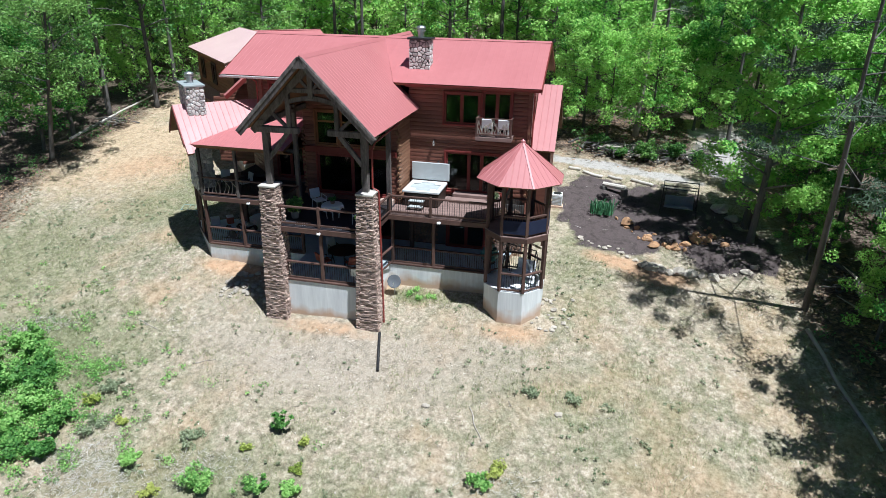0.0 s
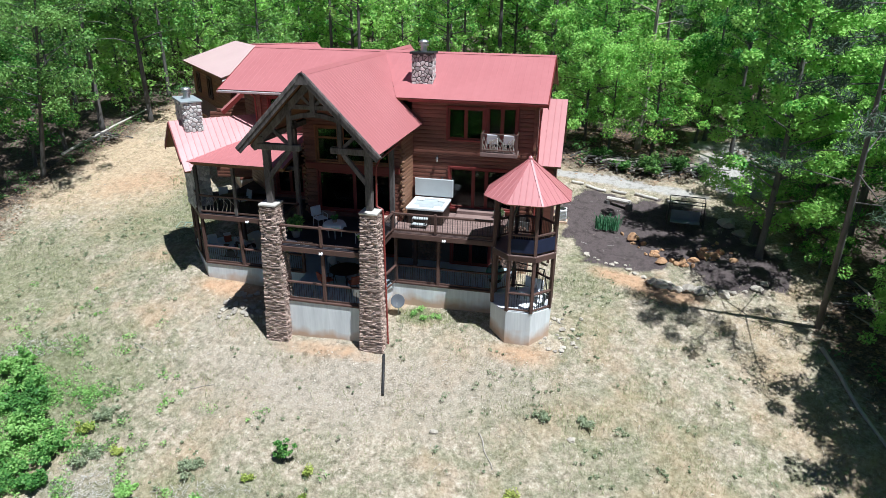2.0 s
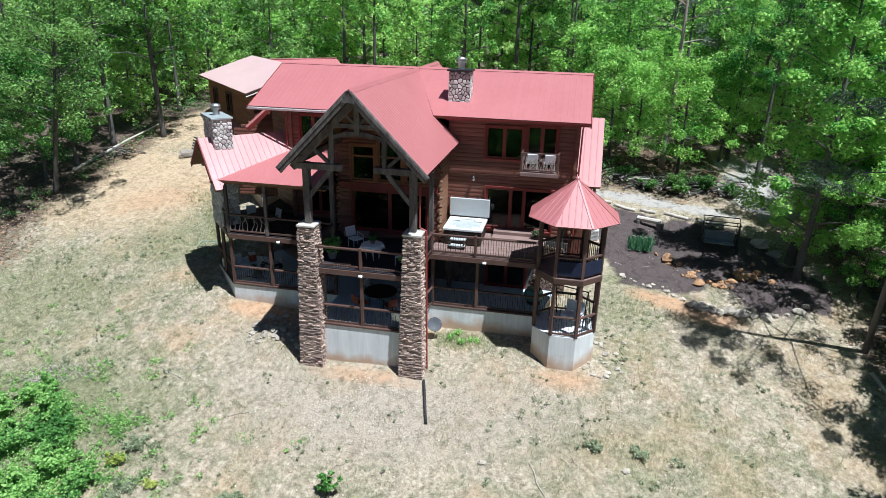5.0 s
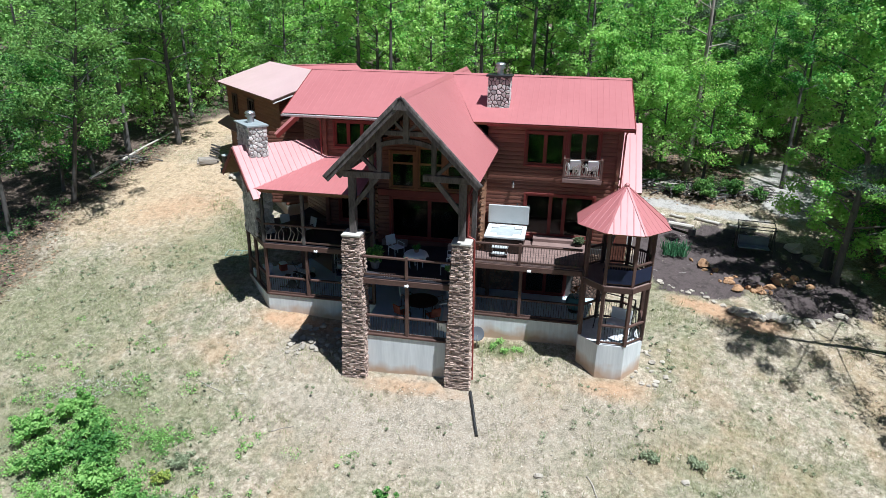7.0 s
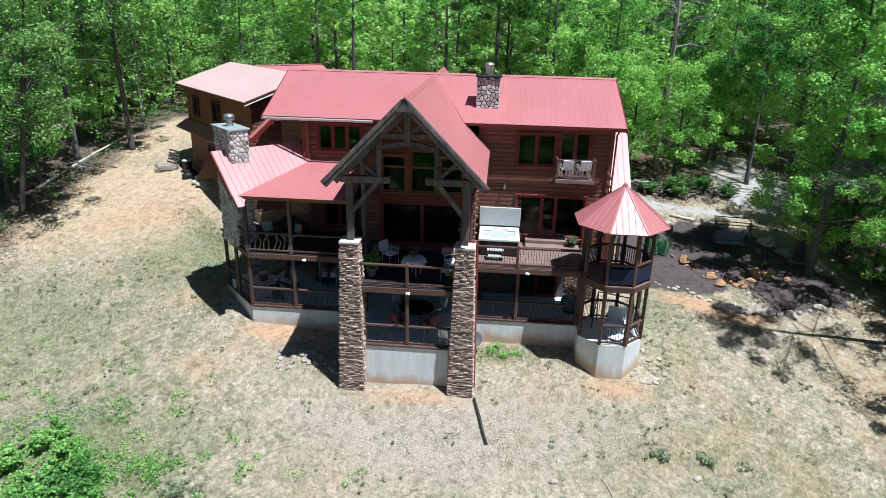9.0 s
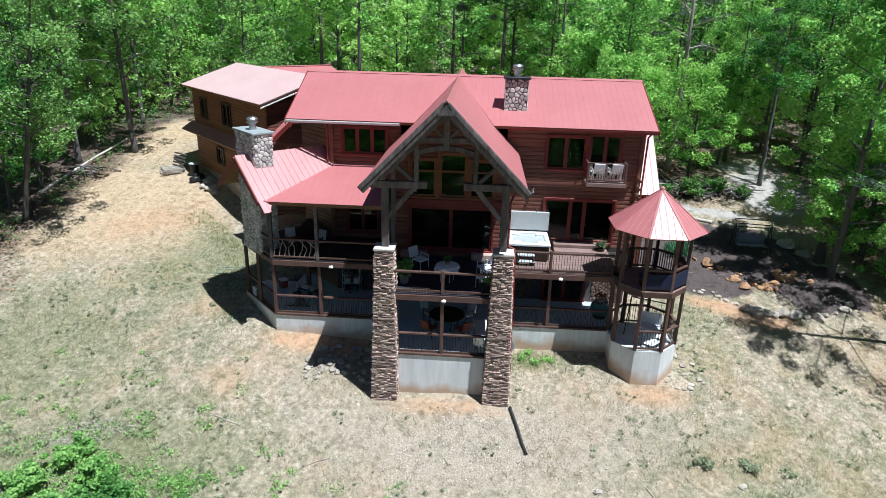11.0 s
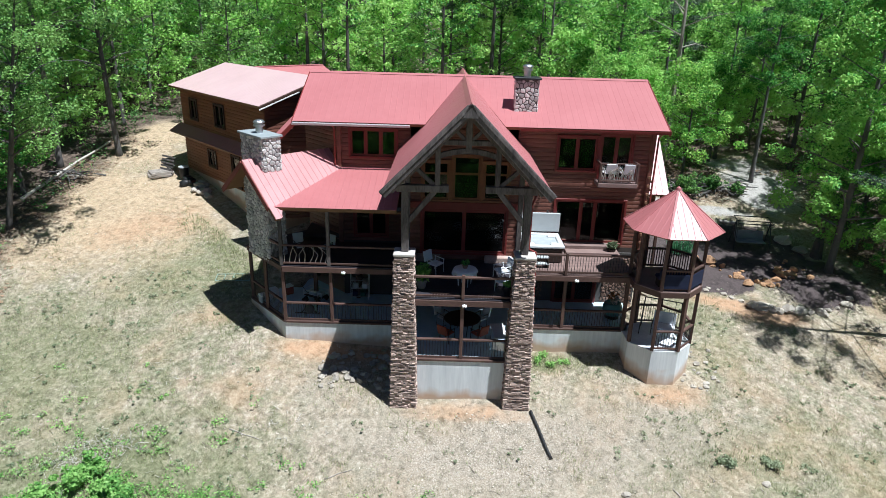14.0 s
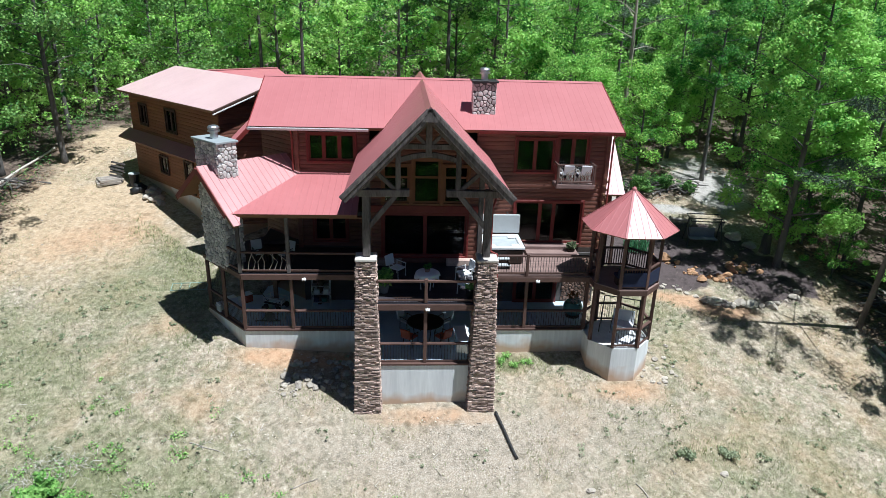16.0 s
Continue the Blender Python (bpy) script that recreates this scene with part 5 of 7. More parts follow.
for x, y in ((-8.27, 3.68), (-6.1, 3.68)):
    part("porch_post", Geo().box(x - 0.08, y - 0.08, DECK, x + 0.08, y + 0.08, 7.8, 0.012), TIMBER, deck, "grey porch post")
part("porch_beam", Geo().beam((-8.3, 3.68, 7.78), (-2.6, 3.68, 7.78), 0.14, 0.2, 0.01), TIMBER, deck)
for x, y in ((-8.27, 3.74), (-6.05, 3.74), (0.0, 0.58), (2.62, 3.76), (4.85, 3.76), (7.75, 3.78), (-9.45, 4.98), (-10.55, 6.28), (-2.5, 3.72)):
    part("deck_post", Geo().box(x - 0.075, y - 0.075, SLAB, x + 0.075, y + 0.075, DECK - 0.16, 0.012), BROWN, deck, "brown deck post")
for x, y in ((-7.3, 6.2), (-5.2, 6.6), (3.0, 6.2)):
    part("inner_post", Geo().box(x - 0.1, y - 0.1, SLAB, x + 0.1, y + 0.1, DECK - 0.16, 0.015), BROWN, deck)

patio_rails = thing("patio_railing", "brown railing with slim dark balusters along the patio edge", "railing")
railing(patio_rails, (-1.95, 0.6), (0, 0.6), SLAB)
railing(patio_rails, (0, 0.6), (1.95, 0.6), SLAB, (False, True))
railing(patio_rails, (2.3, 1.2), (2.62, 3.78), SLAB, (False, False))
railing(patio_rails, (2.62, 3.8), (4.85, 3.8), SLAB, (False, False))
railing(patio_rails, (4.85, 3.8), (7.75, 3.8), SLAB, (False, False))
railing(patio_rails, (-8.25, 3.78), (-6.05, 3.78), SLAB, (False, False))
railing(patio_rails, (-6.05, 3.78), (-2.5, 3.78), SLAB, (False, False))
railing(patio_rails, (-10.55, 6.3), (-8.27, 3.8), SLAB, (False, False))

for a, b in (((-2.36, 0.53), (2.36, 0.53)), ((2.36, 3.73), (7.7, 3.73)), ((-8.27, 3.71), (-2.44, 3.71)), ((-10.62, 6.26), (-8.3, 3.72))):
    part("sill", Geo().beam((*a, SLAB + 0.02), (*b, SLAB + 0.02), 0.16, 0.1, 0.012), BROWN, patio_rails, "brown sill board along the slab edge")

# lower wall of field stone behind the patio, with dark doors
lw = part("patio_wall", Geo().box(2.6, 6.98, SLAB, 9.07, 7.06, 4.8), MORTAR, house, "tan field-stone wall behind the patio")
rest = Geo()
stone_face(Matrix.Translation((2.6, 6.98, 0)), 1.7, SLAB, 4.7, lw, random.Random(8), 0.2, 120, [0], rest, mat=SHADELEDGE)
stone_face(Matrix.Translation((7.4, 6.98, 0)), 1.6, SLAB, 4.7, lw, random.Random(9), 0.2, 120, [0], rest, mat=SHADELEDGE)
mlow = Matrix(((1, 0, 0, 0), (0, -1, 0, 6.94), (0, 0, 1, 0), (0, 0, 0, 1)))
window_unit("patio_door", mlow, 4.9, 7.0, SLAB + 0.05, 4.15, house, mull=(5.95,), label="dark glass patio doors under the deck")
window_unit("patio_door", Matrix(((1, 0, 0, 0), (0, -1, 0, 7.06), (0, 0, 1, 0), (0, 0, 0, 1))), -1.6, 1.6, SLAB + 0.05, 4.2, house, mull=(0.0,))

NAVY = material("navy_cushion", (0.007, 0.011, 0.034), (0.017, 0.025, 0.066), rough=0.85, scale=3, fine=40, bump=0.2)
# ---- gazebo ----
gazebo = thing("gazebo", "two-storey brown wooden gazebo with a red metal roof", "gazebo")
GC, GR = Vector((9.2, 3.28, 0)), 1.57
ring = lambda r, k, z: Vector((GC.x + r * math.sin(math.pi / 8 + k * math.pi / 4), GC.y - r * math.cos(math.pi / 8 + k * math.pi / 4), z))
part("base", Geo().prism([tuple(ring(GR, k, 0).xy) for k in range(8)], -1.2, SLAB), CONCRETE, gazebo, "eight-sided pale concrete base stained by soil")
part("floor", Geo().prism([tuple(ring(GR + 0.05, k, 0).xy) for k in range(8)], DECK - 0.05, DECK), BOARDS, gazebo)
for k in range(8):
    p = ring(GR - 0.06, k, 0)
    part("post", Geo().beam((p.x, p.y, SLAB), (p.x, p.y, 7.6), 0.15, 0.15, 0.012, up=(p - GC).normalized()), BROWN, gazebo)
    a, b = ring(GR + 0.03, k, DECK - 0.16), ring(GR + 0.03, k + 1, DECK - 0.16)
    part("rim_beam", Geo().beam(a, b, 0.06, 0.26, 0.008), BROWN, gazebo)
    a, b = ring(GR, k, 7.5), ring(GR, k + 1, 7.5)
    part("eave_beam", Geo().beam(a, b, 0.1, 0.18, 0.008), BROWN, gazebo)
    if k not in (5, 6):
        railing(gazebo, ring(GR - 0.06, k, 0).xy, ring(GR - 0.06, k + 1, 0).xy, DECK, (False, False), BALW, 0.11)
        railing(gazebo, ring(GR - 0.06, k, 0).xy, ring(GR - 0.06, k + 1, 0).xy, SLAB, (False, False), BAL, 0.11)
    if k in (7, 0, 1):
        a, b = ring(GR + 0.02, k, DECK + 0.47), ring(GR + 0.02, k + 1, DECK + 0.47)
        part("screen", Geo().beam(a.lerp(b, 0.07), b.lerp(a, 0.07), 0.015, 0.66), NAVY, gazebo, "dark navy cloth screen")
    # red roof, one ribbed slope a side
    R2, ze, za = 2.12, 7.52, 9.17
    e0, e1 = ring(R2, k, ze), ring(R2, k + 1, ze)
    wside, apo = (e1 - e0).length, R2 * math.cos(math.pi / 8)
    metal_roof("roof_side", tuple(e0), tuple(e1), [(0, 0), (wside, 0), (wside / 2, apo)], (za - ze) / apo, gazebo, step=0.27, thick=0.06)
    part("hip_cap", Geo().beam(ring(R2, k, ze + 0.02), (GC.x, GC.y, za + 0.02), 0.09, 0.03), RED, gazebo)
part("finial", Geo().lathe([(0.12, za - 0.02), (0.1, za + 0.05), (0.02, za + 0.12)], 8, Matrix.Translation((GC.x, GC.y, 0))), RED, gazebo)
part("brace", Geo().beam(ring(GR - 0.1, 7, 6.6), ring(0.7, 7, 7.5), 0.1, 0.1), TIMBER, gazebo)
part("brace", Geo().beam(ring(GR - 0.1, 4, 6.6), ring(0.7, 4, 7.5), 0.1, 0.1), TIMBER, gazebo)
part("brace", Geo().beam(ring(GR - 0.1, 1, 3.2), ring(GR - 0.1, 2, 2.4), 0.08, 0.08), BROWN, gazebo)

# ---- balcony ----
balc = part("balcony", Geo().box(6.42, 6.1, 8.42, 8.3, 7.05, 8.62, 0.015), BOARDS, house, "small wooden balcony with a twig railing")
for x in (6.47, 8.25):
    part("balcony_post", Geo().box(x - 0.05, 6.12, 8.62, x + 0.05, 6.22, 9.6, 0.01), BROWN, balc)
    part("balcony_rail", Geo().beam((x, 6.2, 9.55), (x, 7.05, 9.55), 0.08, 0.07, 0.008), BROWN, balc)
for z in (8.75, 9.56):
    part("balcony_rail", Geo().beam((6.42, 6.17, z), (8.3, 6.17, z), 0.09, 0.07, 0.008), BROWN, balc)
rng = random.Random(12)
for i in range(22):
    x = 6.5 + 1.7 * (i + 0.5) / 22
    part("twig", Geo().tube([(x, 6.17, 8.76), (min(8.2, max(6.5, x + rng.uniform(-0.2, 0.2))), 6.15, 9.15), (min(8.2, max(6.5, x + rng.uniform(-0.4, 0.4))), 6.17, 9.54)], [0.022, 0.018, 0.014], 5), DEADWOOD, balc)


# ---- things on the decks and patio ----
PLASTIC = material("grey_tub_shell", (0.62, 0.65, 0.66), (0.72, 0.75, 0.76), rough=0.3, scale=2, fine=20, bump=0.02)
VINYL = material("grey_vinyl", (0.42, 0.45, 0.46), (0.52, 0.55, 0.56), rough=0.6, scale=2, fine=30, bump=0.1)
WATER = material("tub_water", (0.36, 0.4, 0.41), (0.5, 0.54, 0.55), rough=0.15, scale=4, fine=9, bump=0.25)
CLOTH = material("white_cloth", (0.72, 0.74, 0.78), (0.8, 0.82, 0.85), rough=0.9, scale=3, fine=40, bump=0.2)
TERRA = material("rust_red_seat", (0.3, 0.07, 0.04), (0.42, 0.12, 0.07), rough=0.7, scale=3, fine=30, bump=0.1)
TEAL = material("dark_green_plastic", (0.01, 0.06, 0.05), (0.03, 0.13, 0.11), rough=0.5, scale=4, fine=20, bump=0.3)
TEALGLAZE = material("teal_glaze", (0.05, 0.16, 0.16), (0.11, 0.27, 0.26), rough=0.2, scale=4, fine=20, bump=0.05, spec=0.6)
RUSTLEAF = leaf_material("rust_leaves", (0.2, 0.07, 0.025), (0.36, 0.15, 0.05), (0.5, 0.28, 0.12), 0.25)
DARKWOOD = material("dark_table_wood", (0.02, 0.012, 0.01), (0.05, 0.03, 0.022), rough=0.5, scale=2, fine=20, bump=0.1)
REDPIPE = material("red_downpipe", (0.2, 0.035, 0.03), (0.28, 0.055, 0.045), rough=0.45, scale=2, fine=20, bump=0.05)

tub = thing("hot_tub", "square grey hot tub with its cover folded open", "hot tub")
tx0, tx1, ty0, ty1, tz = 2.86, 4.86, 4.75, 6.75, 5.86
part("cabinet", Geo().box(tx0 + 0.06, ty0 + 0.06, DECK, tx1 - 0.06, ty1 - 0.06, tz - 0.12, 0.08), DARKWOOD, tub, "dark panelled tub cabinet")
bm_rim = Geo()
for a in ((tx0, ty0, tx1, ty0 + 0.22), (tx0, ty1 - 0.22, tx1, ty1), (tx0, ty0 + 0.22, tx0 + 0.22, ty1 - 0.22), (tx1 - 0.22, ty0 + 0.22, tx1, ty1 - 0.22)):
    bm_rim.box(a[0], a[1], tz - 0.13, a[2], a[3], tz, 0.03)
part("rim", bm_rim, PLASTIC, tub, "moulded pale rim")
part("water", Geo().box(tx0 + 0.2, ty0 + 0.2, tz - 0.2, tx1 - 0.2, ty1 - 0.2, tz - 0.07), WATER, tub, "clear water")
for cx, cy in ((tx0 + 0.42, ty0 + 0.4), (tx1 - 0.42, ty0 + 0.4), (tx1 - 0.42, ty1 - 0.4), (tx0 + 0.42, ty1 - 0.4)):
    part("headrest", Geo().box(cx - 0.2, cy - 0.12, tz - 0.09, cx + 0.2, cy + 0.12, tz + 0.02, 0.05), PLASTIC, tub)
part("cover", Geo().box(tx0 - 0.05, 6.82, tz + 0.02, tx1 + 0.05, 6.92, tz + 1.0, 0.03).box(tx0 - 0.05, 6.93, tz - 0.02, tx1 + 0.05, 7.03, tz + 0.97, 0.03), VINYL, tub, "grey vinyl cover standing open")
tstep = thing("tub_steps", "two-tread steps with grey treads beside the hot tub", "steps")
part("tread", Geo().box(3.3, 4.15, DECK + 0.16, 4.1, 4.42, DECK + 0.22, 0.01), VINYL, tstep)
part("tread", Geo().box(3.3, 4.42, DECK + 0.38, 4.1, 4.7, DECK + 0.44, 0.01), VINYL, tstep)
part("stringer", Geo().box(3.32, 4.17, DECK, 3.38, 4.7, DECK + 0.36, 0.01), DARKWOOD, tstep)
part("stringer", Geo().box(4.02, 4.17, DECK, 4.08, 4.7, DECK + 0.36, 0.01), DARKWOOD, tstep)

dsteps = thing("deck_steps", "two wide wooden steps up to the patio doors", "steps")
part("tread", Geo().box(5.2, 5.95, DECK, 7.75, 6.5, DECK + 0.17, 0.015), BOARDS, dsteps)
part("tread", Geo().box(5.2, 6.5, DECK, 7.75, 7.04, DECK + 0.34, 0.015), BOARDS, dsteps)


def round_table(x, y, z, r, h, top, label, cloth=False):
    t = thing("round_table", label, "table", at=Matrix.Translation((x, y, z)))
    part("tabletop", Geo().lathe([(0.02, h - 0.03), (r - 0.02, h - 0.03), (r, h - 0.015), (r - 0.01, h), (0.02, h)], 28), top, t)
    for k in range(4):
        a = k * math.pi / 2 + 0.4
        part("leg", Geo().tube([(math.cos(a) * r * 0.6, math.sin(a) * r * 0.6, 0), (math.cos(a) * r * 0.75, math.sin(a) * r * 0.75, h - 0.03)], 0.022, 6), BLACK if not cloth else WHITE, t)
    return t


def chair(x, y, z, turn, seat_mat, frame_mat, label, w=0.5, group=""):
    t = thing("chair", label, "chair", group, at=Matrix.Translation((x, y, z)) @ Matrix.Rotation(turn, 4, "Z"))
    part("seat", Geo().box(-w / 2, -w / 2, 0.4, w / 2, w / 2, 0.47, 0.02), seat_mat, t)
    part("backrest", Geo().box(-w / 2, w / 2 - 0.05, 0.5, w / 2, w / 2 + 0.03, 0.98, 0.02, Matrix.Translation((0, w * 0.35, 0)) @ Matrix.Rotation(-0.2, 4, "X") @ Matrix.Translation((0, -w * 0.25, 0))), seat_mat, t)
    for sx in (-1, 1):
        part("arm", Geo().tube([(sx * w * 0.52, -w / 2, 0.62), (sx * w * 0.52, w / 2, 0.66)], 0.02, 6), frame_mat, t)
        for sy in (-1, 1):
            part("leg", Geo().tube([(sx * w * 0.5, sy * w * 0.48, 0), (sx * w * 0.5, sy * w * 0.44, 0.64)], 0.018, 6), frame_mat, t)
    return t


def potted(x, y, z, r, h, leaf_r, pot_mat, label, count=160, size=0.09, mat=None, name="potted_plant"):
    t = thing(name, label, "plant", at=Matrix.Translation((x, y, z)))
    rng = np.random.default_rng(int(abs(x * 91 + y * 37)) + 3)
    part("pot", Geo().lathe([(r * 0.7, 0), (r, h), (r * 0.9, h), (r * 0.85, h - 0.04)], 14), pot_mat, t)
    part("foliage", quad_mesh("foliage", leaves(rng, np.array([(0, 0, h + leaf_r * 0.6), (0.1, 0.05, h + leaf_r), (-0.1, -0.04, h + leaf_r * 0.9)]), np.array([leaf_r, leaf_r * 0.8, leaf_r * 0.7]), count, size, 0.9, 0.5, 0.4), mat or WEED), mat or WEED, t)
    return t


round_table(0.1, 1.95, DECK, 0.48, 0.75, CLOTH, "round white-topped table on the deck", True)
def tablecloth(x, y, z, r, drop, label):
    """A round cloth that lies on a table and hangs down in folds."""
    t = thing("tablecloth", label, "tablecloth", at=Matrix.Translation((x, y, z)))
    n = 64
    g = Geo()
    rings = ((0.02, 0.012, 0.0), (r * 0.6, 0.012, 0.0), (r, 0.01, 0.0), (r + 0.03, -0.03, 0.01), (r + 0.045, -drop * 0.5, 0.03), (r + 0.05, -drop, 0.05))
    v = []
    for k, (q, h, wave) in enumerate(rings):
        for i in range(n):
            a = 2 * math.pi * i / n
            w = q + wave * math.sin(a * 8)
            v.append((w * math.cos(a), w * math.sin(a), h + (0.05 * math.cos(a * 8) if k == len(rings) - 1 else 0.0)))
    f = [(k * n + i, k * n + (i + 1) % n, (k + 1) * n + (i + 1) % n, (k + 1) * n + i) for k in range(len(rings) - 1) for i in range(n)]
    part("cloth", g.add(v, f + [tuple(range(n))[::-1]]), CLOTH, t, smooth=True)
    return t


tablecloth(0.1, 1.95, DECK + 0.75, 0.49, 0.2, "white scalloped cloth hanging over the round deck table")
potted(0.1, 2.0, DECK + 0.765, 0.13, 0.14, 0.14, material("clay_pot", (0.25, 0.17, 0.12), (0.33, 0.23, 0.17), rough=0.8), "small potted plant on the white table", 60, 0.05)
chair(1.75, 2.7, DECK, -1.1, CLOTH, WHITE, "white cushioned deck chair beside the table", 0.55, "deck chairs")
chair(1.7, 1.55, DECK, -1.9, CLOTH, WHITE, "white cushioned deck chair near the rail", 0.55, "deck chairs")
chair(-1.2, 3.3, DECK, 0.9, CLOTH, WHITE, "white cushioned deck chair by the doors", 0.55, "deck chairs")
potted(-1.75, 1.55, DECK, 0.24, 0.38, 0.42, material("woven_pot", (0.2, 0.2, 0.19), (0.34, 0.33, 0.31), rough=0.8, fine=60), "leafy plant in a pale woven pot by the rail", 170, 0.1)
potted(1.85, 0.95, DECK, 0.2, 0.42, 0.16, BLACK, "small plant in a dark pot by the rail", 60, 0.07)
for x, n in ((-0.95, 6), (1.0, 7)):
    bx = thing("planter_tray", "low white picket planter tray on the deck edge", "planter")
    part("tray", Geo().box(x - 0.38, 0.62, DECK, x + 0.38, 0.82, DECK + 0.1, 0.01), DARKWOOD, bx)
    for i in range(n):
        part("picket", Geo().box(x - 0.36 + i * 0.72 / n, 0.6, DECK, x - 0.31 + i * 0.72 / n, 0.62, DECK + 0.14, 0.004), WHITE, bx)
potted(7.5, 6.3, DECK, 0.22, 0.3, 0.22, DARKWOOD, "spiky green plant in a dark pot on the deck", 110, 0.1, DULL)
for x0, x1 in ((-2.3, -1.0), (1.1, 2.4)):
    part("stone_ledge", Geo().box(x0, 4.55, DECK, x1, 4.9, DECK + 0.3, 0.03), LEDGE, house, "low stacked stone ledge by the doors")
round_table(-7.1, 4.6, DECK, 0.5, 0.74, DARKWOOD, "dark round table on the covered porch")
chair(-7.7, 5.1, DECK, 0.5, VINYL, BLACK, "dark metal chair on the covered porch", 0.5, "porch chairs")
chair(-6.5, 5.0, DECK, -0.6, VINYL, BLACK, "dark metal chair on the covered porch", 0.5, "porch chairs")

round_table(0.1, 3.1, SLAB, 0.85, 0.75, DARKWOOD, "large dark round table on the patio")
for a, m_ in ((-2.2, TERRA), (-0.9, TERRA), (0.7, VINYL), (2.4, VINYL)):
    chair(0.1 + 1.15 * math.cos(a), 3.1 + 1.05 * math.sin(a), SLAB, a - math.pi / 2, m_, BLACK, "rust-red seated metal patio chair" if m_ is TERRA else "grey metal patio chair", 0.48, "patio chairs")
lt = thing("folding_table", "white folding table standing on the patio", "table", at=Matrix.Translation((1.72, 1.95, SLAB)) @ Matrix.Rotation(0.1, 4, "Z"))
part("tabletop", Geo().box(-0.3, -0.7, 0.7, 0.3, 0.7, 0.75, 0.015), WHITE, lt)
for sy in (-1, 1):
    for sx in (-1, 1):
        part("leg", Geo().tube([(sx * 0.24, sy * 0.6, 0), (sx * 0.24, sy * 0.55, 0.7)], 0.016, 6), BLACK, lt)
chair(1.75, 1.05, SLAB, 2.8, WHITE, WHITE, "white plastic patio chair by the rail", 0.5)

cart = thing("garden_wagon", "wire-sided garden wagon parked on the patio", "wagon", at=Matrix.Translation((-7.3, 6.1, SLAB)) @ Matrix.Rotation(-0.45, 4, "Z"))
part("bed", Geo().box(-0.55, -0.3, 0.3, 0.55, 0.3, 0.34, 0.01), BLACK, cart)
for z in (0.45, 0.62):
    part("side_rail", Geo().tube([(-0.55, -0.3, z), (0.55, -0.3, z), (0.55, 0.3, z), (-0.55, 0.3, z), (-0.55, -0.3, z)], 0.014, 6), WHITE, cart)
for sx in (-1, 1):
    for sy in (-1, 1):
        part("wheel", Geo().lathe([(0.04, -0.04), (0.14, -0.04), (0.15, 0), (0.14, 0.04), (0.04, 0.04)], 14, Matrix.Translation((sx * 0.38, sy * 0.34, 0.15)) @ Matrix.Rotation(math.pi / 2, 4, "X")), BLACK, cart)
        part("stake", Geo().tube([(sx * 0.55, sy * 0.3, 0.32), (sx * 0.55, sy * 0.3, 0.64)], 0.014, 6), WHITE, cart)
part("handle", Geo().tube([(-0.55, 0, 0.3), (-0.95, 0, 0.75), (-0.95, 0.12, 0.8)], 0.016, 6), BLACK, cart)
part("load", Geo().box(-0.35, -0.2, 0.34, 0.1, 0.15, 0.55, 0.06).box(0.15, -0.2, 0.34, 0.45, 0.2, 0.5, 0.05), VINYL, cart)

rack = thing("storage_rack", "white wire shelf rack against the patio wall", "shelf", at=Matrix.Translation((-5.1, 6.55, SLAB)))
for z in (0.15, 0.6, 1.05, 1.5):
    part("shelf", Geo().box(-0.45, -0.2, z, 0.45, 0.2, z + 0.025, 0.005), STEEL, rack)
for sx in (-1, 1):
    for sy in (-1, 1):
        part("upright", Geo().tube([(sx * 0.45, sy * 0.2, 0), (sx * 0.45, sy * 0.2, 1.6)], 0.015, 6), WHITE, rack)
for i, (x, z, m_) in enumerate(((-0.25, 0.175, NAVY), (0.15, 0.175, TEAL), (-0.2, 0.625, VINYL), (0.25, 0.625, WHITE), (0.0, 1.075, DARKWOOD), (-0.2, 1.525, VINYL))):
    b = thing("storage_box", "small box on the wire shelf rack", "box", "boxes on the rack")
    b.matrix_basis = Matrix.Translation((-5.1 + x, 6.55, SLAB + z))
    part("body", Geo().box(-0.13, -0.15, 0, 0.13, 0.15, 0.22, 0.02), m_, b)
    part("lid", Geo().box(-0.14, -0.16, 0.22, 0.14, 0.16, 0.26, 0.01), m_, b)

urn = thing("glazed_urn", "teal glazed urn with rust and cream plants on the patio", "planter", at=Matrix.Translation((7.6, 5.2, SLAB)))
part("bowl", Geo().lathe([(0.24, 0.1), (0.42, 0.22), (0.5, 0.45), (0.46, 0.66), (0.36, 0.76), (0.38, 0.8), (0.33, 0.8), (0.3, 0.74)], 20), TEALGLAZE, urn, "glossy teal bowl", smooth=True)
part("stand", Geo().lathe([(0.34, 0.0), (0.34, 0.05), (0.22, 0.08), (0.22, 0.11)], 14), BLACK, urn)
g_ = np.random.default_rng(44)
part("cream_leaves", quad_mesh("cream_leaves", leaves(g_, np.array([(0.05, -0.1, 0.9), (0.15, 0.05, 1.0)]), np.array([0.2, 0.16]), 40, 0.07, 0.8, 0.6, 0.5), PALESTRAW), PALESTRAW, urn)
part("rust_leaves", quad_mesh("rust_leaves", leaves(g_, np.array([(-0.1, 0.1, 1.05), (0.1, 0.15, 1.15)]), np.array([0.24, 0.2]), 60, 0.07, 0.8, 0.6, 0.5), RUSTLEAF), RUSTLEAF, urn)
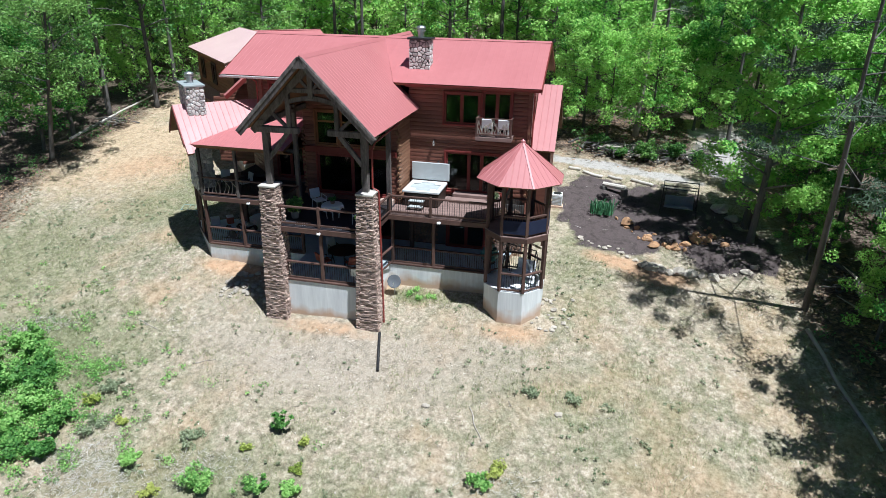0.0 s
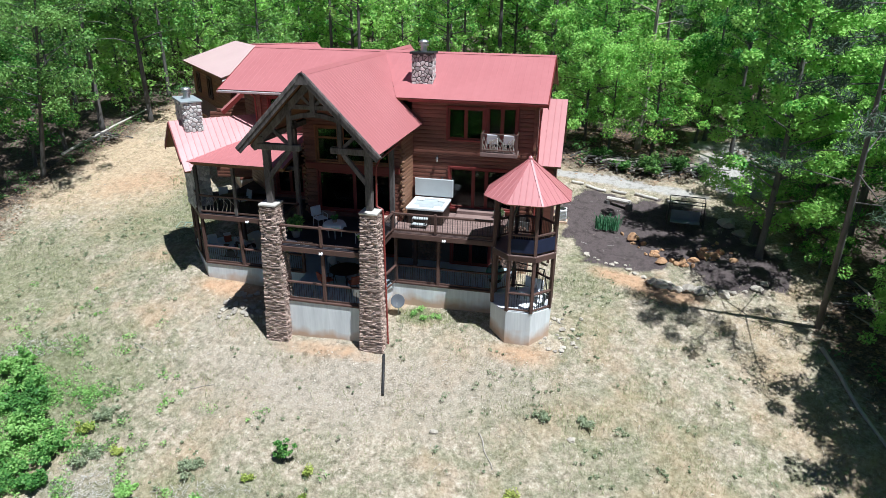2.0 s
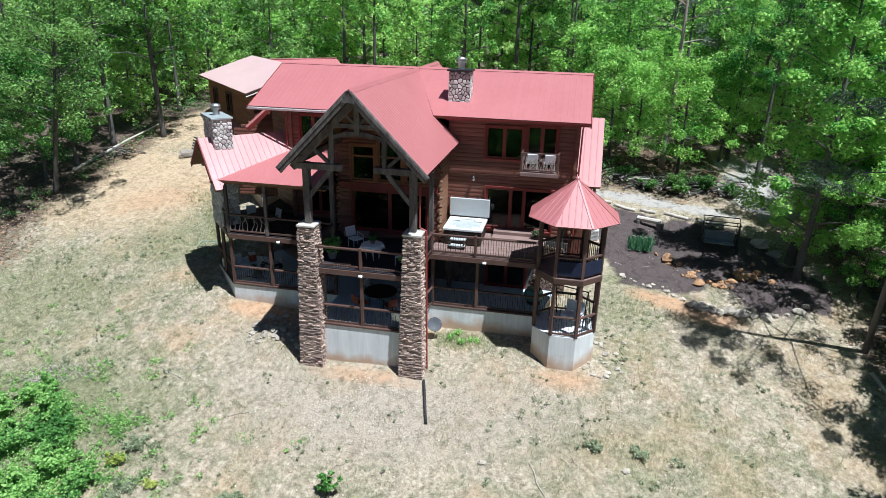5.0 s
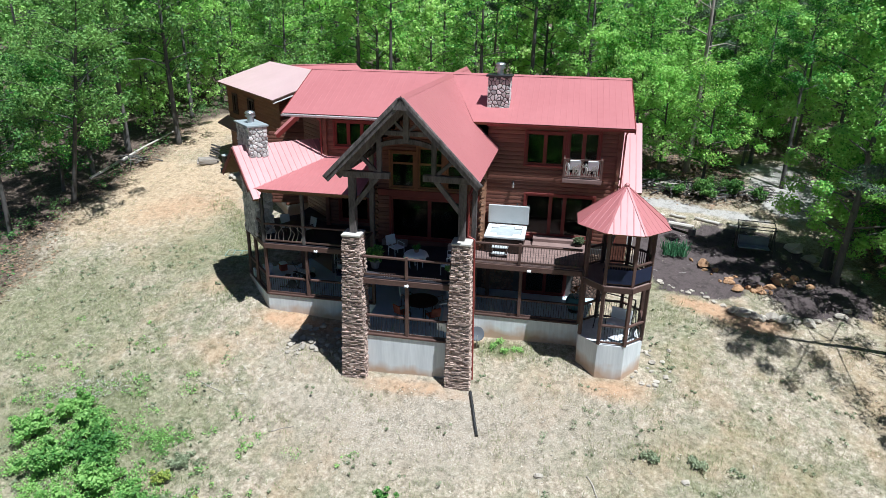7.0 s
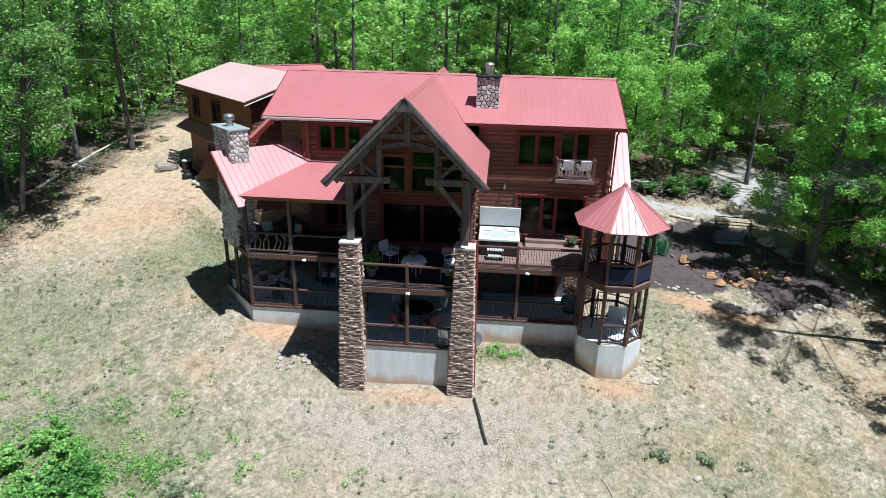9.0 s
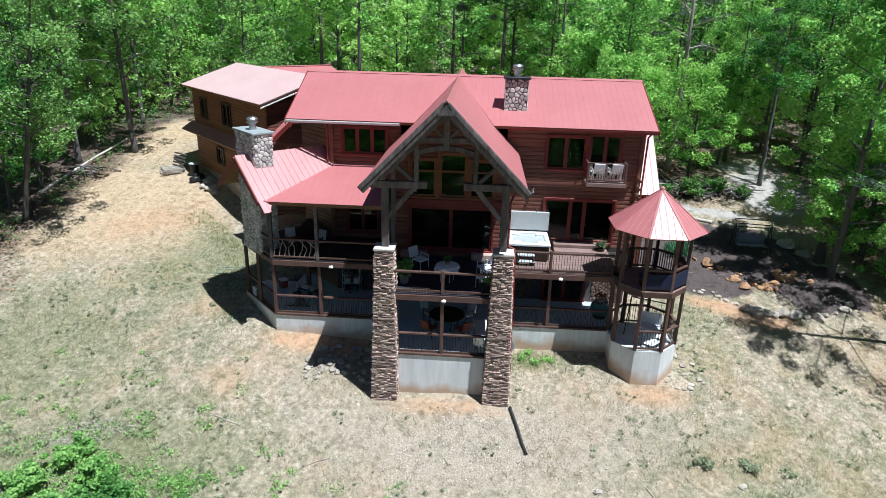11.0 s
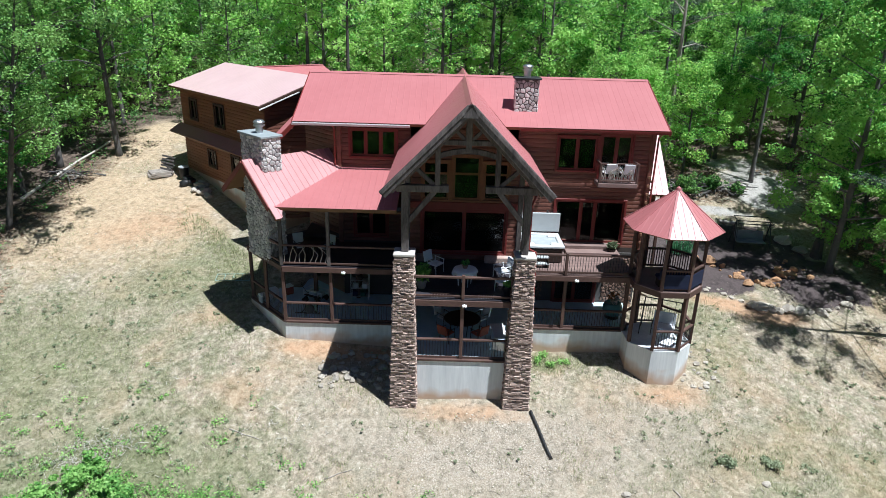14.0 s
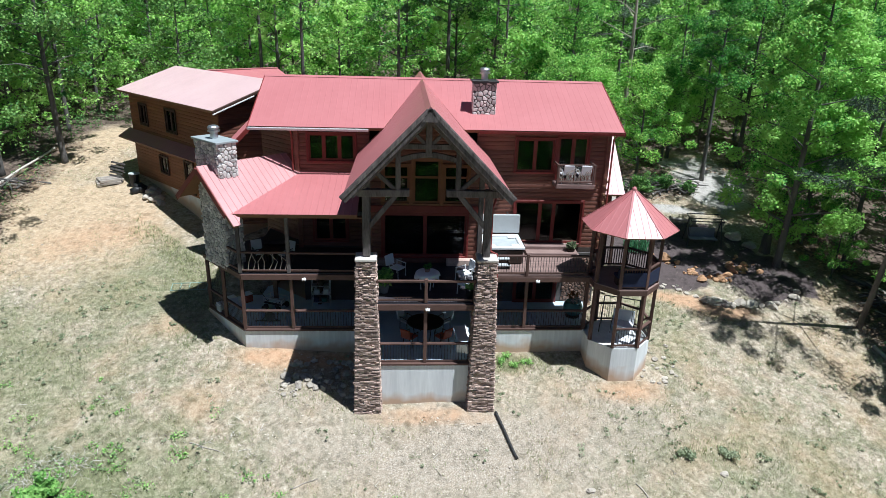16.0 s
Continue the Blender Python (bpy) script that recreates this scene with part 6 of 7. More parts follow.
for x, y, w, m_, word in ((-9.6, 6.4, 0.5, WHITE, "white cooler box under the porch"), (-9.9, 5.7, 0.35, VINYL, "grey storage tub under the porch"), (-8.9, 6.9, 0.4, TERRA, "red gas can box under the porch")):
    c = thing("cooler", word, "box", at=Matrix.Translation((x, y, SLAB)) @ Matrix.Rotation(0.7, 4, "Z"))
    part("body", Geo().box(-w / 2, -0.2, 0, w / 2, 0.2, 0.4, 0.03), m_, c)
    part("lid", Geo().box(-w / 2 - 0.01, -0.21, 0.4, w / 2 + 0.01, 0.21, 0.48, 0.03), WHITE, c)
bike = thing("exercise_bike", "black exercise machine behind the patio rail", "exercise machine", at=Matrix.Translation((-7.4, 4.5, SLAB)))
part("frame", Geo().tube([(-0.6, 0, 0.08), (0.6, 0, 0.08)], 0.03, 6).tube([(-0.3, 0, 0.08), (0.0, 0, 0.45), (0.45, 0, 0.1)], 0.03, 6).tube([(0.45, 0, 0.08), (0.55, 0, 0.95)], 0.03, 6), BLACK, bike)
part("handlebar", Geo().tube([(0.55, -0.25, 0.95), (0.55, 0.25, 0.95)], 0.022, 6), BLACK, bike)
part("flywheel", Geo().lathe([(0.02, -0.05), (0.24, -0.05), (0.25, 0), (0.24, 0.05), (0.02, 0.05)], 18, Matrix.Translation((0.1, 0, 0.3)) @ Matrix.Rotation(math.pi / 2, 4, "X")), BLACK, bike)
part("saddle", Geo().box(-0.25, -0.1, 0.75, 0.05, 0.1, 0.83, 0.03), BLACK, bike)
part("seat_tube", Geo().tube([(-0.1, 0, 0.4), (-0.1, 0, 0.76)], 0.022, 6), BLACK, bike)

# balcony chairs
for x in (6.95, 7.8):
    chair(x, 6.62, 8.62, math.pi + 0.1, CLOTH, WHITE, "white wicker balcony chair", 0.52, "balcony chairs")

# gazebo seats
gb = thing("gazebo_bench", "dark blue cushioned bench in the upper gazebo", "bench")
part("seat", Geo().box(8.55, 2.25, DECK + 0.35, 9.9, 2.75, DECK + 0.5, 0.04), NAVY, gb)
part("frame", Geo().box(8.6, 2.3, DECK, 9.85, 2.7, DECK + 0.35, 0.02), DARKWOOD, gb)
part("backrest", Geo().box(8.55, 2.12, DECK + 0.4, 9.9, 2.22, DECK + 0.85, 0.04), NAVY, gb)
sw = thing("lounge_seat", "pale metal lounge chair in the lower gazebo", "chair", at=Matrix.Translation((9.6, 3.5, SLAB)) @ Matrix.Rotation(-0.4, 4, "Z"))
part("seat", Geo().box(-0.5, -0.35, 0.36, 0.5, 0.35, 0.43, 0.02), CLOTH, sw)
part("backrest", Geo().box(-0.5, 0.33, 0.43, 0.5, 0.4, 1.0, 0.02), CLOTH, sw)
for sx in (-1, 1):
    part("side_frame", Geo().tube([(sx * 0.52, -0.35, 0), (sx * 0.52, -0.3, 0.6), (sx * 0.52, 0.3, 0.62), (sx * 0.52, 0.38, 0)], 0.02, 6), BLACK, sw)
gs = thing("swing_frame", "black metal swing frame standing over the gazebo seat", "swing frame", at=Matrix.Translation((9.45, 3.55, SLAB)) @ Matrix.Rotation(-0.4, 4, "Z"))
part("top_bar", Geo().tube([(-0.82, 0, 1.75), (0.82, 0, 1.75)], 0.028, 8), BLACK, gs)
for sx in (-1, 1):
    part("leg", Geo().tube([(sx * 0.88, -0.5, 0), (sx * 0.82, -0.02, 1.75)], 0.026, 8), BLACK, gs)
    part("leg", Geo().tube([(sx * 0.88, 0.5, 0), (sx * 0.82, 0.02, 1.75)], 0.026, 8), BLACK, gs)
    part("brace", Geo().tube([(sx * 0.86, -0.26, 0.9), (sx * 0.86, 0.26, 0.9)], 0.018, 6), BLACK, gs)
    part("hanger", Geo().tube([(sx * 0.56, 0, 1.75), (sx * 0.54, -0.2, 0.6)], 0.01, 5), BLACK, gs)
mat_ob = thing("floor_cushion", "white cushion on the gazebo floor", "cushion")
part("cushion", Geo().box(9.0, 2.15, SLAB, 9.9, 2.75, SLAB + 0.1, 0.04), CLOTH, mat_ob)

# lamps, dish and pipes
for x, y in ((-5.4, 3.5), (0.07, 0.34), (5.24, 3.34)):
    fl = thing("floodlight", "white twin-head floodlight under the deck edge", "lamp", "deck floodlights")
    part("base", Geo().lathe([(0.04, 0), (0.04, 0.04), (0.015, 0.05)], 10, Matrix.Translation((x, y, DECK - 0.2)) @ Matrix.Rotation(math.pi / 2, 4, "X")), WHITE, fl)
    for sx in (-1, 1):
        part("head", Geo().lathe([(0.02, 0), (0.045, 0.05), (0.05, 0.1), (0.04, 0.1), (0.035, 0.06)], 12, Matrix.Translation((x + sx * 0.08, y - 0.1, DECK - 0.16)) @ Matrix.Rotation(sx * 0.7, 4, "Y") @ Matrix.Rotation(math.pi * 0.8, 4, "X") @ Matrix.Scale(1.15, 4)), WHITE, fl)
for x, z in ((4.28, 6.75), (8.5, 6.75), (4.0, 7.9)):
    wl_ = thing("wall_lantern", "small dark wall lantern beside the doors", "lamp", "wall lanterns")
    part("bracket", Geo().box(x - 0.04, 6.95, z + 0.1, x + 0.04, 7.08, z + 0.2, 0.01), BLACK, wl_)
    part("glass", Geo().lathe([(0.05, z - 0.1), (0.07, z + 0.08), (0.02, z + 0.1)], 8, Matrix.Translation((x, 6.92, 0))), CAPSTONE, wl_)
    part("cap", Geo().lathe([(0.09, z + 0.08), (0.03, z + 0.15), (0.01, z + 0.18)], 8, Matrix.Translation((x, 6.92, 0))), BLACK, wl_)
DISHGREY = material("dish_grey", (0.09, 0.1, 0.115), (0.13, 0.14, 0.16), rough=0.5, scale=3, fine=20, bump=0.03)
dish = thing("satellite_dish", "grey satellite dish on a short mast by the foundation", "satellite dish", at=Matrix.Translation((2.95, 2.95, 0)))
part("mast", Geo().tube([(0, 0, 0.3), (0, 0, 1.35)], 0.03, 8), STEEL, dish)
dm = Matrix.Translation((0, -0.08, 1.4)) @ Matrix.Rotation(radians(62), 4, "X") @ Matrix.Rotation(0.2, 4, "Y")
part("reflector", Geo().lathe([(0.02, -0.02), (0.2, 0.0), (0.34, 0.05), (0.36, 0.065), (0.34, 0.065), (0.2, 0.015), (0.02, 0.0)], 24, dm), DISHGREY, dish, "shallow grey bowl", smooth=True)
part("feed_arm", Geo().tube([dm @ Vector((0, -0.34, 0.03)), dm @ Vector((0, -0.2, 0.35)), dm @ Vector((0, -0.08, 0.42))], 0.015, 6), STEEL, dish)
part("downpipe", Geo().tube([(3.1, 3.6, 9.6), (2.75, 1.1, 9.2), (2.62, 0.95, 8.9), (2.62, 0.9, 7.1), (2.9, 0.9, 6.95), (2.92, 0.9, 6.7), (3.06, 0.75, 0.05)], 0.045, 8), REDPIPE, house, "red downpipe along the stone pillar")
part("downpipe", Geo().tube([(-6.25, 6.5, 10.95), (-6.25, 6.98, 10.7), (-6.25, 6.98, 8.95)], 0.045, 8), REDPIPE, house)
part("downpipe", Geo().tube([(9.3, 6.55, 10.95), (9.28, 6.98, 10.7), (9.28, 6.98, 5.1)], 0.045, 8), REDPIPE, house)
drain = thing("drain_pipe", "black corrugated drain pipe lying on the slope", "pipe")
pts = [Vector((3.1 + 0.62 * k, -0.05 - 2.2 * k, 0)) for k in np.linspace(0, 1, 22)]
for p in pts:
    p.z = land(p.x, p.y) + 0.07
part("pipe", Geo().tube(pts, [0.075 if i % 2 else 0.062 for i in range(22)], 10), BLACK, drain)


# ---- yard ----
ROCK = material("grey_rock", (0.27, 0.23, 0.19), (0.54, 0.49, 0.42), rough=0.9, scale=2.5, fine=16, bump=0.6, jitter=0.25)
ORANGE = material("orange_sandstone", (0.3, 0.16, 0.085), (0.52, 0.32, 0.18), rough=0.9, scale=2.5, fine=14, bump=0.6, jitter=0.2)


def lump(rng, r, flat=0.6):
    """An uneven stone, about r in radius."""
    bm = bmesh.new()
    bmesh.ops.create_icosphere(bm, subdivisions=2, radius=1)
    off = Vector((rng.uniform(0, 50), rng.uniform(0, 50), rng.uniform(0, 50)))
    sx, sy = rng.uniform(0.8, 1.35), rng.uniform(0.7, 1.1)
    for v in bm.verts:
        d = 1 + 0.5 * noise.noise(v.co * 1.2 + off) + 0.25 * noise.noise(v.co * 2.9 + off)
        v.co = Vector((v.co.x * sx * r * d, v.co.y * sy * r * d, v.co.z * flat * r * d))
    g = Geo()
    g.v, g.f = [tuple(v.co) for v in bm.verts], [tuple(v.index for v in f.verts) for f in bm.faces]
    bm.free()
    return g


rng = random.Random(41)
ROCKS = [lump(rng, 1.0).mesh("rock", ROCK) for i in range(6)]
ORANGES = [lump(rng, 1.0, 0.7).mesh("boulder", ORANGE) for i in range(4)]


def rock(x, y, r, meshes, name, label, group):
    o = new(name, rng.choice(meshes))
    o.matrix_basis = Matrix.Translation((x, y, land(x, y) + r * 0.2)) @ Matrix.Rotation(rng.uniform(0, 6.28), 4, "Z") @ Matrix.Scale(r, 4)
    return tagged(o, label, "rock", group)


edge = [(12.2, 9.6), (12.6, 9.2), (13.2, 8.9), (14.3, 8.9), (15.0, 8.4), (15.7, 7.9), (17.2, 7.4), (18.7, 7.3), (20.0, 7.6), (21.2, 8.3), (22.0, 9.2)]
for (x0, y0), (x1, y1) in zip(edge[:-1], edge[1:]):
    big = x0 > 15
    n = max(2, int(math.hypot(x1 - x0, y1 - y0) / (0.5 if big else 0.3)))
    for i in range(n):
        k = (i + rng.uniform(-0.2, 0.2)) / n
        rock(x0 + (x1 - x0) * k + rng.uniform(-0.12, 0.12), y0 + (y1 - y0) * k + rng.uniform(-0.15, 0.15), (rng.uniform(0.26, 0.42) if 15.6 < x0 < 19.5 else rng.uniform(0.15, 0.3)) if big else rng.uniform(0.08, 0.16), ROCKS, "edging_rock", "grey rock edging the mulched bed", "bed edging rocks")
for x, y, r in ((14.9, 11.7, 0.55), (15.5, 11.2, 0.3), (15.9, 10.2, 0.28), (16.4, 9.7, 0.42), (17.0, 9.9, 0.3), (17.6, 9.8, 0.38), (18.2, 10.2, 0.35), (18.8, 10.7, 0.45), (19.4, 10.9, 0.4), (19.8, 11.4, 0.35), (18.9, 11.5, 0.3), (20.4, 10.6, 0.3), (14.3, 12.2, 0.2)):
    rock(x, y, r * 0.72, ORANGES, "sandstone_boulder", "orange sandstone boulder in the mulched bed", "sandstone boulders")
for i in range(26):
    k = rng.uniform(0, 1)
    rock(14.6 + 5.6 * k + rng.gauss(0, 0.25), 11.6 - 2.6 * math.sin(3.1 * min(1, k * 1.15)) * 0.7 + rng.gauss(0, 0.3), rng.uniform(0.08, 0.2), ORANGES, "sandstone_boulder", "small orange sandstone piece in the mulched bed", "sandstone boulders")
for i in range(26):
    x, y = rng.uniform(10.3, 12.2), rng.uniform(1.6, 4.2)
    rock(x, y, rng.uniform(0.05, 0.14), ROCKS, "loose_rock", "small loose rock beside the gazebo", "loose rocks")
for x, y, r in ((6.4, -3.7, 0.14), (12.1, -3.0, 0.16), (-17.7, 18.9, 0.4), (-17.4, 18.4, 0.36), (-17.2, 18.0, 0.4), (-16.8, 17.5, 0.35), (-17.9, 18.3, 0.3), (-17.9, 19.3, 0.3), (20.6, 14.6, 0.5), (21.2, 13.6, 0.4)):
    rock(x, y, r, ROCKS, "field_rock", "pale field rock lying on the ground", "field rocks")
for i in range(70):
    x, y = rng.uniform(-6.3, -2.9), rng.uniform(0.7, 3.2)
    rock(x, y, rng.uniform(0.06, 0.2), ROCKS, "loose_rock", "small loose rock by the foundation", "loose rocks")


def trunk_on_ground(name, label, a, b, r0, r1, mat, lift=0.0, category="log"):
    t = []
    for k in np.linspace(0, 1, 9):
        x, y = a[0] + (b[0] - a[0]) * k, a[1] + (b[1] - a[1]) * k
        t.append((x + 0.05 * math.sin(k * 9), y, land(x, y) + r0 * 0.7 + lift * k))
    g = Geo().tube(t, [r0 + (r1 - r0) * k for k in np.linspace(0, 1, 9)], 8)
    o = new(name, g.mesh(name, mat, True))
    return tagged(o, label, category)


trunk_on_ground("fallen_log", "fallen grey log lying at the wood's edge", (23.4, 4.4), (24.8, -2.0), 0.1, 0.06, PALEWOOD)
trunk_on_ground("fallen_log", "long pale fallen trunk across the clearing's edge", (-28.7, 16.4), (-26.7, 24.6), 0.12, 0.06, PALEWOOD, 0.55)
trunk_on_ground("fallen_log", "dark log among the leaf litter", (25.5, 10.5), (29.0, 7.0), 0.14, 0.08, BARK)
trunk_on_ground("dead_branch", "bare dead branch lying in the dry grass", (8.3, -3.4), (9.1, -5.0), 0.035, 0.02, DEADWOOD, category="branch")
trunk_on_ground("dead_branch", "bare dead branch lying in the dry grass", (-9.5, -1.4), (-8.2, -1.8), 0.03, 0.015, DEADWOOD, category="branch")
trunk_on_ground("dead_branch", "bare dead branch lying in the dry grass", (-5.2, -3.4), (-4.2, -3.0), 0.03, 0.015, DEADWOOD, category="branch")
for a, b in (((12.0, 17.6), (13.3, 17.2)), ((13.7, 17.3), (14.6, 17.0)), ((15.2, 17.0), (16.6, 16.6)), ((17.2, 16.6), (18.8, 16.4)), ((11.0, 17.9), (11.8, 17.8))):
    trunk_on_ground("edging_log", "pale log edging the gravel drive", a, b, 0.11, 0.11, PALEWOOD)
bench = thing("log_bench", "pale half-log bench on two stumps", "bench")
zb = land(14.1, 15.4)
part("seat", Geo().tube([(13.4, 15.75, zb + 0.4), (14.8, 15.15, zb + 0.4)], 0.17, 10), PALEWOOD, bench)
for x, y in ((13.45, 15.72), (14.75, 15.17)):
    part("stump", Geo().lathe([(0.24, -0.1), (0.22, 0.3), (0.2, 0.32)], 10, Matrix.Translation((x, y, zb))), BARK, bench)

swing = thing("garden_swing", "dark metal garden swing seat with a canopy frame", "swing seat", at=Matrix.Translation((17.95, 13.5, land(17.95, 13.5))) @ Matrix.Rotation(-0.12, 4, "Z") @ Matrix.Scale(1.0, 4))
for sx in (-1, 1):
    part("leg", Geo().tube([(sx * 1.05, -0.6, 0), (sx * 1.0, 0, 1.75)], 0.035, 6), BLACK, swing)
    part("leg", Geo().tube([(sx * 1.05, 0.6, 0), (sx * 1.0, 0, 1.75)], 0.035, 6), BLACK, swing)
    part("canopy_bar", Geo().tube([(sx * 1.0, -0.55, 1.72), (sx * 1.0, 0.55, 1.9)], 0.025, 6), BLACK, swing)
    part("chain", Geo().tube([(sx * 0.85, 0, 1.75), (sx * 0.85, -0.1, 0.5)], 0.012, 5), BLACK, swing)
for y, z in ((0, 1.75), (-0.55, 1.72), (0.55, 1.9)):
    part("top_bar", Geo().tube([(-1.0, y, z), (1.0, y, z)], 0.03, 6), BLACK, swing)
SLATE = material("slate_fabric", (0.13, 0.15, 0.18), (0.21, 0.24, 0.28), rough=0.8, scale=3, fine=30, bump=0.15)
part("seat", Geo().box(-0.85, -0.35, 0.45, 0.85, 0.25, 0.53, 0.03), SLATE, swing, "grey slatted seat")
part("backrest", Geo().box(-0.85, 0.22, 0.53, 0.85, 0.3, 1.1, 0.03, Matrix.Rotation(-0.15, 4, "X")), SLATE, swing, "dark grey backrest")
ac = thing("air_conditioner", "white outdoor air-conditioning unit beside the house", "air conditioner", at=Matrix.Translation((10.6, 12.9, land(10.6, 12.9))) @ Matrix.Scale(0.8, 4))
part("cabinet", Geo().box(-0.4, -0.4, 0.05, 0.4, 0.4, 0.95, 0.03), WHITE, ac)
for i in range(7):
    part("louvre", Geo().box(-0.36, -0.415, 0.14 + i * 0.11, 0.36, -0.4, 0.18 + i * 0.11), VINYL, ac)
part("fan_grille", Geo().lathe([(0.33, 0.95), (0.33, 0.98), (0.28, 0.98)], 18), BLACK, ac)
part("pad", Geo().box(-0.5, -0.5, -0.1, 0.5, 0.5, 0.05, 0.02), CONCRETE, ac)


def pallet(m, label, wood=None):
    p = thing("wooden_pallet", label, "pallet", "old pallets", at=m)
    for i in range(6):
        part("slat", Geo().box(-0.6, -0.5 + i * 0.18, 0.1, 0.6, -0.4 + i * 0.18, 0.12, 0.004), wood or DEADWOOD, p)
    for y in (-0.5, 0.0, 0.45):
        part("runner", Geo().box(-0.6, y, 0, 0.6, y + 0.05, 0.1, 0.004), wood or DEADWOOD, p)
    return p


zp = land(-21.6, 20.6)
pallet(Matrix.Translation((-21.3, 20.5, zp)) @ Matrix.Rotation(0.5, 4, "Z") @ Matrix.Scale(1.25, 4), "weathered wooden pallet lying on the ground")
pallet(Matrix.Translation((-21.2, 20.6, zp + 0.17)) @ Matrix.Rotation(0.62, 4, "Z") @ Matrix.Scale(1.25, 4), "weathered wooden pallet stacked on another")
pallet(Matrix.Translation((-20.9, 20.9, land(-20.9, 20.9))) @ Matrix.Rotation(-0.6, 4, "Z") @ Matrix.Rotation(1.25, 4, "X") @ Matrix.Scale(1.25, 4) @ Matrix.Translation((0, 0.5, 0)), "grey wooden pallet leaning upright", TIMBER)
bin_ = thing("rubbish_bin", "black lidded rubbish bin beside the wing", "bin", at=Matrix.Translation((-19.3, 20.0, land(-19.3, 20.0))))
part("body", Geo().lathe([(0.27, 0), (0.33, 0.8), (0.35, 0.82)], 14), BLACK, bin_)
part("lid", Geo().lathe([(0.37, 0.82), (0.36, 0.88), (0.1, 0.95), (0.02, 0.96)], 14), VINYL, bin_)
bags = thing("rubbish_bags", "black plastic bags heaped beside the bin", "bags")
for x, y, r in ((-18.8, 19.5, 0.4), (-18.5, 19.1, 0.36), (-18.9, 19.0, 0.3)):
    g = lump(rng, r, 0.8)
    part("bag", Geo().add(g.v, g.f, Matrix.Translation((x, y, land(x, y) + 0.15))), BLACK, bags, smooth=True)
cot = thing("metal_frame", "pale green metal folding frame lying in the shade", "metal frame", at=Matrix.Translation((-12.3, 8.4, land(-12.3, 8.4) + 0.12)) @ Matrix.Rotation(0.1, 4, "Z") @ Matrix.Rotation(0.25, 4, "X"))
GREENPIPE = material("pale_green_pipe", (0.2, 0.32, 0.27), (0.3, 0.42, 0.36), rough=0.5)
for y in (-0.3, 0.3):
    part("long_bar", Geo().tube([(-0.9, y, 0), (0.9, y, 0)], 0.022, 6), GREENPIPE, cot)
for i in range(5):
    part("cross_bar", Geo().tube([(-0.9 + i * 0.45, -0.3, 0), (-0.9 + i * 0.45, 0.3, 0)], 0.018, 6), GREENPIPE, cot)
barrel = thing("dark_stump", "dark charred stump under the trees", "stump", at=Matrix.Translation((21.9, 13.0, land(21.9, 13.0))))
part("stump", Geo().lathe([(0.36, -0.1), (0.3, 0.4), (0.28, 0.9), (0.2, 1.2), (0.05, 1.25)], 12), BARK, barrel)


# ---- low plants ----
def bush(x, y, r, h, per, label, mat, size=0.1):
    """Several leaning stems, each with sprays of leaves along its upper part."""
    g = np.random.default_rng(int(abs(x * 131 + y * 17)))
    stems = max(4, int(9 * r / 0.5))
    t = thing("bush", label, "bush", "low bushes", at=Matrix.Translation((x, y, land(x, y))))
    st, c, rad = Geo(), [], []
    for i in range(stems):
        a, d = g.uniform(0, 6.28), r * math.sqrt(g.uniform(0.05, 1))
        top = np.array((math.cos(a) * d, math.sin(a) * d, h * g.uniform(0.45, 1.1) * (1.15 - 0.5 * d / r)))
        st.tube([(top[0] * 0.3, top[1] * 0.3, -0.05), tuple(top * 0.55 + (0, 0, 0.05)), tuple(top)], [0.016, 0.011, 0.005], 5, cap=False)
        for k in (0.45, 0.7, 0.95):
            c.append(top * k + g.normal(0, 0.07 * r + 0.02, 3) * (1, 1, 0.5) + (0, 0, 0.04))
            rad.append(g.uniform(0.16, 0.34) * max(0.5, r))
    part("stems", st, BARK, t)
    part("foliage", quad_mesh("foliage", leaves(g, np.array(c), np.array(rad), max(8, int(per * 0.25)), size, 0.8, 1.0), mat), mat, t)
    return t


for x, y, r, h in ((0.8, -6.1, 0.48, 1.2), (-1.5, -9.0, 0.8, 0.9), (0.9, -8.7, 0.45, 0.7), (2.2, -8.5, 0.4, 0.6), (-4.9, -8.6, 0.45, 0.7), (9.4, -6.8, 0.5, 0.5)):
    bush(x, y, r, h, 190, "small bright green sapling in the dry grass", WEED, 0.055)
for x, y, r, h in ((-8.5, -6.4, 0.45, 0.7), (-6.5, -7.0, 0.3, 0.3), (1.9, -6.4, 0.22, 0.3), (-0.4, -7.1, 0.25, 0.25), (-3.3, -9.5, 0.4, 0.4), (9.9, -6.3, 0.5, 0.45), (2.0, -7.6, 0.3, 0.25)):
    bush(x, y, r, h, 130, "yellow-green shrubby weed in the dry grass", YELLOW, 0.045)
for x, y, r, h in ((-11.9, -5.9, 1.0, 1.5), (-10.7, -6.9, 0.9, 1.3), (-9.3, -7.6, 0.8, 0.9), (-12.9, -4.9, 0.8, 1.1), (-9.0, -9.0, 0.7, 0.8), (-11.5, -8.3, 1.0, 1.2), (-13.6, -6.4, 1.0, 1.2), (-14.4, -3.7, 0.8, 0.9), (-10.2, -9.0, 0.8, 0.8), (-15.4, -5.2, 0.9, 1.0)):
    bush(x, y, r, h, 260, "leafy green sapling clump on the slope", WEED, 0.07)
for x, y, r, h in ((10.8, -2.1, 0.4, 0.14), (12.6, -2.0, 0.45, 0.14),
                   (-8.1, -5.4, 0.6, 0.3), (-3.0, -7.1, 0.6, 0.25), (-7.6, -7.4, 0.7, 0.35)):
    bush(x, y, r, h, 150, "low dull green weed tuft in the grass", DULL, 0.045)
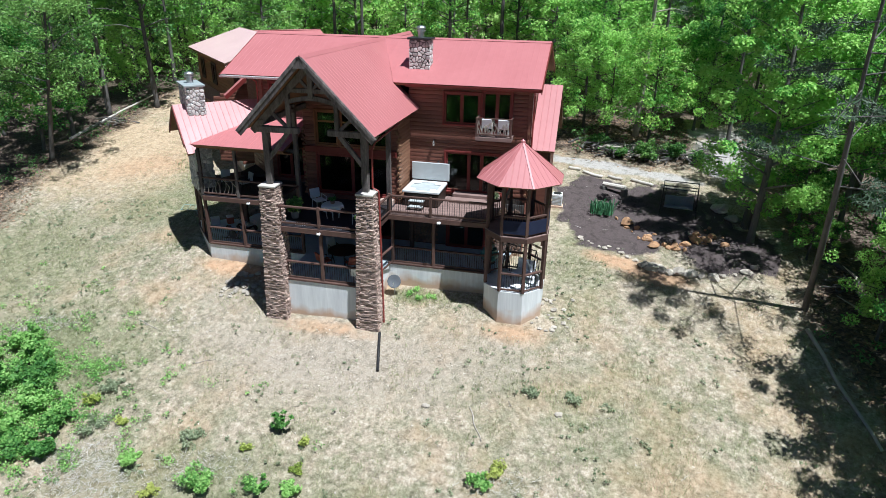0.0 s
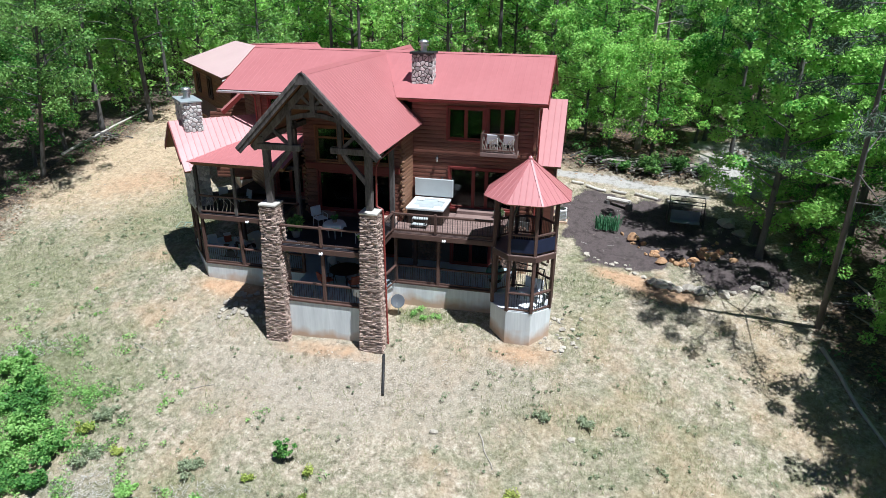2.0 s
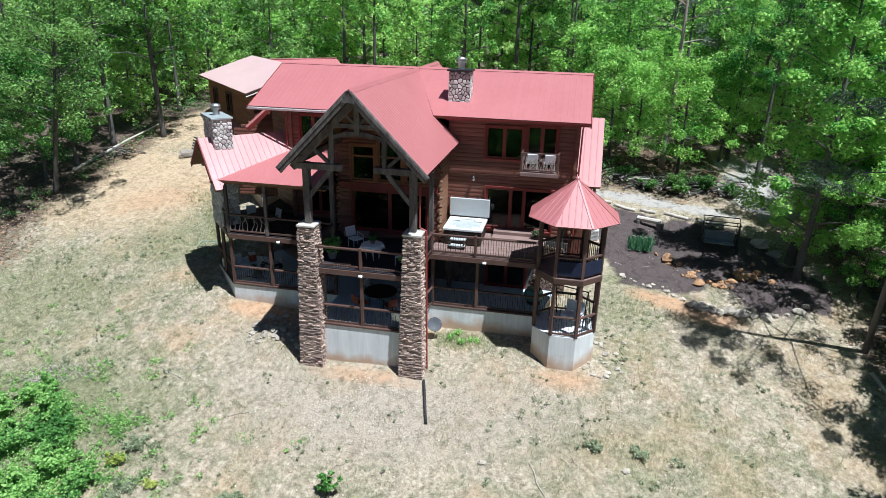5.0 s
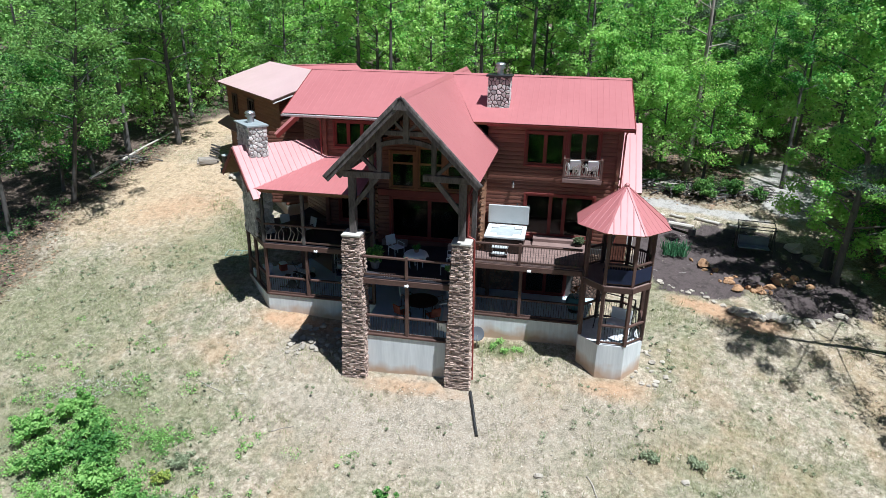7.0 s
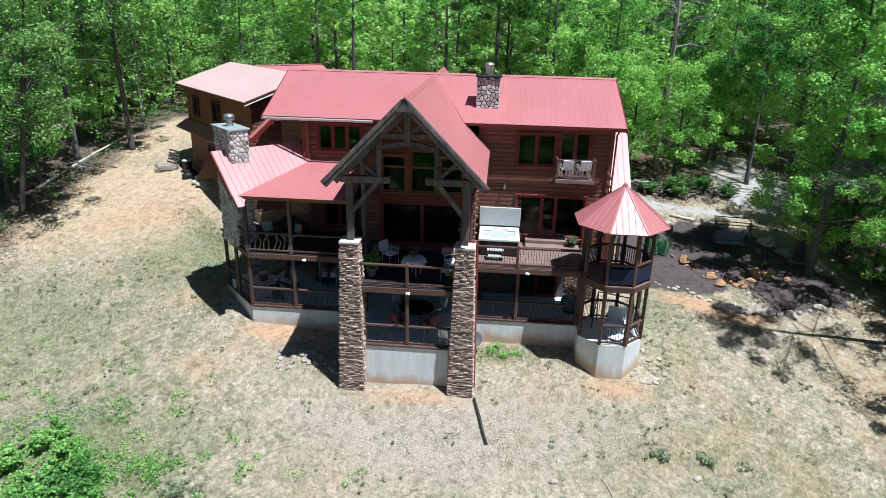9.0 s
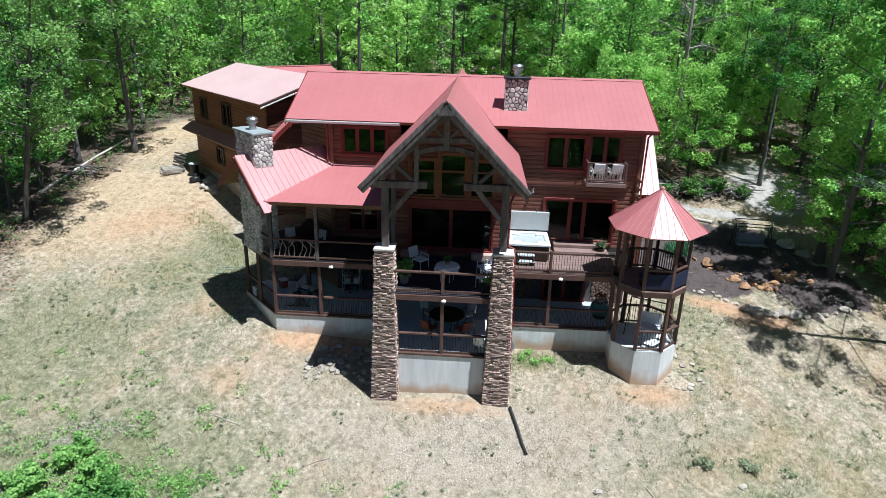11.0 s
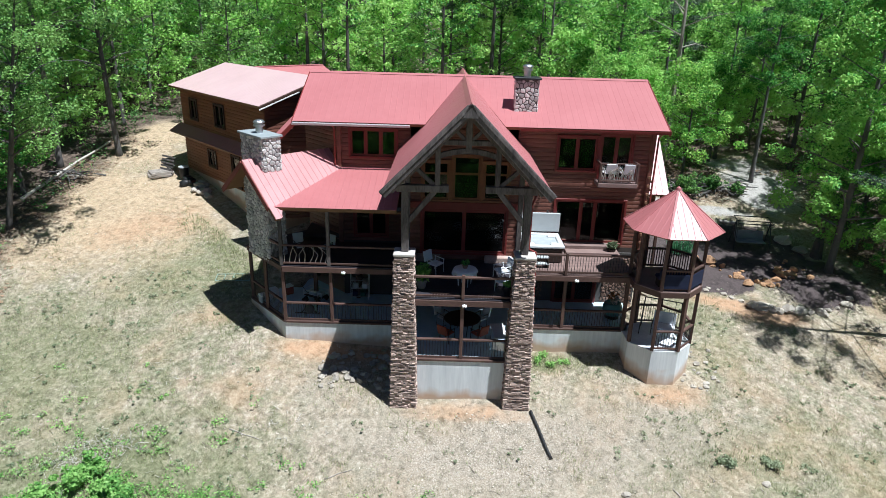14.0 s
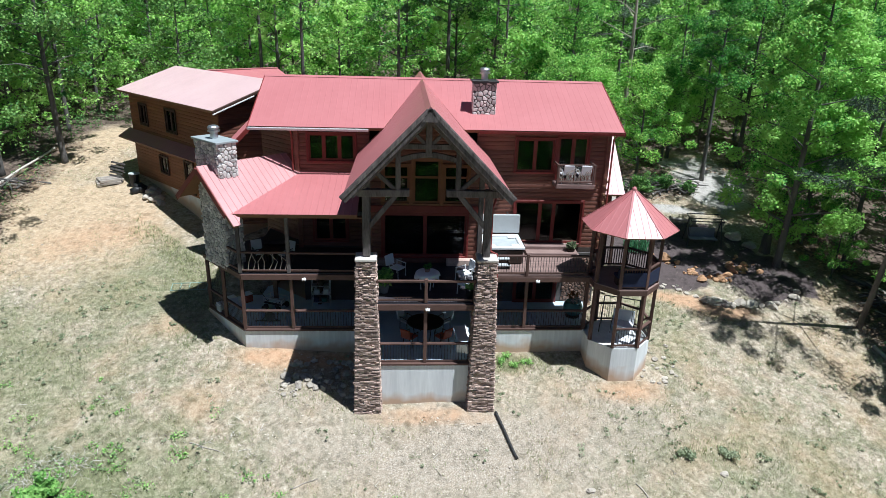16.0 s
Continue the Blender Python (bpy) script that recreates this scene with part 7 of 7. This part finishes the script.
for x, y, r, h in ((12.8, 21.6, 0.9, 1.1), (14.5, 20.6, 0.8, 0.9), (16.4, 20.4, 1.0, 1.5), (18.3, 21.3, 0.9, 1.0), (19.9, 20.9, 0.8, 1.0)):
    bush(x, y, r, h, 240, "dark green shrub among the dead branches", OAKLEAF, 0.065)
for x, y in ((3.7, 3.0), (4.3, 2.8), (5.0, 2.9), (4.0, 3.3)):
    bush(x, y, 0.28, 0.22, 60, "fresh green weeds against the foundation", WEED, 0.045)


def weed_cover(x, y):
    """How thickly low weeds cover the foot of the slope, 0 to 1."""
    core = blob(x, y, -12.2, -6.6, 4.8, 3.0, -0.6, 0.35)
    return max(core, 0.1 * blob(x, y, -11.5, -3.4, 5.5, 3.0, -0.4, 0.7), 0.07 * blob(x, y, -5.5, -7.0, 5.0, 2.6, 0, 0.7))


def weeds(name, label, count, seed, mat, size, lo, hi, cover):
    g = np.random.default_rng(seed)
    c, r = [], []
    while len(c) < count:
        x, y = g.uniform(-24, 22), g.uniform(-11, 9)
        if inside_house(x, y) or g.uniform() > cover(x, y) * (1.3 * patchy(x, y)):
            continue
        for i in range(int(g.integers(1, 5))):
            q = g.uniform(lo, hi)
            c.append((x + g.normal() * 0.25, y + g.normal() * 0.25, land(x, y) + q * 0.5))
            r.append(q)
    tagged(new(name, quad_mesh(name, leaves(g, np.array(c), np.array(r), 26, size, 0.6, 1.2), mat)), label, "weeds", kind="stuff")


IRIS = leaf_material("iris_leaves", (0.06, 0.19, 0.09), (0.15, 0.34, 0.17), (0.3, 0.52, 0.3), 0.3)


def sword_plant(x, y, n, h, label):
    g = np.random.default_rng(9)
    t = thing("iris_clump", label, "plant", at=Matrix.Translation((x, y, land(x, y))))
    q = []
    for i in range(n):
        a, l = g.uniform(0, 6.28), g.uniform(0.6, 1.0) * h
        bx, by = g.uniform(-0.7, 0.7), g.uniform(-0.5, 0.5)
        d = np.array((math.cos(a), math.sin(a), 0))
        w = np.array((-d[1], d[0], 0)) * 0.03
        b0 = np.array((bx, by, 0))
        q.append([b0 - w, b0 + w, b0 + d * l * 0.35 + w * 0.6 + (0, 0, l), b0 + d * l * 0.4 - w * 0.3 + (0, 0, l)])
    part("leaves", quad_mesh("leaves", np.array(q), IRIS), IRIS, t)


sword_plant(13.4, 12.6, 170, 0.8, "clump of sword-leaved green plants in the bed")


def inside_house(x, y):
    return (-2.7 < x < 2.9 and -0.2 < y < 8) or (-10.5 < x < 9.2 and 3.5 < y < 15.5 and x + y > -4.9) or math.hypot(x - 9.2, y - 3.28) < 1.7 or (x + y > -1.5 and x - y > -46 and -21 < x < -8 and y > 11)


def strewn(name, label, category, count, seed, mat, maker, weight):
    g = np.random.default_rng(seed)
    out = []
    while len(out) < count:
        x, y = g.uniform(-28, 27), g.uniform(-11, 28)
        if inside_house(x, y) or g.uniform() > weight(x, y):
            continue
        out.extend(maker(g, x, y, land(x, y)))
    return tagged(new(name, quad_mesh(name, np.array(out), mat)), label, category, kind="stuff")


def blades(g, x, y, z, h, n, wide):
    q = []
    for i in range(n):
        a, l = g.uniform(0, 6.28), h * g.uniform(0.5, 1.2)
        d = np.array((math.cos(a), math.sin(a), 0)) * l * g.uniform(0.2, 0.9)
        w = np.array((-math.sin(a), math.cos(a), 0)) * wide
        b = np.array((x + g.normal() * 0.12, y + g.normal() * 0.12, z - 0.02))
        q.append([b - w, b + w, b + d + w * 0.3 + (0, 0, l), b + d - w * 0.3 + (0, 0, l)])
    return q


def chip(g, x, y, z, lo, hi, slim):
    a, l = g.uniform(0, 6.28), g.uniform(lo, hi)
    d, w = np.array((math.cos(a), math.sin(a), g.normal() * 0.15)) * l, np.array((-math.sin(a), math.cos(a), g.normal() * 0.3)) * l * slim * g.uniform(0.5, 1.5)
    b = np.array((x, y, z + 0.025))
    return [[b - d - w, b + d - w * 0.6, b + d * 0.8 + w, b - d * 0.9 + w * 0.8]]


def bare_soil(x, y):
    k = soils(x, y)
    return max(k["mulch"], k["gravel"], k["litter"], 0.75 * k["sand"], k["clay"])


patch = lambda x, y: max(0.0, 0.55 + 0.9 * noise.noise((x * 0.3, y * 0.3, 7)) + 0.5 * noise.noise((x * 0.9, y * 0.9, 3)))
strewn("dry_grass", "sparse dry straw-coloured grass on the slope", "grass", 52000, 1, STRAW, lambda g, x, y, z: blades(g, x, y, z, 0.14, 5, 0.008), lambda x, y: (1 - bare_soil(x, y)) * patch(x, y))
strewn("green_grass", "patchy green grass on the slope", "grass", 52000, 2, GRASS, lambda g, x, y, z: blades(g, x, y, z, 0.13, 6, 0.01), lambda x, y: (1 - bare_soil(x, y)) * min(1, max(0, 0.25 + 1.2 * noise.noise((x * 0.5, y * 0.5, 1)) + 0.6 * soils(x, y)["green"])))
patchy = lambda x, y: min(1.0, max(0.0, 0.3 + 1.4 * noise.noise((x * 0.8, y * 0.8, 21))))
weeds("green_weeds", "thick low green weeds at the foot of the slope", 1000, 31, WEED, 0.045, 0.12, 0.36, weed_cover)
weeds("dull_weeds", "scattered dull green weeds in the dry grass", 1100, 32, DULL, 0.035, 0.05, 0.15, lambda x, y: (0.14 + 0.6 * min(1, 4 * weed_cover(x, y)) + 0.5 * soils(x, y)["green"]) * (1 - bare_soil(x, y)))
heap = lambda x, y: max(blob(x, y, -6.2, -9.2, 1.9, 1.3, -0.5, 0.5), 0.8 * blob(x, y, -14.6, -2.6, 1.4, 0.7, 0.3, 0.5), 0.6 * blob(x, y, -2.2, -8.4, 1.8, 0.7, 0.2, 0.5), 0.5 * blob(x, y, 10.3, -7.0, 1.2, 0.8, 0, 0.5), 0.1 * blob(x, y, -13.6, 1.6, 1.6, 1.0, 0.4, 0.5), 0.08 * blob(x, y, -7.5, -1.4, 2.0, 0.8, 0, 0.5), 0.006)
strewn("bleached_stalks", "bleached dead stalks and branches lying in heaps", "debris", 5000, 12, PALESTRAW, lambda g, x, y, z: chip(g, x, y, z + g.uniform(0, 0.14), 0.05, 0.21, 0.032), heap)
strewn("tall_grass", "tall yellowed grass along the foot of the wing", "grass", 3600, 8, GRASS, lambda g, x, y, z: blades(g, x, y, z, 0.2, 7, 0.011), lambda x, y: max(0.6 * blob(x, y, -14.0, 12.4, 0.9, 3.4, 0.75, 0.7), 0.5 * blob(x, y, 4.4, 2.9, 1.5, 0.5, 0, 0.4), 0.25 * blob(x, y, 11.5, -2.0, 1.4, 0.5, 0, 0.5)))
CHIPS = material("pale_chips", (0.33, 0.28, 0.22), (0.54, 0.49, 0.42), rough=0.9, scale=6, fine=30, bump=0.1, island=0.35)
strewn("stone_chips", "pale stone chips and wood splinters on bare soil", "debris", 4200, 3, CHIPS, lambda g, x, y, z: chip(g, x, y, z, 0.012, 0.055, 0.5), lambda x, y: 0.1 + 0.9 * soils(x, y)["stony"] if soils(x, y)["mulch"] < 0.4 else 0.0)
TWIGS = material("grey_twigs", (0.14, 0.11, 0.085), (0.34, 0.29, 0.24), rough=0.9, scale=6, fine=30, bump=0.1, island=0.35)
strewn("twig_litter", "grey twigs and dead stalks strewn over the ground", "debris", 6000, 4, TWIGS, lambda g, x, y, z: chip(g, x, y, z, 0.05, 0.24, 0.05), lambda x, y: 0.05 + 0.9 * soils(x, y)["litter"])
LITTER = material("dead_leaves", (0.16, 0.10, 0.06), (0.36, 0.25, 0.17), rough=0.9, scale=6, fine=30, bump=0.1, island=0.4)
strewn("leaf_litter", "brown dead leaves under the trees", "debris", 12000, 6, LITTER, lambda g, x, y, z: chip(g, x, y, z, 0.05, 0.12, 0.6), lambda x, y: soils(x, y)["litter"])


def undergrowth():
    g = np.random.default_rng(15)
    c, r = [], []
    while len(c) < 1100:
        x, y = g.uniform(-45, 45), g.uniform(-12, 40)
        k = wooded(x, y)
        if 0.5 < k and g.uniform() < (0.8 if k < 1 else 0.35) and not (x > 22 and 6 < y < 12 and g.uniform() < 0.6):
            c.append((x, y, land(x, y) + g.uniform(0.15, 0.8)))
            r.append(g.uniform(0.3, 0.8))
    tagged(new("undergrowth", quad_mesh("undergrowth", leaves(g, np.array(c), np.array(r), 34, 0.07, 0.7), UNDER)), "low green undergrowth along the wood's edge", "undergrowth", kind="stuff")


undergrowth()


def understory():
    """Young growth between the trunks of the wood behind the house."""
    g = np.random.default_rng(16)
    c, r = [], []
    while len(c) < 2600:
        x, y = g.uniform(-45, 48), g.uniform(24, 58)
        if wooded(x, y - 2) < 1 or (x > 9 and y < 30 and g.uniform() < 0.6) or (y > 44 and g.uniform() < 0.6):
            continue
        for i in range(3):
            c.append((x + g.normal() * 0.5, y + g.normal() * 0.5, height(x, y) + g.uniform(0.6, 4.5)))
            r.append(g.uniform(0.4, 0.9))
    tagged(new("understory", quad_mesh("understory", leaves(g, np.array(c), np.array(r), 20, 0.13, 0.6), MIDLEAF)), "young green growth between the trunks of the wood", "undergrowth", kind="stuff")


understory()


def brush_piles():
    """Heaps of dark dead branches at the edge of the wood."""
    g = random.Random(6)
    for cx, cy, r in ((12.5, 21.4, 1.3), (13.9, 20.9, 1.2), (15.4, 21.3, 1.4), (16.6, 20.8, 1.2), (17.9, 21.4, 1.4), (19.2, 20.9, 1.3), (20.3, 21.4, 1.2), (26.0, 8.0, 1.2), (-27.0, 19.5, 1.2)):
        t = thing("brush_pile", "heap of dark dead branches at the wood's edge", "brush pile", "brush piles")
        for i in range(22):
            a, l = g.uniform(0, 6.28), g.uniform(0.7, 1.9)
            x, y = cx + g.gauss(0, r * 0.45), cy + g.gauss(0, r * 0.35)
            z = land(x, y) + g.uniform(0.05, 0.55)
            d = Vector((math.cos(a), math.sin(a), g.uniform(-0.15, 0.3))) * l * 0.5
            c = Vector((x, y, z))
            part("branch", Geo().tube([c - d, c + Vector((g.gauss(0, 0.06), g.gauss(0, 0.06), 0.04)), c + d], [0.065, 0.05, 0.02], 5), BARK if i % 4 else DEADWOOD, t)


brush_piles()
